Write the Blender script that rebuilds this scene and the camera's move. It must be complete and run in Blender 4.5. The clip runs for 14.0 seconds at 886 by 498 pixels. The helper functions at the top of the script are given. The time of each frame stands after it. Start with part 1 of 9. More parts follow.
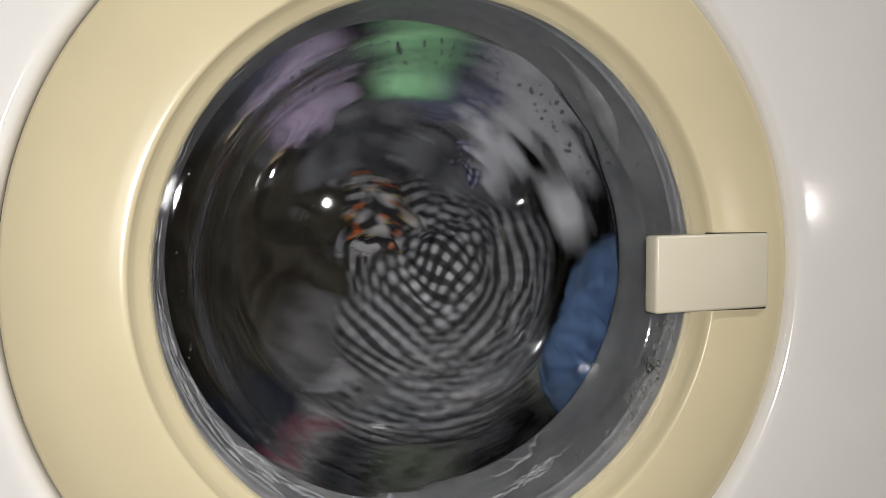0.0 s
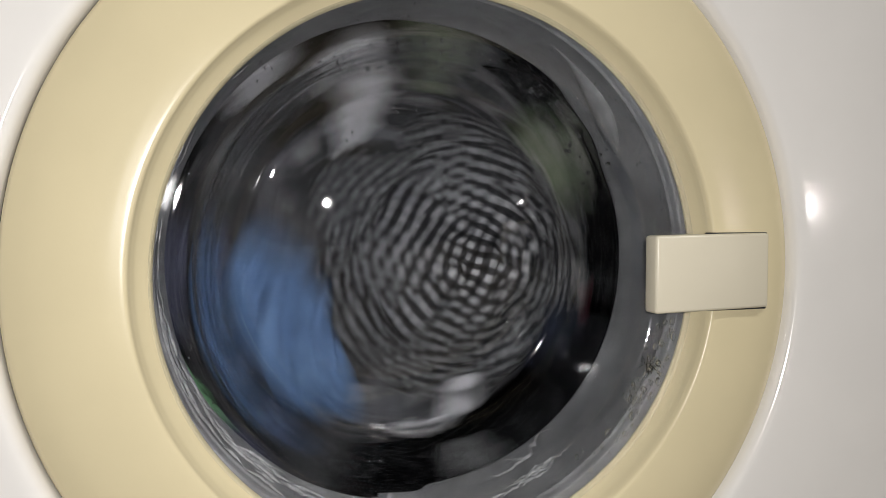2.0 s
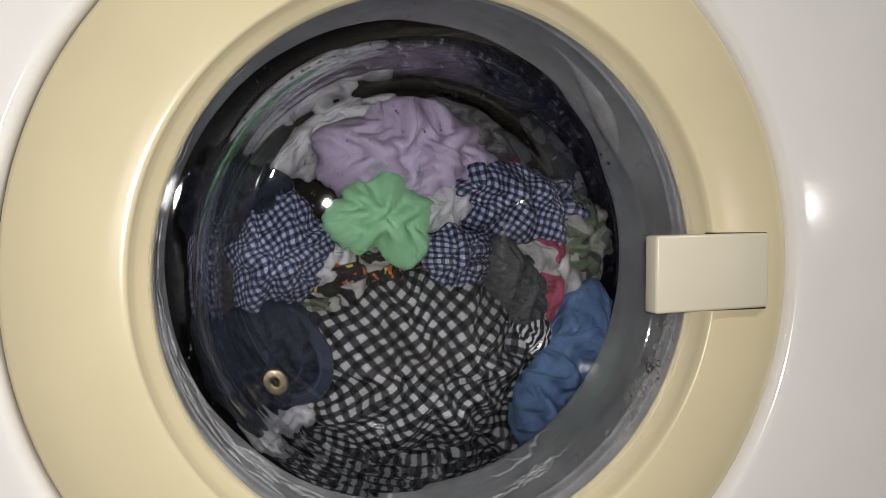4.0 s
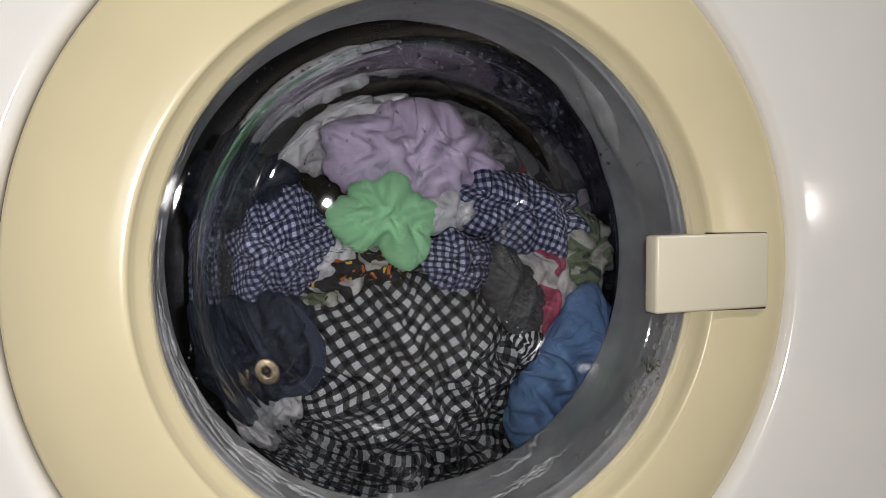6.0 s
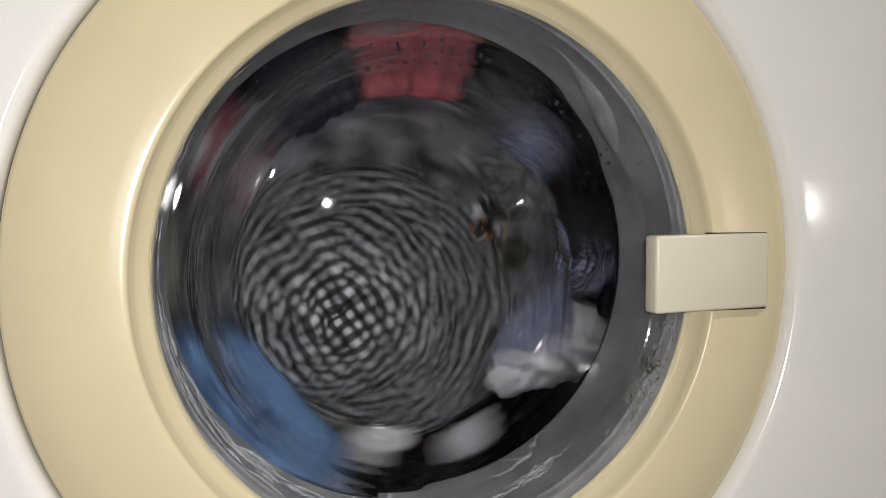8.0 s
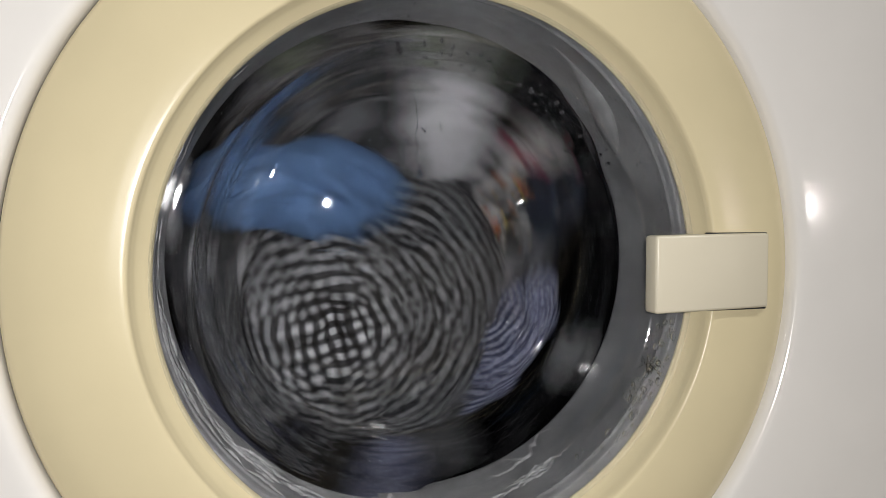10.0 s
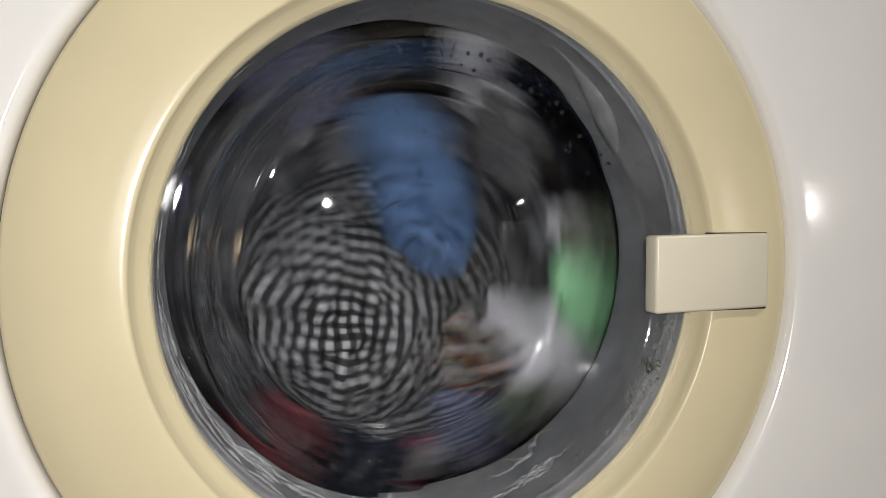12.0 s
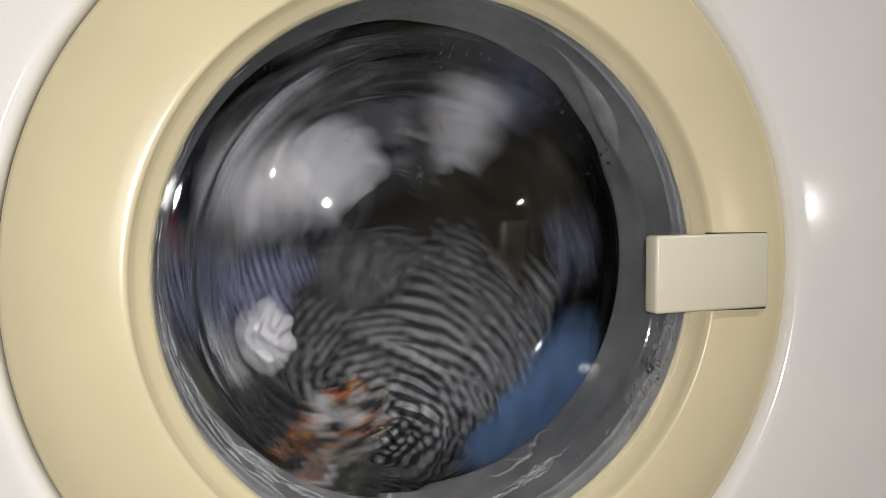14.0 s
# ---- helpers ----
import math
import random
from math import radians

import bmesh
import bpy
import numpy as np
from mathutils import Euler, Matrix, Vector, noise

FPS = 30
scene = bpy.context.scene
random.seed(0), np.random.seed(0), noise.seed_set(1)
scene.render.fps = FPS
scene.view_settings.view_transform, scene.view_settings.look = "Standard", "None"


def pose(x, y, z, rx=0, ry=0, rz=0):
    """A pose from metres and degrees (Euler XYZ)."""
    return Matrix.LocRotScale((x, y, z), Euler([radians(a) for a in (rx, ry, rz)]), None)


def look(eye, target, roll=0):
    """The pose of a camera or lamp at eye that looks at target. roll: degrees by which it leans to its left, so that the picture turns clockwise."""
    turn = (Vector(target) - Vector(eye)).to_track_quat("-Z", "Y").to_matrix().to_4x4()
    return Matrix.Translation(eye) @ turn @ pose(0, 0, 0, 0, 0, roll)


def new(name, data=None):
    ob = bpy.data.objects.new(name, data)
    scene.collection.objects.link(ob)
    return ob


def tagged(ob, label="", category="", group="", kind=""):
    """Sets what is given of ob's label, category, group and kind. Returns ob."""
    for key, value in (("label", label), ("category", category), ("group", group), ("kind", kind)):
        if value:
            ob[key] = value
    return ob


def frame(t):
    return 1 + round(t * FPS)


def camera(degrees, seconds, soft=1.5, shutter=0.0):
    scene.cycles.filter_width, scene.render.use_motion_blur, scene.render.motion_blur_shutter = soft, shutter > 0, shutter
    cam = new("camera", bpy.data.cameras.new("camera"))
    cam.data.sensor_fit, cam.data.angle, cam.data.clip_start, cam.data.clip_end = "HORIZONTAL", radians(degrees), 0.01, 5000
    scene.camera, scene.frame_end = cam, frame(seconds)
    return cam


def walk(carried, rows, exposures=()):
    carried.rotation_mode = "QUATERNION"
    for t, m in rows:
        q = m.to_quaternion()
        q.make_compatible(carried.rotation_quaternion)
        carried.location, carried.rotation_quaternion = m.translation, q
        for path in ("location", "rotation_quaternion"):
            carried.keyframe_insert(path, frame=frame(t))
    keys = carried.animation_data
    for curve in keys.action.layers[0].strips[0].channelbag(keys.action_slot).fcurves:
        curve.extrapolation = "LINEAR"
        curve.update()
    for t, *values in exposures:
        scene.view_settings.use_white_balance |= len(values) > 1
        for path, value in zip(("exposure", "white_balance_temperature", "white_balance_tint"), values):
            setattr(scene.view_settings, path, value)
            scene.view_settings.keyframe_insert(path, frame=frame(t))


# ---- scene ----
# camera, held still in front of the door
cam = camera(58.5, 14.0, soft=0.7, shutter=0.85)
EYE = Vector((-0.1267, -0.4207, 0.0334))
AIM = EYE + Vector((0.2817, 0.9586, -0.0423))
walk(cam, [(0, look(EYE, AIM)), (14.0, look(EYE, AIM))])

# ---- light: the torch beside the lens, the dim room, and an added ceiling fill ----
world = bpy.data.worlds.new("room_dusk")
world.use_nodes = True
world.node_tree.nodes["Background"].inputs[0].default_value = (0.9, 0.85, 0.8, 1)
world.node_tree.nodes["Background"].inputs[1].default_value = 0.02
scene.world = world
torch_data = bpy.data.lights.new("torch", "SPOT")
torch_data.energy = 6.35
torch_data.color = (1.0, 0.965, 0.94)
torch_data.shadow_soft_size = 0.010
torch_data.spot_size = radians(170)
torch_data.spot_blend = 0.05
torch = new("torch", torch_data)
torch.matrix_basis = look(EYE + Vector((0.018, 0.0, 0.004)), AIM + Vector((0.018, 0.0, 0.004)))
scene.view_settings.exposure = 0.0
room_data = bpy.data.lights.new("wall_light", "AREA")
room_data.shape, room_data.size = "DISK", 0.022
room_data.energy = 1.1
room_data.color = (1.0, 0.955, 0.90)
room_light = new("wall_light", room_data)
room_light.matrix_basis = look((1.545, -1.675, 0.050), (0.3, -0.1, 0.10))

# fill light added overhead to lift the right side of the panel; source unseen
ceiling_data = bpy.data.lights.new("ceiling_fill", "AREA")
ceiling_data.shape, ceiling_data.size = "DISK", 0.30
ceiling_data.energy = 29.0
ceiling_data.color = (1.0, 0.955, 0.90)
ceiling_fill = new("ceiling_fill", ceiling_data)
ceiling_fill.matrix_basis = pose(1.15, -1.45, 1.885)


# ---- materials ----
def nodes_of(name):
    m = bpy.data.materials.new(name)
    m.use_nodes = True
    nt = m.node_tree
    return m, nt, nt.nodes["Principled BSDF"]


def node(nt, kind, **values):
    n = nt.nodes.new(kind)
    for key, v in values.items():
        n.inputs[key].default_value = v
    return n


def math_node(nt, op, a, b=None):
    n = nt.nodes.new("ShaderNodeMath")
    n.operation = op
    for i, v in enumerate((a, b)):
        if v is None:
            continue
        if isinstance(v, (int, float)):
            n.inputs[i].default_value = v
        else:
            nt.links.new(v, n.inputs[i])
    return n.outputs[0]


def ramp(nt, fac, stops, constant=False):
    n = nt.nodes.new("ShaderNodeValToRGB")
    n.color_ramp.interpolation = "CONSTANT" if constant else "LINEAR"
    while len(n.color_ramp.elements) < len(stops):
        n.color_ramp.elements.new(0.5)
    for e, (p, c) in zip(n.color_ramp.elements, stops):
        e.position, e.color = p, (*c, 1)
    nt.links.new(fac, n.inputs[0])
    return n.outputs[0]


def mix(nt, fac, a, b, how="MIX"):
    n = nt.nodes.new("ShaderNodeMix")
    n.data_type, n.blend_type = "RGBA", how
    for sock, v in ((n.inputs[0], fac), (n.inputs[6], a), (n.inputs[7], b)):
        if isinstance(v, (int, float)):
            sock.default_value = v
        elif isinstance(v, tuple):
            sock.default_value = (*v, 1)
        else:
            nt.links.new(v, sock)
    return n.outputs[2]


def grain(nt, scale, detail=3.0, coord="Object", rough=0.55):
    tc = nt.nodes.new("ShaderNodeTexCoord")
    n = node(nt, "ShaderNodeTexNoise", Scale=scale, Detail=detail, Roughness=rough)
    nt.links.new(tc.outputs[coord], n.inputs["Vector"])
    return n.outputs[0]


def bump(nt, bsdf, height, strength, distance=0.001):
    n = node(nt, "ShaderNodeBump", Strength=strength, Distance=distance)
    nt.links.new(height, n.inputs["Height"])
    nt.links.new(n.outputs[0], bsdf.inputs["Normal"])


def plain(name, color, rough, metal=0.0, scale=40.0, spread=0.12, fine=900.0, relief=0.15, coat=0.0):
    m, nt, b = nodes_of(name)
    dark = tuple(c * (1 - spread) for c in color)
    big = grain(nt, scale, 4.0)
    nt.links.new(ramp(nt, big, [(0.3, dark), (0.7, color)]), b.inputs["Base Color"])
    nt.links.new(ramp(nt, grain(nt, scale * 3), [(0.3, (rough * 0.85,) * 3), (0.7, (min(1, rough * 1.15),) * 3)]), b.inputs["Roughness"])
    b.inputs["Metallic"].default_value = metal
    b.inputs["Coat Weight"].default_value = coat
    bump(nt, b, grain(nt, fine, 2.0), relief, 0.0004)
    return m


WHITE_ENAMEL = plain("white_enamel", (0.86, 0.845, 0.82), 0.10, scale=9, spread=0.05, fine=260, relief=0.05)
CREAM = plain("yellowed_plastic", (0.74, 0.655, 0.43), 0.23, scale=7, spread=0.10, fine=500, relief=0.08)
CREAM_PALE = plain("pale_cream_plastic", (0.74, 0.69, 0.55), 0.36, scale=12, spread=0.06, fine=500, relief=0.08)
RUBBER = plain("grey_rubber", (0.24, 0.24, 0.242), 0.34, scale=60, spread=0.35, fine=700, relief=0.3)
BLACK_RUBBER = plain("black_rubber", (0.02, 0.02, 0.022), 0.35, scale=50, spread=0.3)
STEEL = plain("drum_steel", (0.16, 0.16, 0.17), 0.22, 1.0, scale=80, spread=0.3)
DARK_TUB = plain("dark_tub", (0.03, 0.03, 0.032), 0.4)
LAMP_GLASS = plain("frosted_glass", (0.8, 0.78, 0.74), 0.4)
LAMP_GLASS.node_tree.nodes["Principled BSDF"].inputs["Emission Color"].default_value = (1, 0.95, 0.88, 1)
LAMP_GLASS.node_tree.nodes["Principled BSDF"].inputs["Emission Strength"].default_value = 4.0
WALL = plain("wall_paint", (0.07, 0.068, 0.066), 0.8, scale=3)
TILE_FLOOR = plain("floor_vinyl", (0.25, 0.22, 0.18), 0.5, scale=5)
BRASS = plain("worn_brass", (0.45, 0.36, 0.24), 0.35, 1.0, scale=300, spread=0.4)
# grey soapy water, its colour made paler to stand in for wet glints
FILM = plain("soap_film_with_glint", (0.44, 0.44, 0.44), 0.14, scale=220, spread=0.6, fine=500, relief=0.5)


def glass_material():
    m, nt, b = nodes_of("door_glass")
    b.inputs["Base Color"].default_value = (0.56, 0.575, 0.60, 1)
    b.inputs["Coat Weight"].default_value = 0.12
    b.inputs["Coat Roughness"].default_value = 0.035
    b.inputs["Transmission Weight"].default_value = 1.0
    b.inputs["IOR"].default_value = 1.47
    b.inputs["Roughness"].default_value = 0.0
    return m


def water_material():
    m, nt, b = nodes_of("water")
    b.inputs["Base Color"].default_value = (0.97, 0.98, 1, 1)
    b.inputs["Transmission Weight"].default_value = 1.0
    b.inputs["IOR"].default_value = 1.33
    b.inputs["Roughness"].default_value = 0.01
    return m


GLASS, WATER = glass_material(), water_material()


def weave(nt, b, strength=0.35):
    b.inputs["Roughness"].default_value = 0.78
    b.inputs["Specular IOR Level"].default_value = 0.14
    b.inputs["Sheen Weight"].default_value = 0.0
    fine = grain(nt, 1400, 2.0, "UV")
    wrinkle = math_node(nt, "ABSOLUTE", math_node(nt, "SUBTRACT", grain(nt, 70, 3.0, "UV"), 0.5))
    crease = math_node(nt, "ABSOLUTE", math_node(nt, "SUBTRACT", grain(nt, 150, 2.0, "UV"), 0.5))
    total = math_node(nt, "ADD", math_node(nt, "MULTIPLY", fine, 0.06), math_node(nt, "ADD", math_node(nt, "MULTIPLY", wrinkle, 0.8), math_node(nt, "MULTIPLY", crease, 1.1)))
    bump(nt, b, total, 0.7, 0.003)


def cloth(name, color, spread=0.25, scale=45.0):
    m, nt, b = nodes_of(name)
    dark = tuple(c * (1 - spread) for c in color)
    base = ramp(nt, grain(nt, scale, 4.0, "UV"), [(0.3, dark), (0.7, color)])
    thread = ramp(nt, grain(nt, 1100, 2.0, "UV"), [(0.3, (0.82,) * 3), (0.7, (1, 1, 1))])
    nt.links.new(mix(nt, 1.0, base, thread, "MULTIPLY"), b.inputs["Base Color"])
    weave(nt, b)
    return m


def gingham(name, dark, mid, light, period):
    m, nt, b = nodes_of(name)
    tc = nt.nodes.new("ShaderNodeTexCoord")
    sep = nt.nodes.new("ShaderNodeSeparateXYZ")
    nt.links.new(tc.outputs["UV"], sep.inputs[0])
    bands = []
    for axis in (0, 1):
        s = math_node(nt, "FRACT", math_node(nt, "MULTIPLY", sep.outputs[axis], 1.0 / period))
        bands.append(math_node(nt, "GREATER_THAN", s, 0.5))
    total = math_node(nt, "MULTIPLY", math_node(nt, "ADD", bands[0], bands[1]), 0.5)
    col = ramp(nt, total, [(0.0, dark), (0.25, mid), (0.75, light)], True)
    thread = ramp(nt, grain(nt, 900, 2.0, "UV"), [(0.3, (0.55,) * 3), (0.7, (1, 1, 1))])
    nt.links.new(mix(nt, 1.0, col, thread, "MULTIPLY"), b.inputs["Base Color"])
    weave(nt, b)
    return m


def printed(name, ground, blots, scale):
    """Cloth with printed blots: ground colour and (threshold, colour, noise scale) layers."""
    m, nt, b = nodes_of(name)
    col = ramp(nt, grain(nt, 40, 3.0, "UV"), [(0.3, tuple(c * 0.8 for c in ground)), (0.7, ground)])
    for i, (level, color, sc) in enumerate(blots):
        n = grain(nt, scale * sc, 2.0 + i * 0.3, "UV", 0.4 + 0.07 * i)
        inside = math_node(nt, "GREATER_THAN", n, level)
        col = mix(nt, inside, col, color)
    nt.links.new(col, b.inputs["Base Color"])
    weave(nt, b)
    return m


def striped(name, dark, light, period):
    m, nt, b = nodes_of(name)
    tc = nt.nodes.new("ShaderNodeTexCoord")
    sep = nt.nodes.new("ShaderNodeSeparateXYZ")
    nt.links.new(tc.outputs["UV"], sep.inputs[0])
    s = math_node(nt, "FRACT", math_node(nt, "MULTIPLY", sep.outputs[0], 1.0 / period))
    nt.links.new(ramp(nt, s, [(0.0, dark), (0.6, light)], True), b.inputs["Base Color"])
    weave(nt, b)
    return m


BLACK_CHECK = gingham("black_white_gingham", (0.008, 0.008, 0.010), (0.055, 0.055, 0.06), (0.48, 0.48, 0.49), 0.0112)
NAVY_CHECK = gingham("navy_white_gingham", (0.016, 0.02, 0.055), (0.10, 0.11, 0.19), (0.46, 0.47, 0.58), 0.0062)
BLUE_JERSEY = cloth("blue_jersey", (0.118, 0.205, 0.375))
LAVENDER = cloth("lavender_jersey", (0.55, 0.455, 0.61))
GREEN = cloth("mint_green_cotton", (0.34, 0.68, 0.37), 0.2)
DENIM = cloth("dark_denim", (0.030, 0.038, 0.062), 0.75, 260)
DENIM_PALE = cloth("faded_denim", (0.036, 0.046, 0.078), 0.7, 240)
RED = cloth("red_cotton", (0.40, 0.095, 0.115))
WHITE = cloth("white_cotton", (0.64, 0.63, 0.65), 0.16)
THREAD = cloth("pale_thread", (0.16, 0.17, 0.22))
GREY_KNIT = cloth("grey_knit", (0.12, 0.12, 0.125), 0.75, 320)
OLIVE = cloth("dark_olive_knit", (0.05, 0.043, 0.03), 0.5, 200)
RED_PRINT = printed("white_with_red_print", (0.40, 0.385, 0.375), [(0.54, (0.26, 0.05, 0.085), 1.0), (0.68, (0.06, 0.06, 0.07), 1.6)], 22)
CAMO = printed("leaf_print", (0.34, 0.335, 0.30), [(0.48, (0.12, 0.15, 0.09), 1.0), (0.60, (0.04, 0.045, 0.04), 1.5)], 50)
COMIC = printed("comic_print", (0.42, 0.41, 0.40), [(0.48, (0.02, 0.02, 0.022), 1.0), (0.62, (0.55, 0.13, 0.03), 1.4), (0.65, (0.6, 0.42, 0.05), 1.9)], 60)
HEATHER = printed("charcoal_heather", (0.05, 0.05, 0.054), [(0.50, (0.13, 0.13, 0.14), 1.0), (0.60, (0.02, 0.02, 0.022), 1.3), (0.63, (0.26, 0.25, 0.25), 1.7)], 26)
LACE = cloth("grey_lace", (0.17, 0.165, 0.17), 0.6, 260)
STRIPES = striped("black_white_stripes", (0.02, 0.02, 0.022), (0.5, 0.5, 0.5), 0.006)


# ---- mesh helpers ----
def link_mesh(name, bm, material, parent=None, label="", smooth=True):
    me = bpy.data.meshes.new(name)
    bmesh.ops.recalc_face_normals(bm, faces=bm.faces)
    bm.to_mesh(me)
    bm.free()
    if smooth:
        me.polygons.foreach_set("use_smooth", [True] * len(me.polygons))
    me.materials.append(material)
    ob = new(name, me)
    if parent:
        ob.parent = parent
    if label:
        tagged(ob, label)
    return ob


part = link_mesh


def lathe(bm, profile, n=128, cx=0.0, cz=0.0, closed=False, wob=None):
    """A surface of revolution about the drum's axis from (radius, depth) pairs."""
    rings = []
    for r, y in profile:
        ring = []
        for k in range(n):
            a = 2 * math.pi * k / n
            dr, dy = wob(a, r, y) if wob else (0, 0)
            ring.append(bm.verts.new((cx + (r + dr) * math.cos(a), y + dy, cz + (r + dr) * math.sin(a))))
        rings.append(ring)
    pairs = list(zip(rings, rings[1:]))
    if closed:
        pairs.append((rings[-1], rings[0]))
    for a, b in pairs:
        for k in range(n):
            bm.faces.new((a[k], a[(k + 1) % n], b[(k + 1) % n], b[k]))
    return rings


def curve_profile(points, steps=6):
    """A Catmull-Rom run through profile points."""
    out = []
    pts = [points[0], *points, points[-1]]
    for i in range(1, len(pts) - 2):
        p0, p1, p2, p3 = (Vector(p) for p in pts[i - 1:i + 3])
        for s in range(steps):
            t = s / steps
            out.append(tuple(0.5 * (2 * p1 + (p2 - p0) * t + (2 * p0 - 5 * p1 + 4 * p2 - p3) * t * t + (3 * p1 - p0 - 3 * p2 + p3) * t ** 3)))
    out.append(tuple(points[-1]))
    return out


def box(bm, lo, hi, bevel=0.0, segments=3):
    made = bmesh.ops.create_cube(bm, size=1.0)["verts"]
    for v in made:
        v.co = Vector([lo[i] + (v.co[i] + 0.5) * (hi[i] - lo[i]) for i in range(3)])
    if bevel:
        edges = list({e for v in made for e in v.link_edges})
        bmesh.ops.bevel(bm, geom=edges, offset=bevel, segments=segments, affect="EDGES", profile=0.5)


# ---- the room ----
FLOOR_Z = -0.46


def room():
    for name, lo, hi, mat in (
            ("floor", (-1.6, -2.6, FLOOR_Z - 0.1), (1.6, 0.9, FLOOR_Z), TILE_FLOOR),
            ("ceiling", (-1.6, -2.6, 1.95), (1.6, 0.9, 2.05), WALL),
            ("wall_north", (-1.7, 0.8, FLOOR_Z), (1.7, 0.9, 1.95), WALL),
            ("wall_south", (-1.7, -2.7, FLOOR_Z), (1.7, -2.6, 1.95), WALL),
            ("wall_east", (1.6, -2.6, FLOOR_Z), (1.7, 0.8, 1.95), WALL),
            ("wall_west", (-1.7, -2.6, FLOOR_Z), (-1.6, 0.8, 1.95), WALL)):
        bm = bmesh.new()
        box(bm, lo, hi)
        tagged(part(name, bm, mat, smooth=False), kind="structure")


room()


def wall_lamp():
    """A small round lamp low on the side wall, whose shine lies on the enamel."""
    bm = bmesh.new()
    lathe(bm, curve_profile([(0.0006, 0.0), (0.008, 0.002), (0.011, 0.006), (0.012, 0.022)], 4) + [(0.0006, 0.022)], 48)
    ob = tagged(part("wall_lamp", bm, LAMP_GLASS), "small round frosted glass wall lamp, lit", "lamp")
    ob.matrix_basis = look((1.576, -1.695, 0.050), (0.3, -1.695, 0.050)) @ pose(0, 0, 0, -90)


wall_lamp()


# unseen lamp body, made up to go with the overhead fill
def ceiling_fill_lamp():
    bm = bmesh.new()
    lathe(bm, curve_profile([(0.0006, 0.0), (0.10, 0.004), (0.15, 0.018), (0.165, 0.045), (0.166, 0.058), (0.0006, 0.058)], 4), 64)
    ob = tagged(part("ceiling_fill_lamp", bm, LAMP_GLASS), "round frosted glass ceiling lamp, lit, unseen and added for the fill light", "lamp")
    ob.matrix_basis = pose(1.15, -1.45, 1.892, 90)


ceiling_fill_lamp()

# ---- the washing machine ----
machine = tagged(new("washing_machine"), "white enamel front-loading washing machine with round yellowed door", "washing machine")
machine.location = (0, 0, FLOOR_Z)
DOWN = Vector((0, 0, -FLOOR_Z))
PANEL_Y = -0.0045


def in_machine(ob):
    ob.location = DOWN
    return ob


def front_panel():
    bm = bmesh.new()
    n = 192
    roll = [(0.2275, 0.030), (0.2275, 0.010), (0.2278, 0.005), (0.2286, 0.0012), (0.2300, -0.0016), (0.2320, -0.0034), (0.2350, -0.0042), (0.2400, PANEL_Y)]
    rings = lathe(bm, curve_profile(roll, 4), n)
    outer = []
    for k in range(n):
        a = 2 * math.pi * k / n
        c, s = math.cos(a), math.sin(a)
        side = min(0.315 / max(abs(c), 1e-6), (0.385 if s > 0 else 0.455) / max(abs(s), 1e-6))
        outer.append(bm.verts.new((side * c, PANEL_Y, side * s)))
    last = rings[-1]
    for k in range(n):
        bm.faces.new((last[k], last[(k + 1) % n], outer[(k + 1) % n], outer[k]))
    return in_machine(part("front_panel", bm, WHITE_ENAMEL, machine, "white enamel sheet with rolled round recess"))


def cabinet():
    for name, lo, hi in (("side_panel", (-0.315, PANEL_Y + 0.001, -0.455), (-0.313, 0.55, 0.385)),
                         ("side_panel", (0.313, PANEL_Y + 0.001, -0.455), (0.315, 0.55, 0.385)),
                         ("back_panel", (-0.315, 0.551, -0.455), (0.315, 0.556, 0.385)),
                         ("base_panel", (-0.312, 0.0, -0.455), (0.312, 0.55, -0.45)),
                         ("top_panel", (-0.317, PANEL_Y - 0.01, 0.3855), (0.317, 0.56, 0.41))):
        bm = bmesh.new()
        box(bm, lo, hi, 0.0008, 1)
        in_machine(part(name, bm, WHITE_ENAMEL, machine, smooth=False))
    for x in (-0.25, 0.25):
        for y in (0.04, 0.5):
            bm = bmesh.new()
            lathe(bm, [(0.0005, 0), (0.018, 0), (0.02, 0.0015), (0.02, 0.0045), (0.0005, 0.0045)], 24)
            foot = part("foot", bm, BLACK_RUBBER, machine)
            foot.matrix_basis = pose(x, y, 0.0, 90)


front_panel()
cabinet()


def door_ring():
    bm = bmesh.new()
    run = [(0.226, 0.024), (0.2262, 0.0065), (0.2252, 0.0025), (0.222, -0.0002), (0.21, -0.0038), (0.195, -0.006), (0.18, -0.0069), (0.173, -0.0069), (0.1686, -0.0066), (0.1671, -0.0056), (0.1663, -0.0038), (0.1655, -0.0014), (0.1644, 0.0015), (0.1625, 0.0048), (0.1605, 0.0078), (0.159, 0.011), (0.1595, 0.016), (0.17, 0.022)]
    lathe(bm, curve_profile(run, 5), 192, closed=True)
    for v in bm.verts:
        # the opening sits a little off the middle of the ring
        v.co.x += float(np.interp(math.hypot(v.co.x, v.co.z), (0.160, 0.166), (0.0027, 0.0005)))
    return in_machine(part("door", bm, CREAM, machine, "yellowed cream plastic door ring"))


door = door_ring()


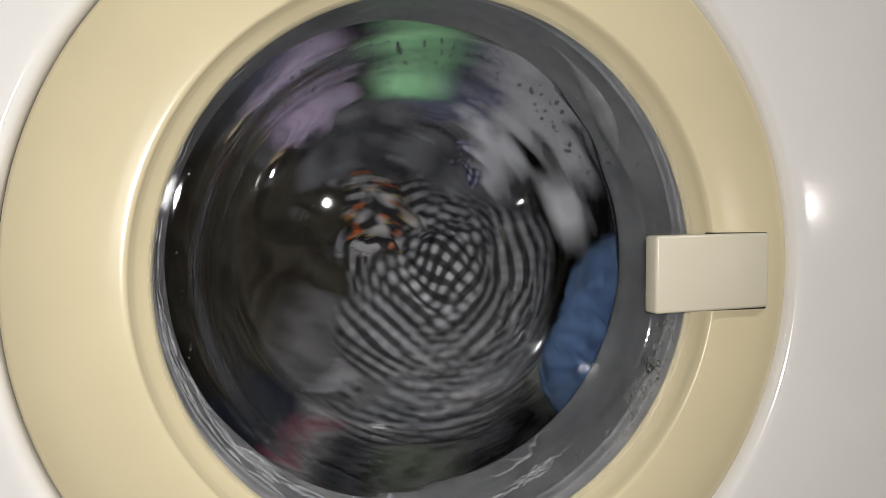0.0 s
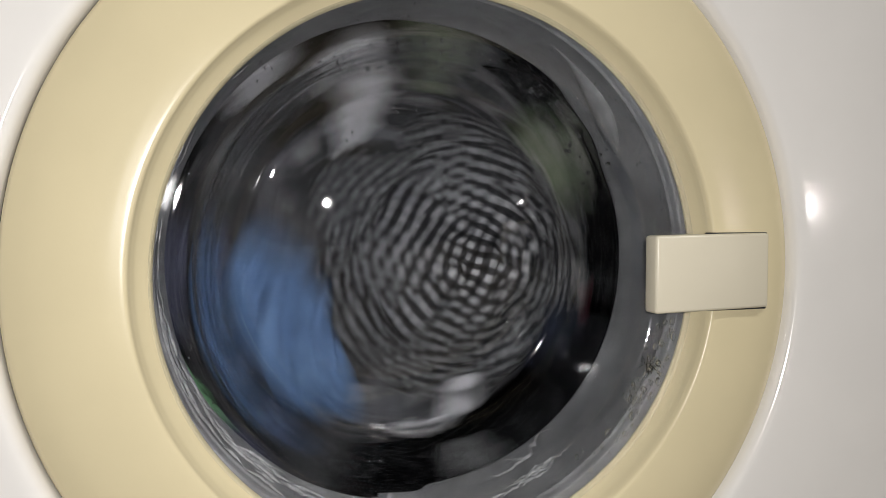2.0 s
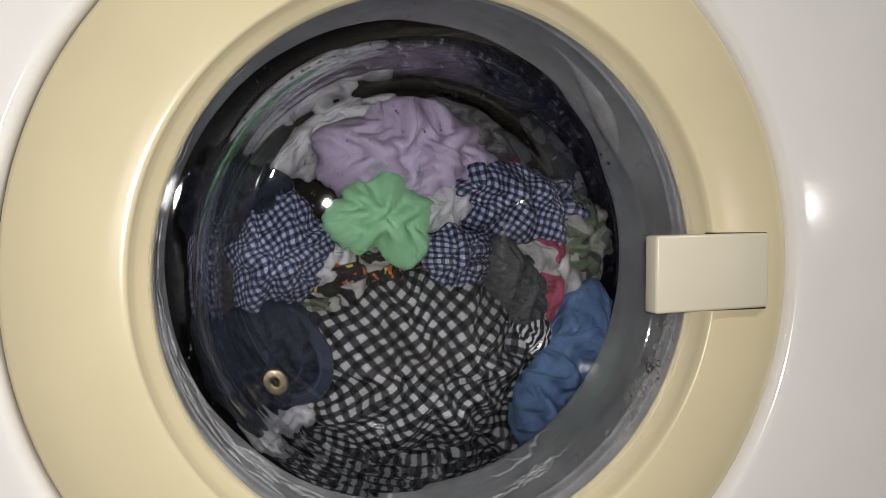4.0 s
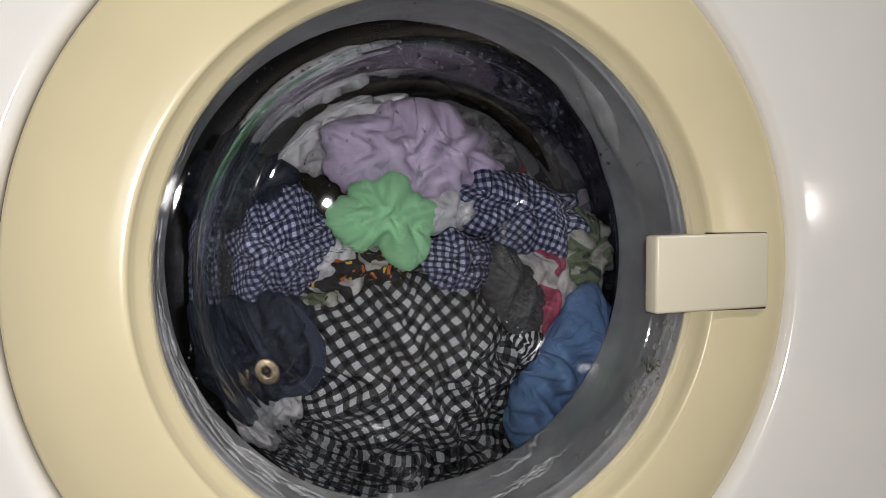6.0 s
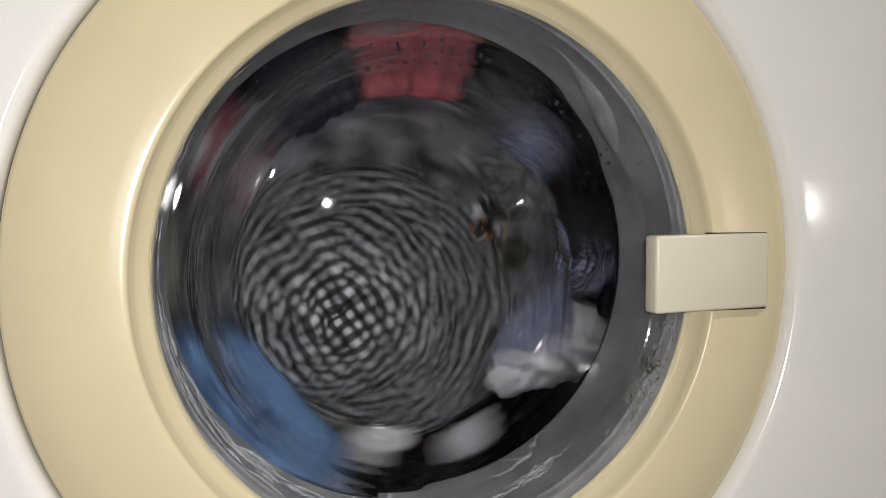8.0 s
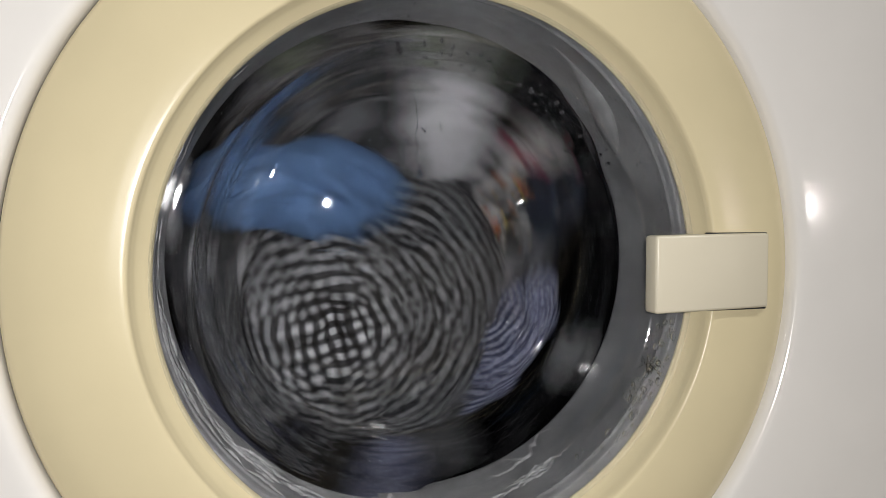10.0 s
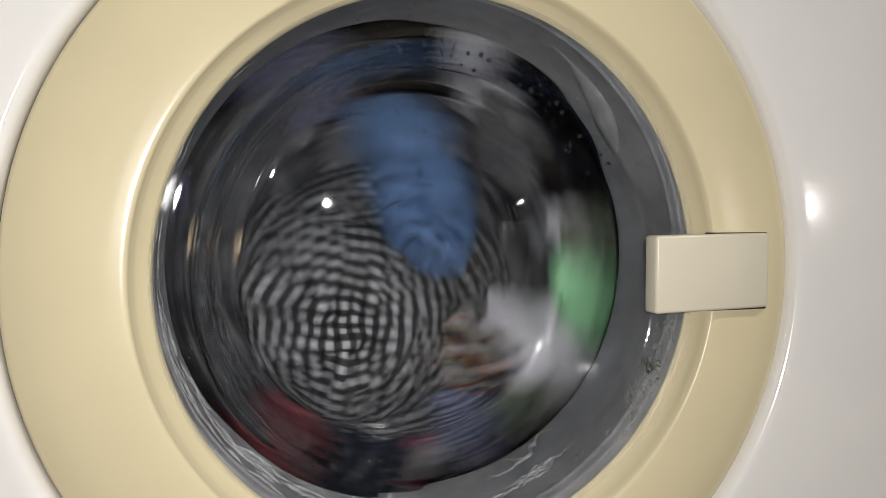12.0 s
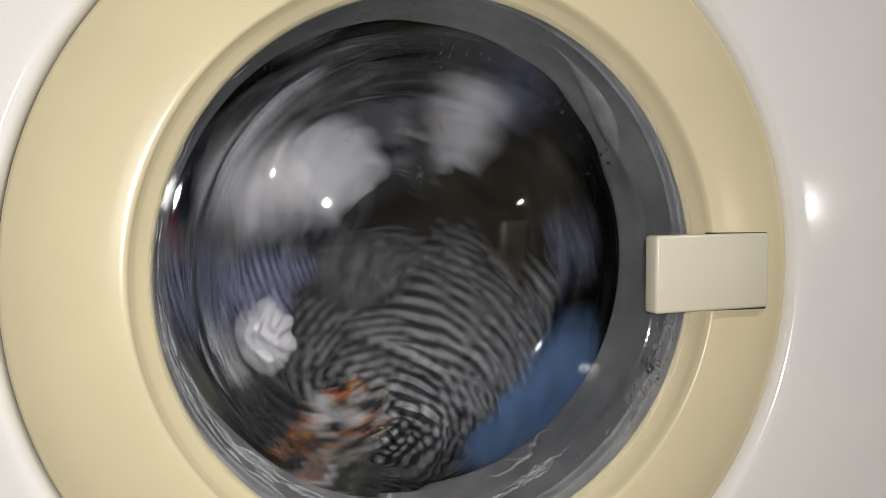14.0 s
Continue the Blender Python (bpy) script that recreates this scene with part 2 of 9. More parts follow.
def handle():
    bm = bmesh.new()
    x0, x1 = 0.1222, 0.2030
    box(bm, (x0, -0.0165, -0.0237), (x1, -0.0035, 0.0222), 0.0019, 3)
    for v in bm.verts:
        u = (v.co.x - x0) / (x1 - x0)
        v.co.y += 0.0055 * u * u
        v.co.y += 0.002 * max(0.0, 0.12 - u) / 0.12
        v.co.z += 0.0012 * (u - 0.5)
    ob = part("handle", bm, CREAM_PALE, door, "pale cream plastic door handle")
    gap = bmesh.new()
    box(gap, (x0 + 0.040, -0.0076, -0.0245), (x1 + 0.0011, -0.0030, 0.0231), 0.0005, 1)
    part("handle_seam", gap, BLACK_RUBBER, door)
    return ob


handle()


def glass_bowl():
    bm = bmesh.new()
    outer = [(0.1640, 0.0130), (0.1560, 0.0132), (0.1450, 0.0145), (0.1385, 0.0185), (0.1350, 0.0280), (0.1322, 0.0440), (0.1295, 0.0600),
             (0.1255, 0.0750), (0.1185, 0.0838), (0.1080, 0.0874), (0.0950, 0.0866), (0.0700, 0.0823), (0.0400, 0.0788), (0.00001, 0.0770)]
    inner = [(0.00001, 0.0720), (0.0400, 0.0737), (0.0700, 0.0772), (0.0940, 0.0813), (0.1060, 0.0824), (0.1140, 0.0796), (0.1208, 0.0715),
             (0.1246, 0.0590), (0.1273, 0.0440), (0.1302, 0.0270), (0.1345, 0.0150), (0.1420, 0.0095), (0.1550, 0.0082), (0.1640, 0.0080)]
    lathe(bm, curve_profile(outer, 5) + curve_profile(inner, 5), 160, closed=True)
    bmesh.ops.remove_doubles(bm, verts=bm.verts, dist=0.0001)
    for v in bm.verts:
        r = math.hypot(v.co.x, v.co.z)
        k = min(1.0, max(0.0, (0.128 - r) / 0.026))
        v.co.y -= 0.10 * v.co.z * k * k * (3 - 2 * k)
    ob = part("glass_bowl", bm, GLASS, door, "clear wet glass door bowl")
    ob.visible_shadow = False
    return ob


glass_bowl()


def gasket():
    bm = bmesh.new()

    def wob(a, r, y):
        k = max(0.0, 1 - abs(y - 0.058) / 0.03) if r < 0.16 else 0.0
        dent = math.exp(-((a - 0.40) / 0.09) ** 2)
        return (-0.0045 * dent * k + 0.0007 * math.sin(9 * a) * k, 0.0)

    run = [(0.1720, 0.0190), (0.1610, 0.0190), (0.1588, 0.0205), (0.1580, 0.0240), (0.1566, 0.0262), (0.1574, 0.0300), (0.1572, 0.0450), (0.1566, 0.0600), (0.1550, 0.0720), (0.1535, 0.0780), (0.1530, 0.0810), (0.1545, 0.0835),
           (0.1640, 0.0845), (0.1800, 0.0840), (0.1800, 0.0300)]
    lathe(bm, curve_profile(run, 4), 160, 0.001, 0.004, closed=True, wob=wob)
    return in_machine(part("gasket", bm, RUBBER, machine, "wet grey rubber door gasket"))


gasket()


def tub():
    bm = bmesh.new()
    lathe(bm, [(0.181, 0.030), (0.262, 0.032), (0.262, 0.420), (0.0005, 0.420), (0.0005, 0.424), (0.266, 0.424), (0.266, 0.028), (0.181, 0.026)], 96, closed=True)
    in_machine(part("tub", bm, DARK_TUB, machine, "dark plastic outer tub"))


tub()

drum_depth = (0.096, 0.385)


def drum_part():
    bm = bmesh.new()
    y0, y1 = drum_depth
    run = [(0.166, y0 + 0.008), (0.164, y0), (0.170, y0 - 0.003), (0.200, y0 + 0.002), (0.228, y0 + 0.010), (0.236, y0 + 0.022), (0.236, y1 - 0.02), (0.228, y1 - 0.004), (0.12, y1 + 0.006), (0.0006, y1 + 0.008),
           (0.0006, y1 + 0.010), (0.12, y1 + 0.008), (0.230, y1 - 0.002), (0.238, y1 - 0.019), (0.238, y0 + 0.021), (0.229, y0 + 0.008), (0.200, y0), (0.170, y0 - 0.005), (0.162, y0), (0.164, y0 + 0.009)]
    lathe(bm, run, 128, closed=True)
    drum = in_machine(part("drum", bm, STEEL, machine, "wet stainless steel drum"))
    for k in range(3):
        b = bmesh.new()
        a = radians(35 + 120 * k)
        box(b, (-0.022, y0 + 0.03, 0.0), (0.022, y1 - 0.02, 0.05), 0.012, 4)
        for v in b.verts:
            v.co.x *= 1 - 0.5 * v.co.z / 0.05
        lifter = part("lifter", b, BLACK_RUBBER, drum, "dark plastic drum lifter")
        lifter.matrix_basis = Matrix.Rotation(-a, 4, "Y") @ Matrix.Translation((0, 0, -0.238))
    # holes in the drum's wall, as low round studs of dark gap
    b = bmesh.new()
    for ring in range(14):
        y = y0 + 0.03 + ring * 0.02
        for k in range(44):
            a = 2 * math.pi * (k + 0.5 * (ring % 2)) / 44
            m = Matrix.Rotation(-a, 4, "Y") @ Matrix.Translation((0, y, 0.2355)) 
            bmesh.ops.create_circle(b, cap_ends=True, segments=8, radius=0.0028, matrix=m)
    tagged(part("drum_hole", b, BLACK_RUBBER, drum), kind="stuff")
    return drum


drum = drum_part()


# ---- the laundry ----
def crumple(name, material, rx, rz, depth, seed, label, category, slack=1.28, lean=0.0, n=76, lobes=0.2, sag=0.75, stiff=4, fine=1, group="laundry in the drum"):
    """One piece of wet cloth: a flat sheet, larger than the bundle that it wraps, settled round it so that it buckles into folds.
    The weave's pattern lies in the flat sheet's own measures; slack is how much too wide the sheet is, sag how far folds stand off."""
    off = Vector((seed * 7.31, seed * 3.17, seed * 1.73))
    g = np.linspace(-1, 1, n + 1)
    u, v = np.meshgrid(g, g, indexing="ij")
    du, dv = u * np.sqrt(1 - v * v / 2), v * np.sqrt(1 - u * u / 2)
    r = np.sqrt(du * du + dv * dv)
    phi = np.arctan2(dv, du)

    def around(values, freqs):
        """Smooth noise round the outline."""
        table = np.array([sum(w * noise.noise(Vector((math.cos(a) * f, math.sin(a) * f, 0.5)) + off) for f, w in freqs) for a in np.linspace(-math.pi, math.pi, 181)])
        return np.interp(values, np.linspace(-math.pi, math.pi, 181), table)

    shape = ((1.3, lobes), (2.6, 0.8 * lobes), (6.0, 0.25 * lobes))
    edge = 1 + around(phi, shape)
    s = r / 0.7
    lat = np.where(s < 1, s, 1 - 0.9 * (s - 1))
    deep = np.where(s < 1, -depth * np.sqrt((1 - s ** 2.2).clip(0)), depth * np.sqrt((1 - lat ** 2).clip(0)))
    pos = np.stack([lat * np.cos(phi) * rx * edge, deep, lat * np.sin(phi) * rz * edge], -1)
    mean = 0.5 * (rx + rz)
    quarter = math.pi / 4 * (3 * (mean + depth) - math.sqrt((3 * mean + depth) * (mean + 3 * depth)))
    size = slack * quarter / mean / 0.7
    flat = np.stack([du * rx * size, dv * rz * size], -1)
    bumps = np.array([[noise.noise_vector(Vector((p[0] * 24, p[1] * 24, 0)) + off) + 0.6 * noise.noise_vector(Vector((p[0] * 60, p[1] * 60, 3)) + off) for p in row] for row in flat])
    home = pos.copy()
    pos += bumps * 0.26 * depth + np.array([0, -1, 0]) * 0.01 * depth
    ties = []
    for (i, j), w, least in (((1, 0), 0.5, 0), ((0, 1), 0.5, 0), ((1, 1), 0.25, 0), ((1, -1), 0.25, 0), ((stiff, 0), 0.22, 1), ((0, stiff), 0.22, 1), ((2 * stiff, 0), 0.08, 2), ((0, 2 * stiff), 0.08, 2)):
        first = (slice(0, n + 1 - i), slice(0, n + 1 - j) if j >= 0 else slice(-j, n + 1))
        second = (slice(i, n + 1), slice(j, n + 1) if j >= 0 else slice(0, n + 1 + j))
        ties.append((first, second, np.linalg.norm(flat[second] - flat[first], axis=-1) * (1, 0.93, 0.8)[least], w, least))
    core = np.array([rx * 0.97, depth, rz * 0.97])
    shell = np.array([rx * 1.05, depth * (1 + sag) + 0.004, rz * 1.05])
    lump_axis = np.linspace(-1.6, 1.6, 41)
    lump = np.array([[1 + 0.42 * noise.noise(Vector((a * rx * 21, b * rz * 21, 7)) + off) + 0.30 * abs(noise.noise(Vector((a * rx * 38, b * rz * 38, 2)) + off)) for b in lump_axis] for a in lump_axis])
    for turn in range(240):
        for first, second, length, w, least in ties:
            d = pos[second] - pos[first]
            l = np.linalg.norm(d, axis=-1) + 1e-9
            gap = (l - length) / l
            if least:
                gap = np.minimum(gap, 0)
            move = d * (gap * w * 0.5)[..., None]
            pos[first] += move
            pos[second] -= move
        pos[..., 0] += 0.05 * (home[..., 0] - pos[..., 0])
        pos[..., 2] += 0.05 * (home[..., 2] - pos[..., 2])
        swell = 1 + around(np.arctan2(pos[..., 2] / rz, pos[..., 0] / rx), shape)
        place = [np.clip((pos[..., k] / (rx, 1, rz)[k] + 1.6) * 12.5, 0, 39.99) for k in (0, 2)]
        cell = [p.astype(int) for p in place]
        fx, fz = place[0] - cell[0], place[1] - cell[1]
        rise = sum(w * lump[cell[0] + i, cell[1] + j] for i, j, w in ((0, 0, (1 - fx) * (1 - fz)), (1, 0, fx * (1 - fz)), (0, 1, (1 - fx) * fz), (1, 1, fx * fz)))
        scaled = pos / np.stack([swell, rise, swell], -1)
        inner = np.sqrt(((scaled / core) ** 2).sum(-1)) + 1e-9
        outer = np.sqrt(((scaled / shell) ** 2).sum(-1)) + 1e-9
        pos *= np.where(inner < 1, 1 + 0.35 * (1 / inner - 1).clip(0, 0.5), 1)[..., None]
        pos *= np.where(outer > 1, 1 + 0.6 * (1 / outer - 1), 1)[..., None]
    for turn in range(1):
        soft = pos.copy()
        soft[1:-1, 1:-1] = 0.25 * (pos[:-2, 1:-1] + pos[2:, 1:-1] + pos[1:-1, :-2] + pos[1:-1, 2:])
        pos = 0.6 * pos + 0.4 * soft
    ca, sa = math.cos(lean), math.sin(lean)
    uv = flat @ np.array([[ca, sa], [-sa, ca]])
    index = np.arange((n + 1) * (n + 1)).reshape(n + 1, n + 1)
    quads = np.stack([index[:-1, :-1], index[1:, :-1], index[1:, 1:], index[:-1, 1:]], -1).reshape(-1, 4)
    me = bpy.data.meshes.new(name)
    me.from_pydata(pos.reshape(-1, 3).tolist(), [], quads.tolist())
    me.uv_layers.new(name="UVMap").data.foreach_set("uv", uv.reshape(-1, 2)[quads.ravel()].ravel())
    me.polygons.foreach_set("use_smooth", [True] * len(me.polygons))
    me.materials.append(material)
    ob = new(name, me)
    hem = ob.modifiers.new("thickness", "SOLIDIFY")
    hem.thickness, hem.offset = 0.0008, 1
    if fine:
        sub = ob.modifiers.new("soft_folds", "SUBSURF")
        sub.levels = sub.render_levels = fine
    return tagged(ob, label, category, group)


checked_shirt = crumple("checked_shirt", BLACK_CHECK, 0.0860, 0.0740, 0.03, label="black and white gingham cotton shirt, crumpled wet", category="shirt", seed=1, lean=-0.62, n=104, fine=1, slack=1.14)
checked_tunic = crumple("checked_tunic", BLACK_CHECK, 0.1200, 0.1120, 0.028, label="black and white gingham tunic bunched behind the shirt", category="shirt", seed=2, lean=0.3, n=96, fine=1)
blue_shirt = crumple("blue_shirt", BLUE_JERSEY, 0.0680, 0.0352, 0.022, label="blue jersey t-shirt twisted into a long wad", category="t-shirt", seed=3, lean=1.57, n=88, fine=1, slack=1.42)
lavender_top = crumple("lavender_top", LAVENDER, 0.0720, 0.0420, 0.028, label="pale lavender jersey top, wet and creased", category="top", seed=4, lean=0.9, n=88, fine=1, slack=1.24)
green_briefs = crumple("green_briefs", GREEN, 0.0392, 0.0288, 0.016, label="mint green cotton briefs, crumpled", category="briefs", seed=5, lean=0.5, n=64, fine=1, slack=1.13, lobes=0.34)
navy_checked_shirt = crumple("navy_checked_shirt", NAVY_CHECK, 0.0448, 0.0368, 0.022, label="navy and white gingham shirt sleeve, twisted", category="shirt", seed=6, lean=0.3)
navy_checked_shirt_b = crumple("navy_checked_shirt", NAVY_CHECK, 0.0660, 0.0288, 0.022, label="navy and white gingham shirt, folded over", category="shirt", seed=7, lean=0.2)
navy_checked_cuff = crumple("navy_checked_cuff", NAVY_CHECK, 0.0248, 0.0248, 0.016, label="navy gingham cuff hanging from the heap", category="shirt", seed=8, lean=0.6)
comic_shirt = crumple("comic_shirt", COMIC, 0.0560, 0.0288, 0.018, label="white t-shirt with black and orange comic print", category="t-shirt", seed=9)
grey_sock = crumple("grey_sock", GREY_KNIT, 0.0380, 0.0208, 0.018, label="dark grey knitted wool sock", category="sock", seed=10, slack=1.1)
red_print_shirt = crumple("red_print_shirt", RED_PRINT, 0.0460, 0.0264, 0.02, label="white t-shirt with a red print", category="t-shirt", seed=11)
leaf_print_shorts = crumple("leaf_print_shorts", CAMO, 0.0380, 0.0248, 0.02, label="grey-green leaf-print cotton shorts", category="shorts", seed=12)
jeans = crumple("jeans", DENIM, 0.0472, 0.0400, 0.024, label="dark blue denim jeans waistband with metal button", category="jeans", seed=13, lean=0.9, slack=1.2, sag=0.35)
denim_trousers = crumple("denim_trousers", DENIM, 0.0368, 0.0380, 0.022, label="dark blue denim trouser leg, folded", category="jeans", seed=14)
white_shirt = crumple("white_shirt", WHITE, 0.0640, 0.0312, 0.025, label="white cotton t-shirt in a wet bundle", category="t-shirt", seed=15, lean=1.2)
white_sock = crumple("white_sock", WHITE, 0.0280, 0.0160, 0.016, label="small white cotton sock rolled up", category="sock", seed=16)
white_vest = crumple("white_vest", WHITE, 0.0220, 0.0248, 0.014, label="thin white cotton vest, soaked", category="vest", seed=17)
red_shirt = crumple("red_shirt", RED, 0.0540, 0.0320, 0.022, label="red cotton t-shirt, balled up", category="t-shirt", seed=18)
olive_jumper = crumple("olive_jumper", OLIVE, 0.1020, 0.0860, 0.03, label="dark olive ribbed knit jumper", category="jumper", seed=19)
black_trousers = crumple("black_trousers", HEATHER, 0.1780, 0.1600, 0.025, label="charcoal and grey mottled trousers in a heap", category="trousers", seed=20, n=80)
striped_sock = crumple("striped_sock", STRIPES, 0.0208, 0.0136, 0.012, label="black and white striped cotton sock", category="sock", seed=21)
white_cloth = crumple("white_cloth", WHITE, 0.0248, 0.0120, 0.012, label="thin white cotton handkerchief, wet", category="handkerchief", seed=22)
grey_lace_top = crumple("grey_lace_top", LACE, 0.0440, 0.0280, 0.018, label="grey lace top soaked and creased", category="top", seed=23)
leaf_print_vest = crumple("leaf_print_vest", CAMO, 0.0280, 0.0220, 0.016, label="pale leaf-print cotton vest, crumpled", category="vest", seed=24)
white_towel = crumple("white_towel", WHITE, 0.0520, 0.0240, 0.018, label="white terry towel pressed against the drum", category="towel", seed=25)


def jeans_details():
    bm = bmesh.new()
    lathe(bm, [(0.0022, -0.0012), (0.0030, -0.0026), (0.0046, -0.0030), (0.0056, -0.0026), (0.0074, -0.0030), (0.0086, -0.0024), (0.0090, -0.0008), (0.0088, 0.0012), (0.0022, 0.0012)], 40, closed=True)
    button = part("button", bm, BRASS, jeans, "worn brass button with a dark centre")
    button.location = (-0.001, -0.0395, -0.0123)
    button.scale = (1.12, 1.12, 1.12)
    bm = bmesh.new()
    bmesh.ops.create_uvsphere(bm, u_segments=16, v_segments=8, radius=0.0023)
    part("rivet", bm, BLACK_RUBBER, button)
    bm = bmesh.new()
    rows = []
    for k in range(37):
        a = radians(-75 + 150 * k / 36)
        c = Vector((-0.020 + 0.052 * math.cos(a), -0.030 + 0.016 * (abs(a) / 1.3) ** 2, 0.034 * math.sin(a)))
        out = Vector((math.cos(a), 0, math.sin(a)))
        w = 1 + 0.25 * noise.noise(Vector((a * 6, 2, 1)))
        rows.append([bm.verts.new(c + out * s * w + Vector((0, dy + 0.002 * noise.noise(Vector((a * 9, s * 300, 4))), 0))) for s, dy in ((-0.0058, 0.006), (-0.0055, 0.0), (-0.0045, -0.0022), (0.0, -0.0014), (0.0045, -0.0024), (0.0055, 0.0), (0.0058, 0.006))])
    for a, b in zip(rows, rows[1:]):
        for k in range(6):
            bm.faces.new((a[k], a[k + 1], b[k + 1], b[k]))
    seam = bmesh.new()
    for line in range(3):
        for k in range(30):
            a = radians(-70 + 140 * k / 29) + 0.012 * line
            reach = (0.0480, 0.0565, 0.034)[line]
            c = Vector((-0.020 + reach * math.cos(a), -0.0335 + 0.016 * (abs(a) / 1.3) ** 2 - (0.004 if line == 2 else 0.0), 0.034 * math.sin(a) * reach / 0.052))
            m = Matrix.Translation(c) @ Matrix.Rotation(-a, 4, "Y") @ Matrix.Diagonal((0.00028, 0.0004, 0.0011, 1))
            bmesh.ops.create_icosphere(seam, subdivisions=1, radius=1.0, matrix=m)
    part("stitching", seam, THREAD, jeans, "pale thread stitches along the seams")
    part("waistband", bm, DENIM_PALE, jeans, "faded denim waistband")


jeans_details()


def rubber_radius(y):
    """Radius of the gasket's inner wall at a depth."""
    return float(np.interp(y, (0.026, 0.030, 0.045, 0.060, 0.072, 0.081), (0.1566, 0.1574, 0.1572, 0.1566, 0.1550, 0.1530)))


def ribbon(bm, a0, a1, depth, width, seed, lift=0.0015):
    """A wavering streak of water along the rubber wall, raised in the middle."""
    steps = max(6, int(abs(a1 - a0) / 0.012))
    rows = []
    for k in range(steps + 1):
        t = k / steps
        a = a0 + (a1 - a0) * t
        w = width * math.sin(math.pi * min(0.98, max(0.02, t))) ** 0.6 * (0.7 + 0.9 * noise.noise(Vector((a * 22, seed, 0))))
        yy = depth + 0.010 * noise.noise(Vector((a * 9, seed, 3))) + 0.004 * noise.noise(Vector((a * 40, seed, 8)))
        row = []
        for s, up in ((-1, 0), (-0.6, 0.8), (0, 1), (0.6, 0.8), (1, 0)):
            y = min(0.079, max(0.027, yy + s * w))
            q = rubber_radius(y) - 0.0004 - lift * up * max(0.2, math.sin(math.pi * t))
            row.append(bm.verts.new((q * math.cos(a) + 0.001, y, q * math.sin(a) + 0.004)))
        rows.append(row)
    for a, b in zip(rows, rows[1:]):
        for k in range(4):
            bm.faces.new((a[k], a[k + 1], b[k + 1], b[k]))


def water_traces():
    rng = random.Random(5)
    bm = bmesh.new()
    for k in range(46):
        a0 = radians(rng.uniform(-176, -66))
        ribbon(bm, a0, a0 + rng.uniform(0.05, 0.30), rng.uniform(0.030, 0.076), rng.uniform(0.0008, 0.0032), k, 0.0016)
    for k in range(16):
        a0 = radians(rng.uniform(130, 215))
        ribbon(bm, a0, a0 + rng.uniform(0.05, 0.25), rng.uniform(0.030, 0.076), rng.uniform(0.0006, 0.0020), k + 90, 0.001)
    streak = tagged(part("water_streak", bm, FILM), "wet grey streaks of water and soap on rubber, coloured paler for their glint", "water", kind="stuff")
    bm = bmesh.new()
    for k in range(470):
        if k >= 380:
            a, y, s = rng.uniform(0.35, 2.6), rng.uniform(0.024, 0.066), rng.uniform(0.0004, 0.0014)
            r = 0.1385 - 0.16 * (y - 0.0185)
            m = Matrix.Translation((r * math.cos(a), y + 0.006, r * math.sin(a))) @ Matrix.Diagonal((s, s * 1.4, s, 1))
            bmesh.ops.create_icosphere(bm, subdivisions=2, radius=1.0, matrix=m)
            continue
        if k < 110:
            a, r, s = radians(rng.gauss(-27, 11)), rng.uniform(0.1395, 0.1555), rng.uniform(0.0005, 0.0021)
        elif k < 200:
            a, r, s = radians(rng.uniform(-60, 60)), rng.uniform(0.140, 0.156), rng.uniform(0.0003, 0.0008)
        else:
            a, r, s = rng.uniform(-math.pi, math.pi), rng.uniform(0.141, 0.156), rng.uniform(0.0002, 0.0007)
        y = 0.0085 if r > 0.150 else 0.0085 + (0.150 - r) * 0.35
        m = Matrix.Translation((r * math.cos(a), y, r * math.sin(a))) @ Matrix.Diagonal((s * rng.uniform(0.7, 1.1), s * 0.55, s * rng.uniform(0.8, 1.5), 1))
        bmesh.ops.create_icosphere(bm, subdivisions=2, radius=1.0, matrix=m)
    drops = tagged(part("water_droplet", bm, WATER), "clear water droplets clinging to the door glass", "droplets", kind="stuff")
    drops.visible_shadow = False
    bm = bmesh.new()
    for k in range(150):
        a, r, s = rng.uniform(0.4, 2.9), 0.234, rng.uniform(0.0008, 0.0022) if k > 24 else rng.uniform(0.003, 0.0065)
        m = Matrix.Translation((r * math.cos(a), rng.uniform(0.11, 0.33), r * math.sin(a))) @ Matrix.Diagonal((s, s * 1.3, s, 1))
        bmesh.ops.create_icosphere(bm, subdivisions=1, radius=1.0, matrix=m)
    inner = part("drum_droplet", bm, WATER, drum)
    tagged(inner, "water droplets on the drum wall", kind="stuff")
    inner.visible_shadow = False


water_traces()


def gasket_fold():
    """A crease of the rubber that stands proud beside the handle's upper end."""
    bm = bmesh.new()
    rows = []
    for k in range(41):
        t = k / 40
        a = radians(60 - 36 * t)
        yy = 0.044 + 0.022 * t
        w = 0.0010 + 0.0062 * math.sin(math.pi * t ** 1.6) ** 1.4
        row = []
        for s in range(9):
            b = math.pi * s / 8
            y = yy - 1.6 * w * math.cos(b)
            q = rubber_radius(y) + 0.0005 - 0.9 * w * math.sin(b)
            row.append(bm.verts.new((q * math.cos(a) + 0.001, y, q * math.sin(a) + 0.004)))
        rows.append(row)
    for p, q in zip(rows, rows[1:]):
        for s in range(8):
            bm.faces.new((p[s], p[s + 1], q[s + 1], q[s]))
    in_machine(part("gasket_fold", bm, RUBBER, machine, "raised crease in the rubber"))


gasket_fold()


def bowl_back(x, z):
    """Depth of the bowl's drum-side face."""
    return 0.0772 + (x * x + z * z) / 0.96 - 0.10 * z


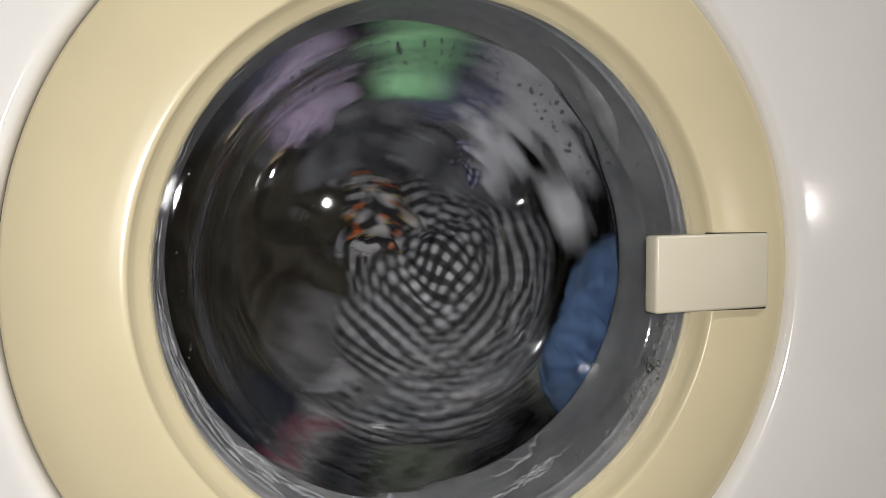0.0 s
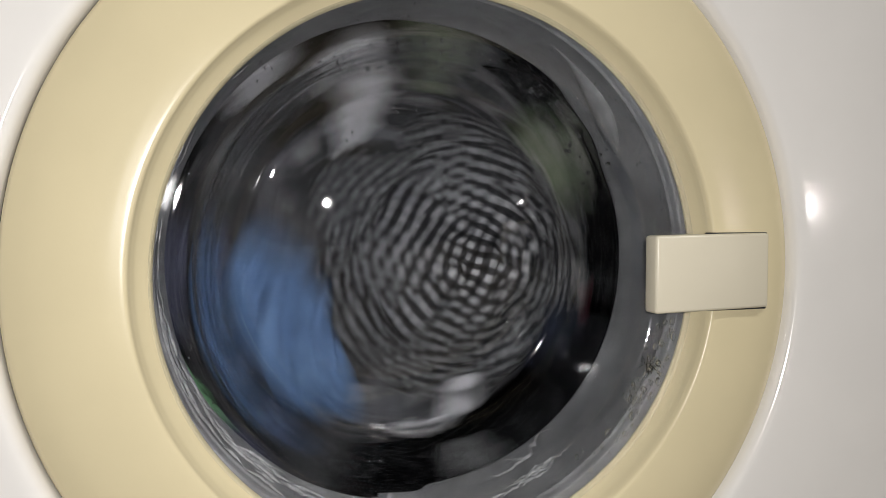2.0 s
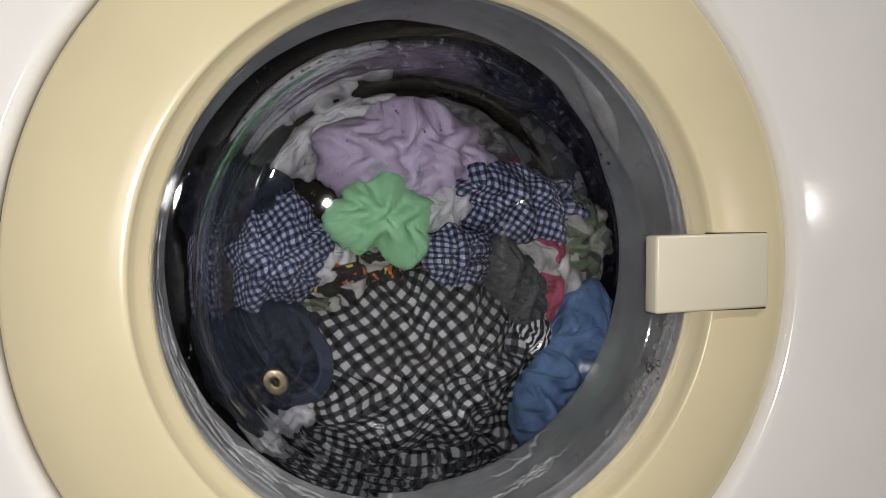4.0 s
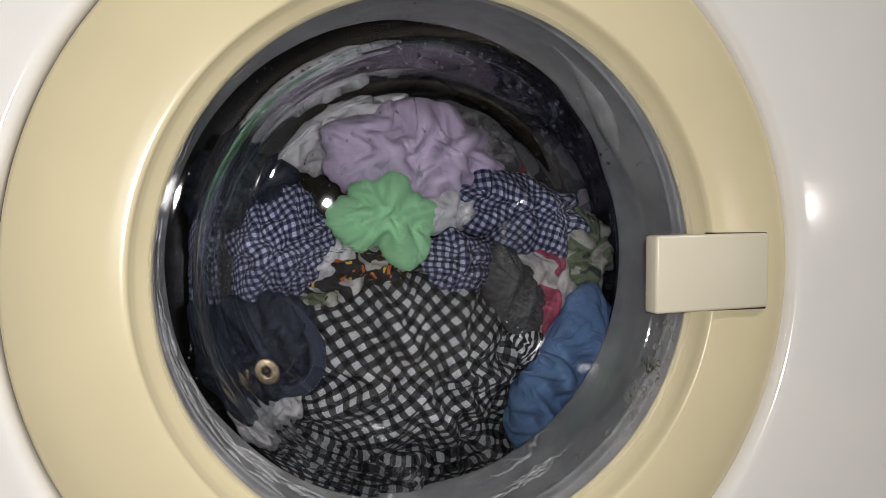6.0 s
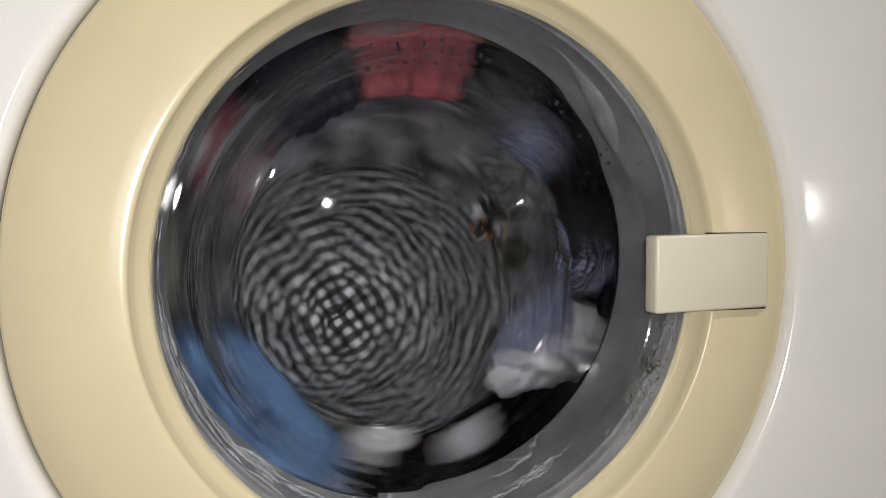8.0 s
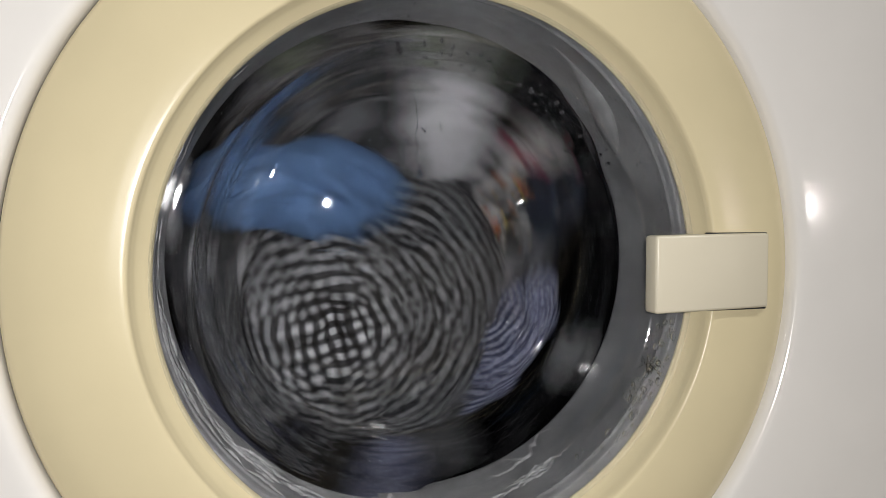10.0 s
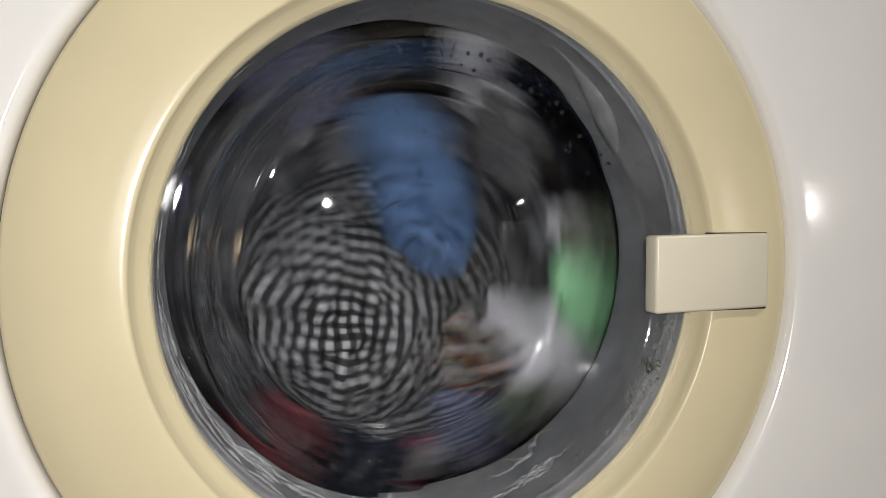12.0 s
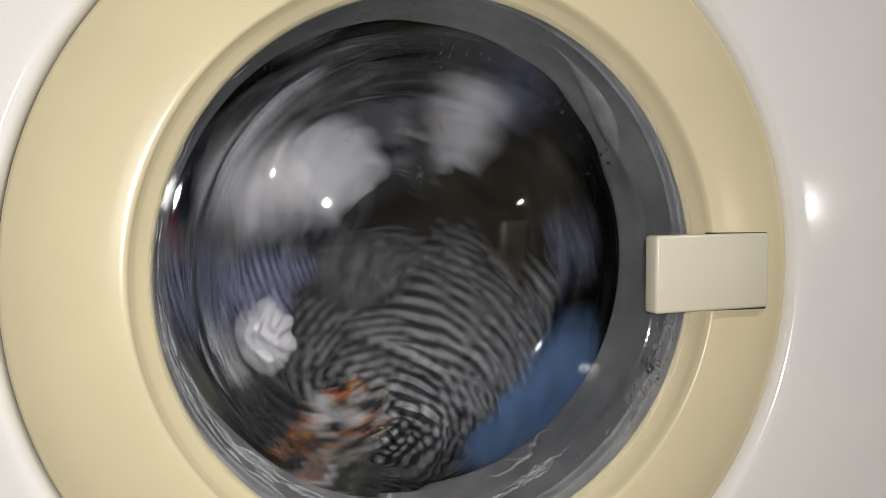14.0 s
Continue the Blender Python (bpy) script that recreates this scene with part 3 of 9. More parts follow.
def drips():
    """A run of water and fine splashes on the drum side of the bowl."""
    rng = random.Random(11)
    bm = bmesh.new()

    def bead(x, z, sx, sz):
        m = Matrix.Translation((x, bowl_back(x, z), z)) @ Matrix.Diagonal((sx, 0.0007, sz, 1))
        bmesh.ops.create_icosphere(bm, subdivisions=2, radius=1.0, matrix=m)

    for k in range(15):
        bead(0.001 + rng.gauss(0, 0.0006), 0.108 - 0.0036 * k, rng.uniform(0.0002, 0.0005), rng.uniform(0.0006, 0.0020))
    for k in range(12):
        bead(0.003 + rng.gauss(0, 0.0013), 0.058 + rng.gauss(0, 0.004), rng.uniform(0.0003, 0.0007), rng.uniform(0.0006, 0.0018))
    for k in range(14):
        bead(-0.064 + 0.0026 * k, 0.011 + rng.gauss(0, 0.0009), rng.uniform(0.0010, 0.0026), rng.uniform(0.0002, 0.0005))
    for k in range(90):
        a, r = rng.uniform(1.2, 3.5), rng.uniform(0.075, 0.104)
        s = rng.uniform(0.0002, 0.0007)
        bead(r * math.cos(a), r * math.sin(a), s, s * rng.uniform(1, 1.6))
    run = tagged(part("water_run", bm, WATER), "water run and splashes on the bowl glass", "water", kind="stuff")
    run.visible_shadow = False


drips()


def turning(rows):
    """Rows of seconds, place and turn about the drum's axis, as poses."""
    return [(t, pose(x, y, z, 0, -turn, 0)) for t, x, y, z, turn in rows]


def motions():
    walk(checked_shirt, turning([(0, 0.032, 0.140, -0.069, -80), (0.1, 0.074, 0.140, -0.066, -38), (0.2, 0.085, 0.140, -0.058, 4), (0.3, 0.067, 0.140, -0.041, 45), (0.4, 0.065, 0.140, -0.019, 86), (0.5, 0.059, 0.140, -0.011, 128), (0.6, 0.054, 0.140, -0.019, 170), (0.7, 0.033, 0.140, -0.027, -149), (0.8, 0.039, 0.140, -0.063, -108), (0.9, 0.051, 0.140, -0.074, -66), (1, 0.085, 0.140, -0.031, -24), (1.1, 0.075, 0.140, 0.010, 17), (1.2, 0.065, 0.140, 0.018, 59), (1.3, 0.048, 0.140, -0.014, 100), (1.4, 0.029, 0.140, -0.057, 142), (1.5, 0.040, 0.140, -0.064, -177), (1.6, 0.039, 0.140, -0.056, -136), (1.7, 0.043, 0.140, -0.024, -94), (1.8, 0.054, 0.140, -0.016, -52), (1.9, 0.067, 0.140, -0.008, -11), (2, 0.056, 0.140, 0.013, 30), (2.1, 0.043, 0.140, 0.001, 72), (2.2, -0.004, 0.140, -0.049, 114), (2.3, 0.008, 0.140, -0.050, 155), (2.4, 0.022, 0.140, -0.046, -164), (2.5, 0.034, 0.140, -0.049, -122), (2.6, 0.030, 0.140, -0.053, -82), (2.7, 0.033, 0.140, -0.062, -42), (2.8, 0.045, 0.140, -0.068, -5), (2.9, 0.045, 0.140, -0.069, 18), (3, 0.045, 0.140, -0.070, 25), (3.1, 0.045, 0.140, -0.070, 25), (3.2, 0.045, 0.140, -0.070, 26), (3.3, 0.044, 0.140, -0.070, 24), (3.4, 0.041, 0.140, -0.071, 23), (3.5, 0.037, 0.140, -0.072, 22), (3.7, 0.030, 0.140, -0.074, 14), (3.9, 0.023, 0.140, -0.076, 6), (4.1, 0.016, 0.140, -0.077, 3), (4.3, 0.012, 0.140, -0.078, 0), (5.3, 0.012, 0.140, -0.078, 0), (6.5, 0.012, 0.140, -0.078, 0), (7.3, 0.012, 0.140, -0.078, 0), (7.4, 0.012, 0.140, -0.078, 0), (7.5, 0.005, 0.140, -0.080, -4), (7.6, -0.018, 0.140, -0.071, -24), (7.7, -0.039, 0.140, -0.046, -58), (7.8, -0.059, 0.140, -0.049, -98), (7.9, -0.059, 0.140, -0.019, -140), (8, -0.042, 0.140, -0.030, 179), (8.1, -0.044, 0.140, -0.030, 138), (8.2, -0.012, 0.140, -0.040, 96), (8.3, -0.021, 0.140, -0.037, 54), (8.4, -0.031, 0.140, -0.034, 13), (8.5, -0.040, 0.140, -0.032, -29), (8.6, -0.050, 0.140, -0.029, -70), (8.7, -0.059, 0.140, -0.026, -111), (8.8, -0.052, 0.140, -0.031, -153), (8.9, -0.044, 0.140, -0.036, 165), (9, -0.036, 0.140, -0.041, 124), (9.1, -0.029, 0.140, -0.046, 83), (9.2, -0.021, 0.140, -0.051, 41), (9.3, -0.028, 0.140, -0.047, -1), (9.4, -0.035, 0.140, -0.043, -42), (9.5, -0.042, 0.140, -0.039, -84), (9.6, -0.049, 0.140, -0.034, -125), (9.7, -0.055, 0.140, -0.030, -166), (9.8, -0.051, 0.140, -0.033, 152), (9.9, -0.047, 0.140, -0.037, 110), (10, -0.043, 0.140, -0.040, 69), (10.1, -0.039, 0.140, -0.043, 28), (10.2, -0.034, 0.140, -0.046, -14), (10.3, -0.030, 0.140, -0.049, -56), (10.4, -0.023, 0.140, -0.045, -97), (10.5, -0.021, 0.140, -0.038, -138), (10.6, -0.040, 0.140, -0.037, -180), (10.7, -0.049, 0.140, -0.032, 139), (10.8, -0.062, 0.140, -0.043, 97), (10.9, -0.033, 0.140, -0.054, 55), (11, -0.019, 0.140, -0.047, 14), (11.1, -0.036, 0.140, -0.052, -28), (11.2, -0.031, 0.140, -0.036, -69), (11.3, -0.029, 0.140, -0.051, -111), (11.4, -0.032, 0.140, -0.036, -152), (11.5, -0.052, 0.140, -0.015, 166), (11.6, -0.031, 0.140, -0.023, 125), (11.7, -0.070, 0.140, -0.041, 84), (11.8, -0.040, 0.140, -0.050, 42), (11.9, -0.042, 0.140, -0.033, 0), (12, -0.031, 0.140, -0.043, -41), (12.1, -0.039, 0.140, -0.045, -82), (12.2, -0.009, 0.140, -0.046, -124), (12.3, -0.034, 0.140, -0.032, -166), (12.4, -0.058, 0.140, -0.038, 153), (12.5, -0.063, 0.140, -0.034, 112), (12.6, -0.059, 0.140, -0.024, 70), (12.7, -0.049, 0.140, -0.035, 28), (12.8, -0.031, 0.140, -0.036, -13), (12.9, -0.028, 0.140, -0.036, -54), (13, -0.025, 0.140, -0.052, -96), (13.1, -0.009, 0.140, -0.048, -138), (13.2, -0.031, 0.140, -0.047, -179), (13.3, -0.043, 0.140, -0.046, 139), (13.4, -0.057, 0.140, -0.042, 98), (13.5, -0.048, 0.140, -0.036, 56), (13.6, -0.039, 0.140, -0.031, 15), (13.7, -0.037, 0.140, -0.027, -26), (13.8, -0.036, 0.140, -0.023, -68), (13.9, -0.005, 0.140, -0.053, -110), (14, 0.028, 0.140, -0.085, -151)]))
    walk(checked_tunic, turning([(0, 0.042, 0.185, -0.058, -80), (0.1, 0.072, 0.185, -0.056, -38), (0.2, 0.079, 0.185, -0.050, 4), (0.3, 0.066, 0.185, -0.038, 45), (0.4, 0.065, 0.185, -0.023, 86), (0.5, 0.061, 0.185, -0.017, 128), (0.6, 0.058, 0.185, -0.022, 170), (0.7, 0.042, 0.185, -0.028, -149), (0.8, 0.047, 0.185, -0.053, -108), (0.9, 0.055, 0.185, -0.062, -66), (1, 0.079, 0.185, -0.031, -24), (1.1, 0.072, 0.185, -0.002, 17), (1.2, 0.065, 0.185, 0.004, 59), (1.3, 0.054, 0.185, -0.019, 100), (1.4, 0.040, 0.185, -0.050, 142), (1.5, 0.048, 0.185, -0.054, -177), (1.6, 0.047, 0.185, -0.049, -136), (1.7, 0.049, 0.185, -0.026, -94), (1.8, 0.058, 0.185, -0.020, -52), (1.9, 0.066, 0.185, -0.015, -11), (2, 0.059, 0.185, 0.001, 30), (2.1, 0.049, 0.185, -0.008, 72), (2.2, 0.016, 0.185, -0.044, 114), (2.3, 0.024, 0.185, -0.045, 155), (2.4, 0.035, 0.185, -0.043, -164), (2.5, 0.046, 0.185, -0.049, -122), (2.6, 0.044, 0.185, -0.057, -82), (2.7, 0.049, 0.185, -0.070, -42), (2.8, 0.064, 0.185, -0.079, -5), (2.9, 0.064, 0.185, -0.080, 18), (3, 0.064, 0.185, -0.081, 25), (3.1, 0.063, 0.185, -0.081, 25), (3.2, 0.063, 0.185, -0.081, 26), (3.3, 0.063, 0.185, -0.081, 24), (3.4, 0.059, 0.185, -0.082, 23), (3.5, 0.055, 0.185, -0.083, 22), (3.7, 0.047, 0.185, -0.085, 14), (3.9, 0.039, 0.185, -0.087, 6), (4.1, 0.031, 0.185, -0.089, 3), (4.3, 0.027, 0.185, -0.090, 0), (5.3, 0.027, 0.185, -0.090, 0), (6.5, 0.027, 0.185, -0.090, 0), (7.3, 0.027, 0.185, -0.090, 0), (7.4, 0.027, 0.185, -0.090, 0), (7.5, 0.019, 0.185, -0.092, -4), (7.6, -0.005, 0.185, -0.080, -24), (7.7, -0.022, 0.185, -0.050, -58), (7.8, -0.034, 0.185, -0.049, -98), (7.9, -0.027, 0.185, -0.022, -140), (8, -0.012, 0.185, -0.031, 179), (8.1, -0.013, 0.185, -0.031, 138), (8.2, 0.010, 0.185, -0.037, 96), (8.3, 0.003, 0.185, -0.035, 54), (8.4, -0.004, 0.185, -0.033, 13), (8.5, -0.011, 0.185, -0.032, -29), (8.6, -0.018, 0.185, -0.030, -70), (8.7, -0.024, 0.185, -0.028, -111), (8.8, -0.019, 0.185, -0.031, -153), (8.9, -0.013, 0.185, -0.035, 165), (9, -0.008, 0.185, -0.038, 124), (9.1, -0.002, 0.185, -0.042, 83), (9.2, 0.004, 0.185, -0.045, 41), (9.3, -0.001, 0.185, -0.042, -1), (9.4, -0.007, 0.185, -0.039, -42), (9.5, -0.012, 0.185, -0.037, -84), (9.6, -0.017, 0.185, -0.034, -125), (9.7, -0.022, 0.185, -0.031, -166), (9.8, -0.019, 0.185, -0.033, 152), (9.9, -0.016, 0.185, -0.035, 110), (10, -0.012, 0.185, -0.037, 69), (10.1, -0.009, 0.185, -0.040, 28), (10.2, -0.006, 0.185, -0.042, -14), (10.3, -0.003, 0.185, -0.044, -56), (10.4, 0.002, 0.185, -0.041, -97), (10.5, 0.004, 0.185, -0.036, -138), (10.6, -0.010, 0.185, -0.035, -180), (10.7, -0.017, 0.185, -0.032, 139), (10.8, -0.026, 0.185, -0.040, 97), (10.9, -0.005, 0.185, -0.048, 55), (11, 0.005, 0.185, -0.043, 14), (11.1, -0.008, 0.185, -0.046, -28), (11.2, -0.004, 0.185, -0.035, -69), (11.3, -0.002, 0.185, -0.045, -111), (11.4, -0.005, 0.185, -0.035, -152), (11.5, -0.019, 0.185, -0.019, 166), (11.6, -0.004, 0.185, -0.025, 125), (11.7, -0.033, 0.185, -0.039, 84), (11.8, -0.011, 0.185, -0.045, 42), (11.9, -0.012, 0.185, -0.032, 0), (12, -0.004, 0.185, -0.040, -41), (12.1, -0.010, 0.185, -0.041, -82), (12.2, 0.012, 0.185, -0.042, -124), (12.3, -0.006, 0.185, -0.032, -166), (12.4, -0.024, 0.185, -0.036, 153), (12.5, -0.027, 0.185, -0.033, 112), (12.6, -0.024, 0.185, -0.026, 70), (12.7, -0.017, 0.185, -0.034, 28), (12.8, -0.004, 0.185, -0.035, -13), (12.9, -0.001, 0.185, -0.035, -54), (13, 0.001, 0.185, -0.046, -96), (13.1, 0.012, 0.185, -0.043, -138), (13.2, -0.004, 0.185, -0.042, -179), (13.3, -0.013, 0.185, -0.042, 139), (13.4, -0.023, 0.185, -0.039, 98), (13.5, -0.016, 0.185, -0.035, 56), (13.6, -0.009, 0.185, -0.031, 15), (13.7, -0.008, 0.185, -0.028, -26), (13.8, -0.008, 0.185, -0.025, -68), (13.9, 0.015, 0.185, -0.047, -110), (14, 0.039, 0.185, -0.070, -151)]))
    walk(blue_shirt, turning([(0, 0.159, 0.124, -0.057, 70), (0.1, 0.153, 0.124, -0.04, 75), (0.2, 0.146, 0.124, -0.034, 77), (0.3, 0.141, 0.124, -0.017, 83), (0.4, 0.135, 0.124, 0.002, 91), (0.5, 0.124, 0.124, 0.026, 102), (0.6, 0.067, 0.124, 0.062, 133), (0.7, -0.031, 0.124, 0.034, -138), (0.8, -0.066, 0.124, -0.032, -64), (0.9, -0.033, 0.124, -0.095, -19), (1, 0.034, 0.124, -0.132, 14), (1.1, 0.054, 0.124, -0.129, 23), (1.2, 0.086, 0.124, -0.115, 37), (1.3, 0.097, 0.124, -0.107, 42), (1.4, 0.129, 0.124, -0.072, 61), (1.5, 0.146, 0.124, -0.011, 86), (1.6, 0.142, 0.124, 0.006, 92), (1.7, 0.115, 0.124, 0.044, 111), (1.8, 0.075, 0.124, 0.081, 137), (1.9, -0.019, 0.124, 0.063, -163), (2, -0.081, 0.124, -0.044, -61), (2.1, -0.049, 0.124, -0.122, -22), (2.2, 0.009, 0.124, -0.142, 4), (2.3, 0.079, 0.124, -0.121, 35), (2.4, 0.1, 0.124, -0.113, 46), (2.5, 0.117, 0.124, -0.097, 57), (2.6, 0.12, 0.124, -0.085, 63), (2.7, 0.129, 0.124, -0.078, 67), (2.8, 0.135, 0.124, -0.072, 70), (2.9, 0.138, 0.124, -0.071, 71), (3, 0.142, 0.124, -0.071, 71), (3.1, 0.142, 0.124, -0.072, 71), (3.2, 0.144, 0.124, -0.075, 71), (3.3, 0.145, 0.124, -0.077, 71), (3.4, 0.144, 0.124, -0.079, 70), (3.5, 0.144, 0.124, -0.082, 69), (3.7, 0.141, 0.124, -0.086, 68), (3.9, 0.137, 0.124, -0.088, 66), (4.1, 0.134, 0.124, -0.091, 65), (4.3, 0.132, 0.124, -0.092, 64), (5.3, 0.132, 0.124, -0.092, 64), (6.5, 0.132, 0.124, -0.092, 64), (7.3, 0.132, 0.124, -0.092, 64), (7.4, 0.132, 0.124, -0.092, 64), (7.5, 0.13, 0.124, -0.096, 62), (7.6, 0.106, 0.124, -0.103, 52), (7.7, 0.085, 0.124, -0.115, 38), (7.8, 0.036, 0.124, -0.129, 15), (7.9, -0.035, 0.124, -0.127, -19), (8, -0.103, 0.124, -0.101, -49), (8.1, -0.139, 0.124, -0.026, -87), (8.2, -0.128, 0.124, 0.016, -114), (8.3, -0.103, 0.124, 0.061, -145), (8.4, -0.065, 0.124, 0.052, 179), (8.5, -0.011, 0.124, 0.029, 145), (8.6, 0.051, 0.124, -0.011, 22), (8.7, 0.048, 0.124, -0.103, -4), (8.8, -0.053, 0.124, -0.118, -40), (8.9, -0.133, 0.124, -0.041, -81), (9, -0.121, 0.124, 0.018, -120), (9.1, -0.103, 0.124, 0.061, -145), (9.2, -0.065, 0.124, 0.052, 179), (9.3, -0.011, 0.124, 0.029, 145), (9.4, 0.051, 0.124, -0.011, 22), (9.5, 0.048, 0.124, -0.103, -4), (9.6, -0.053, 0.124, -0.118, -40), (9.7, -0.133, 0.124, -0.041, -81), (9.8, -0.121, 0.124, 0.018, -120), (9.9, -0.103, 0.124, 0.061, -145), (10, -0.065, 0.124, 0.052, 179), (10.1, -0.012, 0.124, 0.029, 147), (10.2, -0.043, 0.124, -0.041, -102), (10.3, -0.074, 0.124, -0.109, -49), (10.4, -0.114, 0.124, -0.062, -78), (10.5, -0.127, 0.124, -0.026, -94), (10.6, -0.121, 0.124, 0.018, -120), (10.7, -0.109, 0.124, 0.059, -139), (10.8, -0.091, 0.124, 0.066, -155), (10.9, -0.052, 0.124, 0.045, 174), (11, -0.012, 0.124, 0.03, 146), (11.1, 0.035, 0.124, 0.011, 52), (11.2, 0.081, 0.124, -0.054, 15), (11.3, 0.034, 0.124, -0.124, -2), (11.4, -0.05, 0.124, -0.12, -38), (11.5, -0.131, 0.124, -0.062, -69), (11.6, -0.138, 0.124, -0.004, -97), (11.7, -0.11, 0.124, 0.024, -131), (11.8, -0.101, 0.124, 0.024, -140), (11.9, -0.051, 0.124, 0.052, 169), (12, 0.014, 0.124, 0.056, 111), (12.1, 0.067, 0.124, -0.007, 29), (12.2, 0.071, 0.124, -0.112, 19), (12.3, -0.021, 0.124, -0.132, -22), (12.4, -0.1, 0.124, -0.095, -56), (12.5, -0.145, 0.124, -0.013, -88), (12.6, -0.128, 0.124, 0.023, -116), (12.7, -0.102, 0.124, 0.02, -137), (12.8, -0.063, 0.124, 0.049, 177), (12.9, 0.001, 0.124, 0.057, 124), (13, 0.096, 0.124, -0.022, 37), (13.1, 0.069, 0.124, -0.105, 14), (13.2, -0.034, 0.124, -0.121, -34), (13.3, -0.098, 0.124, -0.101, -52), (13.4, -0.122, 0.124, -0.005, -110), (13.5, -0.117, 0.124, 0.013, -121), (13.6, -0.099, 0.124, 0.024, -141), (13.7, -0.042, 0.124, 0.082, 161), (13.8, 0.025, 0.124, 0.103, 132), (13.9, 0.134, 0.124, 0.006, 80), (14, 0.106, 0.124, -0.112, 44)]))
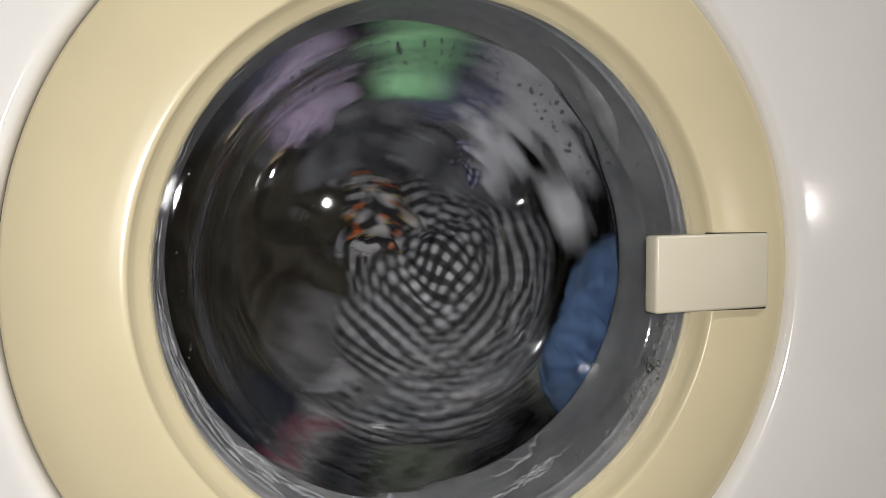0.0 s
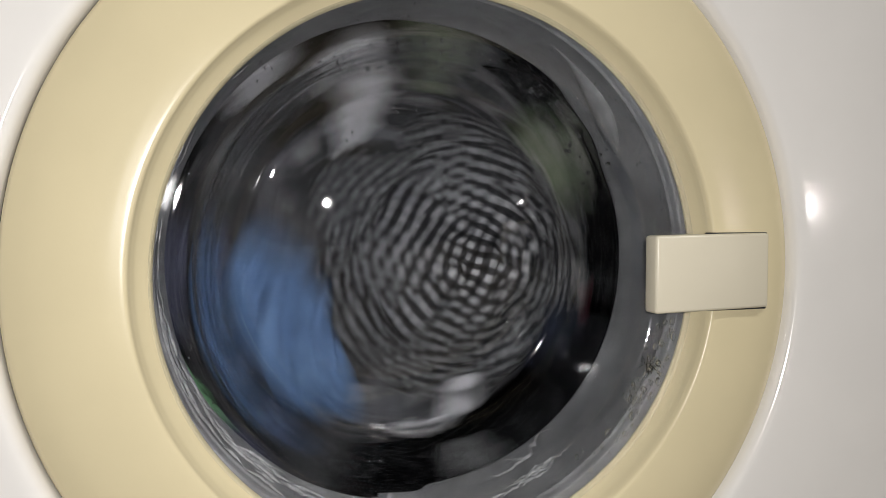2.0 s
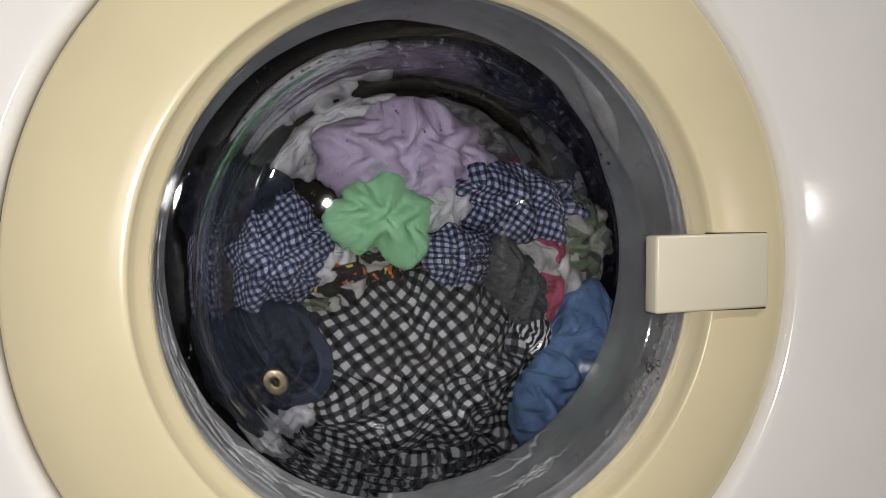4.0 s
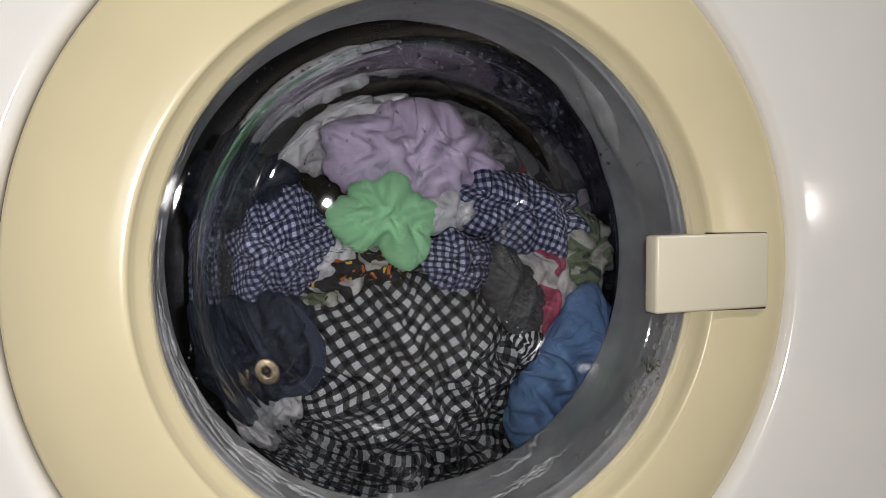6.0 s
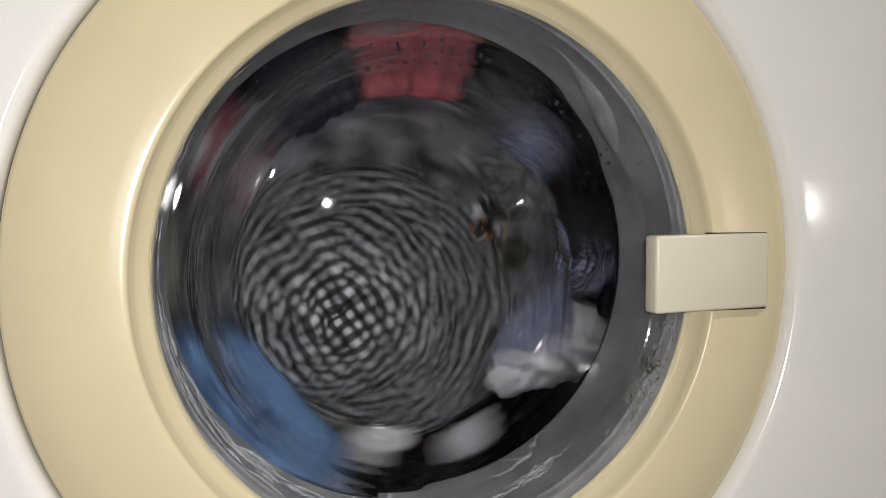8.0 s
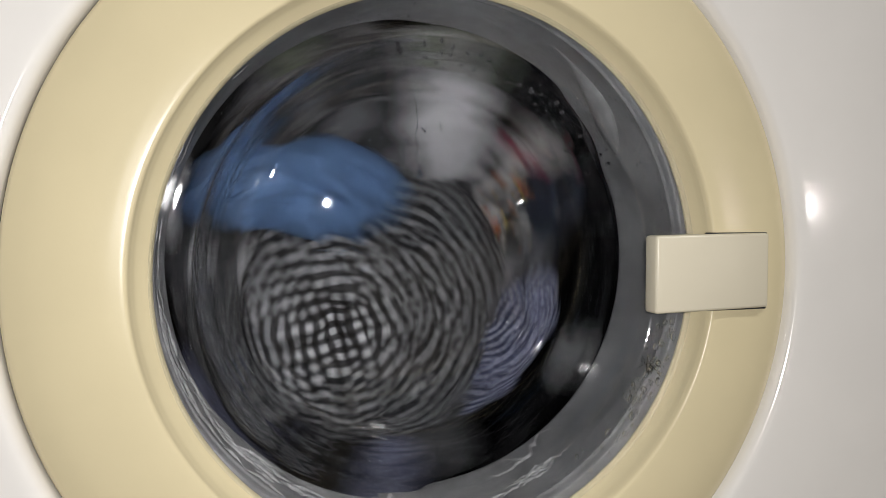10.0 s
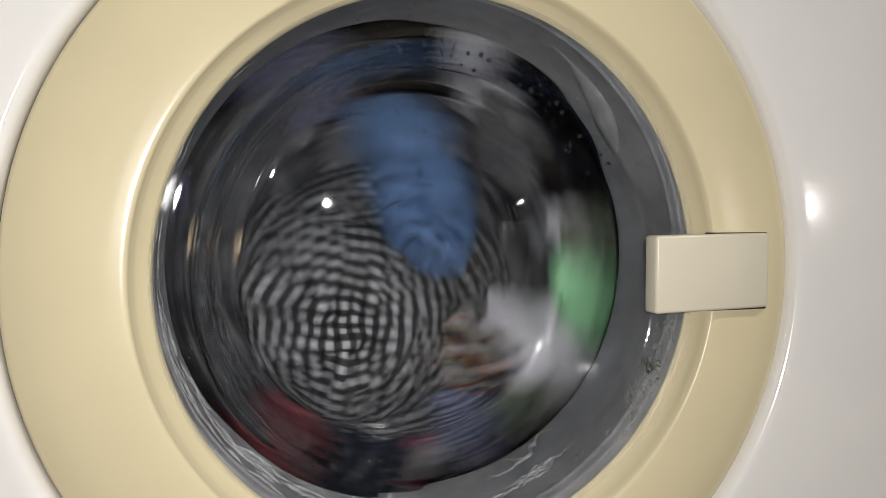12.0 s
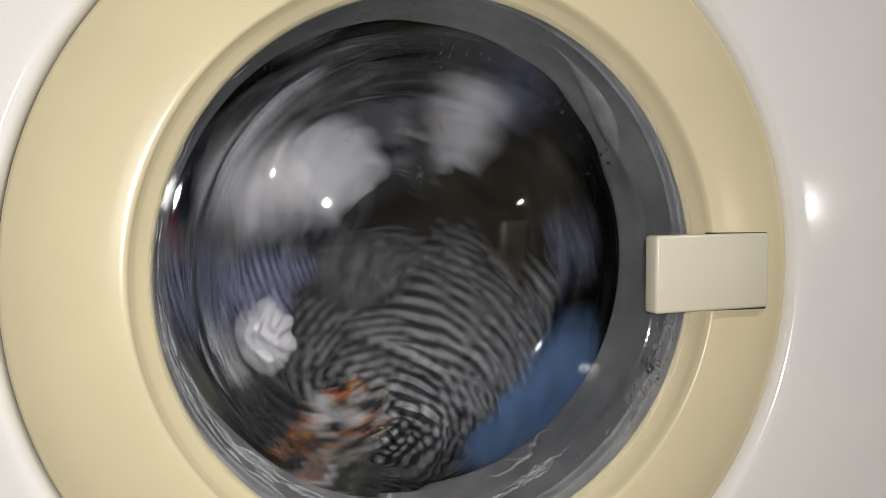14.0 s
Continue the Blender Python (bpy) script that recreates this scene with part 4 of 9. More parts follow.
    walk(lavender_top, turning([(0, -0.064, 0.2, 0.151, -84), (0.1, -0.099, 0.21, 0.096, -42), (0.2, -0.104, 0.22, 0.039, 0), (0.3, -0.085, 0.23, -0.002, 41), (0.4, -0.054, 0.24, -0.024, 82), (0.5, -0.022, 0.25, -0.024, 124), (0.6, 0.023, 0.26, -0.045, 166), (0.7, 0.069, 0.27, 0.008, -153), (0.8, 0.021, 0.28, 0.086, -112), (0.9, -0.09, 0.29, 0.059, -70), (1, -0.1, 0.3, -0.076, -28), (1.1, -0.01, 0.294, -0.134, 13), (1.2, 0.102, 0.288, -0.1, 55), (1.3, 0.152, 0.282, 0.011, 96), (1.4, 0.095, 0.276, 0.13, 138), (1.5, -0.037, 0.27, 0.166, 179), (1.6, -0.158, 0.272, 0.006, -140), (1.7, -0.041, 0.274, -0.141, -98), (1.8, 0.117, 0.276, -0.068, -56), (1.9, 0.088, 0.278, 0.088, -15), (2, -0.056, 0.28, 0.098, 26), (2.1, -0.109, 0.274, 0.038, 68), (2.2, -0.11, 0.268, -0.044, 110), (2.3, -0.058, 0.262, -0.106, 151), (2.4, 0.024, 0.256, -0.121, -168), (2.5, 0.1, 0.25, -0.077, -126), (2.6, 0.112, 0.217, -0.001, -86), (2.7, 0.078, 0.185, 0.059, -46), (2.8, 0.024, 0.169, 0.082, -9), (2.9, -0.01, 0.162, 0.079, 14), (3, -0.019, 0.162, 0.077, 21), (3.1, -0.017, 0.162, 0.077, 21), (3.2, -0.016, 0.162, 0.077, 22), (3.3, -0.013, 0.162, 0.077, 20), (3.4, -0.01, 0.162, 0.078, 19), (3.5, -0.006, 0.162, 0.078, 18), (3.7, 0.007, 0.162, 0.079, 10), (3.9, 0.018, 0.162, 0.079, 2), (4.1, 0.022, 0.162, 0.079, -1), (4.3, 0.026, 0.162, 0.078, -4), (5.3, 0.026, 0.162, 0.078, -4), (6.5, 0.026, 0.162, 0.078, -4), (7.3, 0.026, 0.162, 0.078, -4), (7.4, 0.026, 0.162, 0.078, -4), (7.5, 0.032, 0.162, 0.077, -8), (7.6, 0.054, 0.162, 0.065, -28), (7.7, 0.081, 0.197, -0.025, -62), (7.8, -0.008, 0.231, -0.077, -102), (7.9, -0.077, 0.266, -0.001, -144), (8, -0.014, 0.3, 0.075, 175), (8.1, 0.067, 0.3, 0.051, 134), (8.2, 0.082, 0.3, -0.042, 92), (8.3, -0.002, 0.3, -0.1, 50), (8.4, -0.098, 0.3, -0.047, 9), (8.5, -0.091, 0.3, 0.072, -33), (8.6, 0.025, 0.3, 0.122, -74), (8.7, 0.127, 0.3, 0.035, -115), (8.8, 0.092, 0.3, -0.106, -157), (8.9, -0.008, 0.274, -0.128, 161), (9, -0.085, 0.248, -0.079, 120), (9.1, -0.104, 0.222, 0.0, 79), (9.2, -0.066, 0.196, 0.065, 37), (9.3, -0.001, 0.17, 0.08, -5), (9.4, 0.058, 0.196, 0.063, -46), (9.5, 0.092, 0.222, 0.004, -88), (9.6, 0.074, 0.248, -0.064, -129), (9.7, 0.01, 0.274, -0.104, -170), (9.8, -0.069, 0.3, -0.085, 148), (9.9, -0.105, 0.3, -0.028, 106), (10, -0.1, 0.3, 0.037, 65), (10.1, -0.06, 0.3, 0.087, 24), (10.2, 0.003, 0.3, 0.104, -18), (10.3, 0.062, 0.3, 0.081, -60), (10.4, 0.096, 0.3, 0.03, -101), (10.5, 0.094, 0.3, -0.03, -142), (10.6, 0.008, 0.294, -0.107, 176), (10.7, -0.102, 0.288, -0.054, 135), (10.8, -0.095, 0.282, 0.08, 93), (10.9, 0.041, 0.276, 0.126, 51), (11, 0.14, 0.27, 0.013, 10), (11.1, 0.099, 0.273, -0.092, -32), (11.2, -0.001, 0.276, -0.13, -73), (11.3, -0.094, 0.279, -0.082, -115), (11.4, -0.118, 0.282, 0.013, -156), (11.5, -0.065, 0.285, 0.093, 162), (11.6, 0.023, 0.288, 0.106, 121), (11.7, 0.089, 0.291, 0.052, 80), (11.8, 0.092, 0.294, -0.03, 38), (11.9, 0.037, 0.297, -0.084, -4), (12, -0.035, 0.3, -0.079, -45), (12.1, -0.089, 0.3, -0.015, -86), (12.2, -0.063, 0.3, 0.069, -128), (12.3, 0.024, 0.3, 0.094, -170), (12.4, 0.095, 0.3, 0.033, 149), (12.5, 0.083, 0.3, -0.062, 108), (12.6, -0.007, 0.3, -0.107, 66), (12.7, -0.097, 0.3, -0.054, 24), (12.8, -0.102, 0.3, 0.053, -17), (12.9, -0.013, 0.3, 0.117, -58), (13, 0.094, 0.3, 0.077, -100), (13.1, 0.114, 0.3, -0.037, -142), (13.2, 0.031, 0.3, -0.114, 177), (13.3, -0.079, 0.3, -0.086, 135), (13.4, -0.114, 0.3, 0.018, 94), (13.5, -0.045, 0.3, 0.104, 52), (13.6, 0.061, 0.3, 0.094, 11), (13.7, 0.11, 0.3, 0.001, -30), (13.8, 0.059, 0.3, -0.092, -72), (13.9, -0.045, 0.3, -0.097, -114), (14, -0.104, 0.3, -0.016, -155)]))
    walk(green_briefs, turning([(0, 0.024, 0.16, 0.163, -92), (0.1, -0.086, 0.188, 0.128, -50), (0.2, -0.139, 0.216, 0.035, -8), (0.3, -0.118, 0.244, -0.06, 33), (0.4, -0.045, 0.272, -0.113, 74), (0.5, 0.039, 0.3, -0.104, 116), (0.6, 0.106, 0.278, -0.045, 158), (0.7, 0.11, 0.256, 0.046, -161), (0.8, 0.046, 0.234, 0.115, -120), (0.9, -0.054, 0.212, 0.116, -78), (1, -0.125, 0.19, 0.042, -36), (1.1, -0.123, 0.212, -0.073, 5), (1.2, -0.025, 0.234, -0.151, 47), (1.3, 0.105, 0.256, -0.126, 88), (1.4, 0.174, 0.278, 0.0, 130), (1.5, 0.12, 0.3, 0.14, 171), (1.6, 0.024, 0.284, 0.182, -148), (1.7, -0.082, 0.269, 0.164, -106), (1.8, -0.158, 0.254, 0.089, -64), (1.9, -0.18, 0.238, -0.012, -23), (2, -0.144, 0.222, -0.107, 18), (2.1, -0.059, 0.207, -0.169, 60), (2.2, 0.046, 0.191, -0.172, 102), (2.3, 0.131, 0.176, -0.118, 143), (2.4, 0.173, 0.161, -0.027, -176), (2.5, 0.158, 0.145, 0.074, -134), (2.6, 0.073, 0.143, 0.107, -94), (2.7, 0.006, 0.14, 0.084, -54), (2.8, -0.013, 0.136, 0.045, -17), (2.9, -0.017, 0.134, 0.027, 6), (3, -0.02, 0.134, 0.025, 13), (3.1, -0.021, 0.134, 0.025, 13), (3.2, -0.021, 0.134, 0.024, 14), (3.3, -0.02, 0.134, 0.025, 12), (3.4, -0.02, 0.134, 0.025, 11), (3.5, -0.019, 0.134, 0.026, 10), (3.7, -0.015, 0.134, 0.028, 2), (3.9, -0.011, 0.134, 0.03, -6), (4.1, -0.01, 0.134, 0.031, -9), (4.3, -0.008, 0.134, 0.031, -12), (5.3, -0.008, 0.134, 0.031, -12), (6.5, -0.008, 0.134, 0.031, -12), (7.3, -0.008, 0.134, 0.031, -12), (7.4, -0.008, 0.134, 0.031, -12), (7.5, -0.006, 0.134, 0.031, -16), (7.6, 0.005, 0.134, 0.032, -36), (7.7, 0.035, 0.176, 0.058, -70), (7.8, 0.09, 0.217, 0.052, -110), (7.9, 0.14, 0.259, -0.001, -152), (8, 0.152, 0.3, -0.087, 167), (8.1, 0.103, 0.3, -0.136, 126), (8.2, 0.038, 0.3, -0.162, 84), (8.3, -0.03, 0.3, -0.159, 42), (8.4, -0.087, 0.3, -0.132, 1), (8.5, -0.129, 0.3, -0.083, -41), (8.6, -0.147, 0.3, -0.025, -82), (8.7, -0.141, 0.3, 0.033, -123), (8.8, -0.112, 0.3, 0.084, -165), (8.9, -0.019, 0.274, 0.127, 153), (9, 0.066, 0.248, 0.095, 112), (9.1, 0.102, 0.222, 0.021, 71), (9.2, 0.078, 0.196, -0.05, 29), (9.3, 0.018, 0.17, -0.078, -13), (9.4, -0.044, 0.196, -0.074, -54), (9.5, -0.089, 0.222, -0.024, -96), (9.6, -0.086, 0.248, 0.047, -137), (9.7, -0.031, 0.274, 0.099, -178), (9.8, 0.05, 0.3, 0.098, 140), (9.9, 0.109, 0.3, 0.038, 98), (10, 0.11, 0.3, -0.048, 57), (10.1, 0.05, 0.3, -0.114, 16), (10.2, -0.045, 0.3, -0.122, -26), (10.3, -0.121, 0.3, -0.059, -68), (10.4, -0.134, 0.3, 0.04, -109), (10.5, -0.074, 0.3, 0.124, -150), (10.6, -0.053, 0.272, 0.14, 168), (10.7, -0.031, 0.244, 0.152, 127), (10.8, -0.005, 0.216, 0.161, 85), (10.9, 0.024, 0.188, 0.164, 43), (11, 0.051, 0.16, 0.164, 2), (11.1, 0.151, 0.159, 0.08, -40), (11.2, 0.163, 0.158, -0.047, -81), (11.3, 0.083, 0.157, -0.148, -123), (11.4, -0.042, 0.156, -0.163, -164), (11.5, -0.144, 0.155, -0.086, 154), (11.6, -0.163, 0.154, 0.038, 113), (11.7, -0.091, 0.153, 0.139, 72), (11.8, 0.033, 0.152, 0.162, 30), (11.9, 0.137, 0.151, 0.091, -12), (12, 0.161, 0.15, -0.029, -53), (12.1, 0.095, 0.175, -0.136, -94), (12.2, -0.032, 0.2, -0.164, -136), (12.3, -0.142, 0.225, -0.092, -178), (12.4, -0.167, 0.25, 0.036, 141), (12.5, -0.094, 0.275, 0.145, 100), (12.6, 0.039, 0.3, 0.17, 58), (12.7, 0.131, 0.3, 0.098, 16), (12.8, 0.153, 0.3, -0.006, -25), (12.9, 0.107, 0.3, -0.093, -66), (13, 0.02, 0.3, -0.13, -108), (13.1, -0.062, 0.3, -0.103, -150), (13.2, -0.103, 0.3, -0.037, 169), (13.3, -0.093, 0.3, 0.034, 127), (13.4, -0.045, 0.3, 0.075, 86), (13.5, 0.012, 0.3, 0.076, 44), (13.6, 0.053, 0.3, 0.065, 3), (13.7, 0.084, 0.3, 0.033, -38), (13.8, 0.096, 0.3, -0.016, -80), (13.9, 0.08, 0.3, -0.067, -122), (14, 0.039, 0.3, -0.104, -163)]))
    walk(navy_checked_shirt, turning([(0, 0.04, 0.2, 0.15, -40), (0.1, -0.07, 0.2, 0.138, 2), (0.2, -0.145, 0.2, 0.056, 44), (0.3, -0.146, 0.2, -0.053, 85), (0.4, -0.075, 0.2, -0.136, 126), (0.5, 0.035, 0.2, -0.151, 168), (0.6, 0.127, 0.2, -0.089, -150), (0.7, 0.154, 0.2, 0.016, -109), (0.8, 0.106, 0.2, 0.113, -68), (0.9, 0.003, 0.2, 0.155, -26), (1, -0.102, 0.2, 0.117, 16), (1.1, -0.153, 0.2, 0.022, 57), (1.2, -0.129, 0.2, -0.087, 99), (1.3, -0.04, 0.2, -0.15, 140), (1.4, 0.07, 0.2, -0.138, -178), (1.5, 0.144, 0.2, -0.058, -137), (1.6, 0.147, 0.2, 0.05, -96), (1.7, 0.075, 0.2, 0.136, -54), (1.8, -0.035, 0.2, 0.151, -12), (1.9, -0.125, 0.2, 0.091, 29), (2, -0.154, 0.2, -0.014, 70), (2.1, -0.106, 0.2, -0.113, 112), (2.2, -0.003, 0.2, -0.155, 154), (2.3, 0.1, 0.2, -0.111, -165), (2.4, 0.136, 0.201, -0.006, -124), (2.5, 0.085, 0.201, 0.085, -82), (2.6, 0.001, 0.202, 0.107, -42), (2.7, -0.067, 0.202, 0.076, -2), (2.8, -0.088, 0.163, 0.018, 35), (2.9, -0.083, 0.147, -0.017, 58), (3, -0.08, 0.147, -0.027, 65), (3.1, -0.08, 0.147, -0.027, 65), (3.2, -0.08, 0.147, -0.028, 66), (3.3, -0.08, 0.147, -0.026, 64), (3.4, -0.081, 0.147, -0.024, 63), (3.5, -0.081, 0.147, -0.023, 62), (3.7, -0.084, 0.147, -0.011, 54), (3.9, -0.084, 0.147, 0.001, 46), (4.1, -0.084, 0.147, 0.005, 43), (4.3, -0.084, 0.147, 0.009, 40), (5.3, -0.084, 0.147, 0.009, 40), (6.5, -0.084, 0.147, 0.009, 40), (7.3, -0.084, 0.147, 0.009, 40), (7.4, -0.084, 0.147, 0.009, 40), (7.5, -0.083, 0.147, 0.015, 36), (7.6, -0.073, 0.147, 0.043, 16), (7.7, -0.037, 0.153, 0.084, -18), (7.8, 0.039, 0.166, 0.102, -58), (7.9, 0.121, 0.181, 0.048, -100), (8, 0.135, 0.194, -0.06, -141), (8.1, 0.061, 0.2, -0.143, 178), (8.2, -0.05, 0.2, -0.147, 136), (8.3, -0.136, 0.2, -0.075, 94), (8.4, -0.152, 0.2, 0.032, 53), (8.5, -0.091, 0.2, 0.125, 11), (8.6, 0.014, 0.2, 0.154, -30), (8.7, 0.111, 0.2, 0.108, -71), (8.8, 0.155, 0.2, 0.005, -113), (8.9, 0.119, 0.2, -0.1, -155), (9, 0.024, 0.2, -0.153, 164), (9.1, -0.082, 0.2, -0.131, 123), (9.2, -0.149, 0.2, -0.043, 81), (9.3, -0.139, 0.2, 0.068, 39), (9.4, -0.061, 0.2, 0.143, -2), (9.5, 0.05, 0.2, 0.147, -44), (9.6, 0.134, 0.2, 0.078, -85), (9.7, 0.152, 0.2, -0.03, -126), (9.8, 0.093, 0.2, -0.124, -168), (9.9, -0.014, 0.2, -0.154, 150), (10, -0.111, 0.2, -0.108, 109), (10.1, -0.155, 0.2, -0.008, 68), (10.2, -0.12, 0.2, 0.098, 26), (10.3, -0.024, 0.2, 0.153, -16), (10.4, 0.082, 0.2, 0.131, -57), (10.5, 0.148, 0.2, 0.045, -98), (10.6, 0.14, 0.2, -0.066, -140), (10.7, 0.063, 0.2, -0.142, 179), (10.8, -0.048, 0.2, -0.147, 137), (10.9, -0.134, 0.2, -0.078, 95), (11, -0.152, 0.2, 0.03, 54), (11.1, -0.093, 0.2, 0.124, 12), (11.2, 0.011, 0.2, 0.155, -29), (11.3, 0.111, 0.2, 0.108, -71), (11.4, 0.155, 0.2, 0.008, -112), (11.5, 0.12, 0.2, -0.098, -154), (11.6, 0.027, 0.2, -0.153, 165), (11.7, -0.08, 0.2, -0.133, 124), (11.8, -0.148, 0.2, -0.045, 82), (11.9, -0.14, 0.2, 0.066, 40), (12, -0.063, 0.2, 0.142, -1), (12.1, 0.045, 0.2, 0.148, -42), (12.2, 0.133, 0.2, 0.08, -84), (12.3, 0.152, 0.2, -0.03, -126), (12.4, 0.095, 0.2, -0.122, -167), (12.5, -0.008, 0.2, -0.155, 152), (12.6, -0.11, 0.2, -0.11, 110), (12.7, -0.155, 0.2, -0.008, 68), (12.8, -0.122, 0.2, 0.095, 27), (12.9, -0.03, 0.2, 0.152, -14), (13, 0.08, 0.2, 0.133, -56), (13.1, 0.148, 0.2, 0.045, -98), (13.2, 0.142, 0.2, -0.063, -139), (13.3, 0.063, 0.2, -0.142, 179), (13.4, -0.045, 0.2, -0.148, 138), (13.5, -0.133, 0.2, -0.08, 96), (13.6, -0.153, 0.2, 0.027, 55), (13.7, -0.098, 0.2, 0.12, 14), (13.8, 0.008, 0.2, 0.155, -28), (13.9, 0.11, 0.2, 0.11, -70), (14, 0.155, 0.2, 0.011, -111)]))
    walk(navy_checked_shirt_b, turning([(0, 0.085, 0.22, 0.12, -94), (0.1, 0.043, 0.22, 0.132, -52), (0.2, 0.002, 0.22, 0.131, -10), (0.3, -0.033, 0.22, 0.118, 31), (0.4, -0.06, 0.22, 0.097, 72), (0.5, -0.08, 0.22, 0.07, 114), (0.6, -0.106, 0.216, -0.035, 156), (0.7, -0.026, 0.212, -0.114, -163), (0.8, 0.088, 0.208, -0.086, -122), (0.9, 0.124, 0.204, 0.034, -80), (1, 0.035, 0.2, 0.13, -38), (1.1, -0.011, 0.208, 0.123, 3), (1.2, -0.05, 0.216, 0.1, 45), (1.3, -0.074, 0.224, 0.069, 86), (1.4, -0.084, 0.232, 0.033, 128), (1.5, -0.079, 0.24, 0.002, 169), (1.6, -0.04, 0.242, -0.073, -150), (1.7, 0.05, 0.244, -0.072, -108), (1.8, 0.09, 0.246, 0.014, -66), (1.9, 0.031, 0.248, 0.09, -25), (2, -0.069, 0.25, 0.072, 16), (2.1, -0.098, 0.24, -0.031, 58), (2.2, -0.016, 0.23, -0.104, 100), (2.3, 0.088, 0.22, -0.063, 141), (2.4, 0.099, 0.21, 0.051, -178), (2.5, -0.002, 0.2, 0.115, -136), (2.6, -0.093, 0.188, -0.065, -96), (2.7, 0.104, 0.175, -0.04, -56), (2.8, 0.101, 0.157, 0.029, -19), (2.9, 0.079, 0.15, 0.064, 4), (3, 0.071, 0.15, 0.073, 11), (3.1, 0.071, 0.15, 0.073, 11), (3.2, 0.07, 0.15, 0.074, 12), (3.3, 0.072, 0.15, 0.072, 10), (3.4, 0.073, 0.15, 0.071, 9), (3.5, 0.075, 0.15, 0.069, 8), (3.7, 0.083, 0.15, 0.058, 0), (3.9, 0.091, 0.15, 0.046, -8), (4.1, 0.093, 0.15, 0.041, -11), (4.3, 0.095, 0.15, 0.036, -14), (5.3, 0.095, 0.15, 0.036, -14), (6.5, 0.095, 0.15, 0.036, -14), (7.3, 0.095, 0.15, 0.036, -14), (7.4, 0.095, 0.15, 0.036, -14), (7.5, 0.097, 0.15, 0.03, -18), (7.6, 0.102, 0.15, -0.006, -38), (7.7, 0.122, 0.173, 0.006, -72), (7.8, 0.143, 0.195, 0.006, -112), (7.9, 0.163, 0.218, 0.001, -154), (8, 0.184, 0.24, -0.002, 165), (8.1, 0.139, 0.238, -0.098, 124), (8.2, 0.052, 0.235, -0.149, 82), (8.3, -0.041, 0.232, -0.139, 40), (8.4, -0.103, 0.23, -0.082, -1), (8.5, -0.119, 0.228, -0.006, -43), (8.6, -0.09, 0.225, 0.056, -84), (8.7, -0.037, 0.223, 0.085, -125), (8.8, 0.017, 0.22, 0.078, -167), (8.9, 0.072, 0.236, 0.048, 151), (9, 0.091, 0.252, -0.016, 110), (9.1, 0.059, 0.268, -0.078, 69), (9.2, -0.014, 0.284, -0.103, 27), (9.3, -0.087, 0.3, -0.068, -15), (9.4, -0.115, 0.274, 0.011, -56), (9.5, -0.078, 0.248, 0.094, -98), (9.6, 0.008, 0.222, 0.128, -139), (9.7, 0.099, 0.196, 0.091, 180), (9.8, 0.14, 0.17, -0.005, 138), (9.9, 0.127, 0.18, -0.043, 96), (10, 0.105, 0.19, -0.073, 55), (10.1, 0.078, 0.2, -0.094, 14), (10.2, 0.045, 0.21, -0.107, -28), (10.3, 0.011, 0.22, -0.11, -70), (10.4, -0.018, 0.23, -0.103, -111), (10.5, -0.043, 0.24, -0.089, -152), (10.6, -0.106, 0.232, -0.023, 166), (10.7, -0.093, 0.224, 0.074, 125), (10.8, 0.001, 0.216, 0.128, 83), (10.9, 0.109, 0.208, 0.085, 41), (11, 0.144, 0.2, -0.033, 0), (11.1, 0.104, 0.2, -0.092, -42), (11.2, 0.046, 0.2, -0.121, -83), (11.3, -0.016, 0.2, -0.119, -125), (11.4, -0.064, 0.2, -0.09, -166), (11.5, -0.091, 0.2, -0.044, 152), (11.6, -0.094, 0.196, 0.05, 111), (11.7, -0.016, 0.192, 0.11, 70), (11.8, 0.085, 0.188, 0.08, 28), (11.9, 0.119, 0.184, -0.024, -14), (12, 0.053, 0.18, -0.115, -55), (12.1, -0.024, 0.18, -0.123, -96), (12.2, -0.092, 0.18, -0.083, -138), (12.3, -0.123, 0.18, -0.012, -180), (12.4, -0.105, 0.18, 0.061, 139), (12.5, -0.049, 0.18, 0.11, 98), (12.6, 0.046, 0.184, 0.121, 56), (12.7, 0.124, 0.188, 0.057, 14), (12.8, 0.137, 0.192, -0.047, -27), (12.9, 0.07, 0.196, -0.136, -68), (13, -0.049, 0.2, -0.153, -110), (13.1, -0.133, 0.194, -0.079, -152), (13.2, -0.146, 0.188, 0.026, 167), (13.3, -0.087, 0.182, 0.112, 125), (13.4, 0.007, 0.176, 0.136, 84), (13.5, 0.092, 0.17, 0.092, 42), (13.6, 0.128, 0.164, 0.006, 1), (13.7, 0.096, 0.158, -0.081, -40), (13.8, 0.013, 0.152, -0.123, -82), (13.9, -0.074, 0.146, -0.096, -124), (14, -0.117, 0.14, -0.02, -165)]))
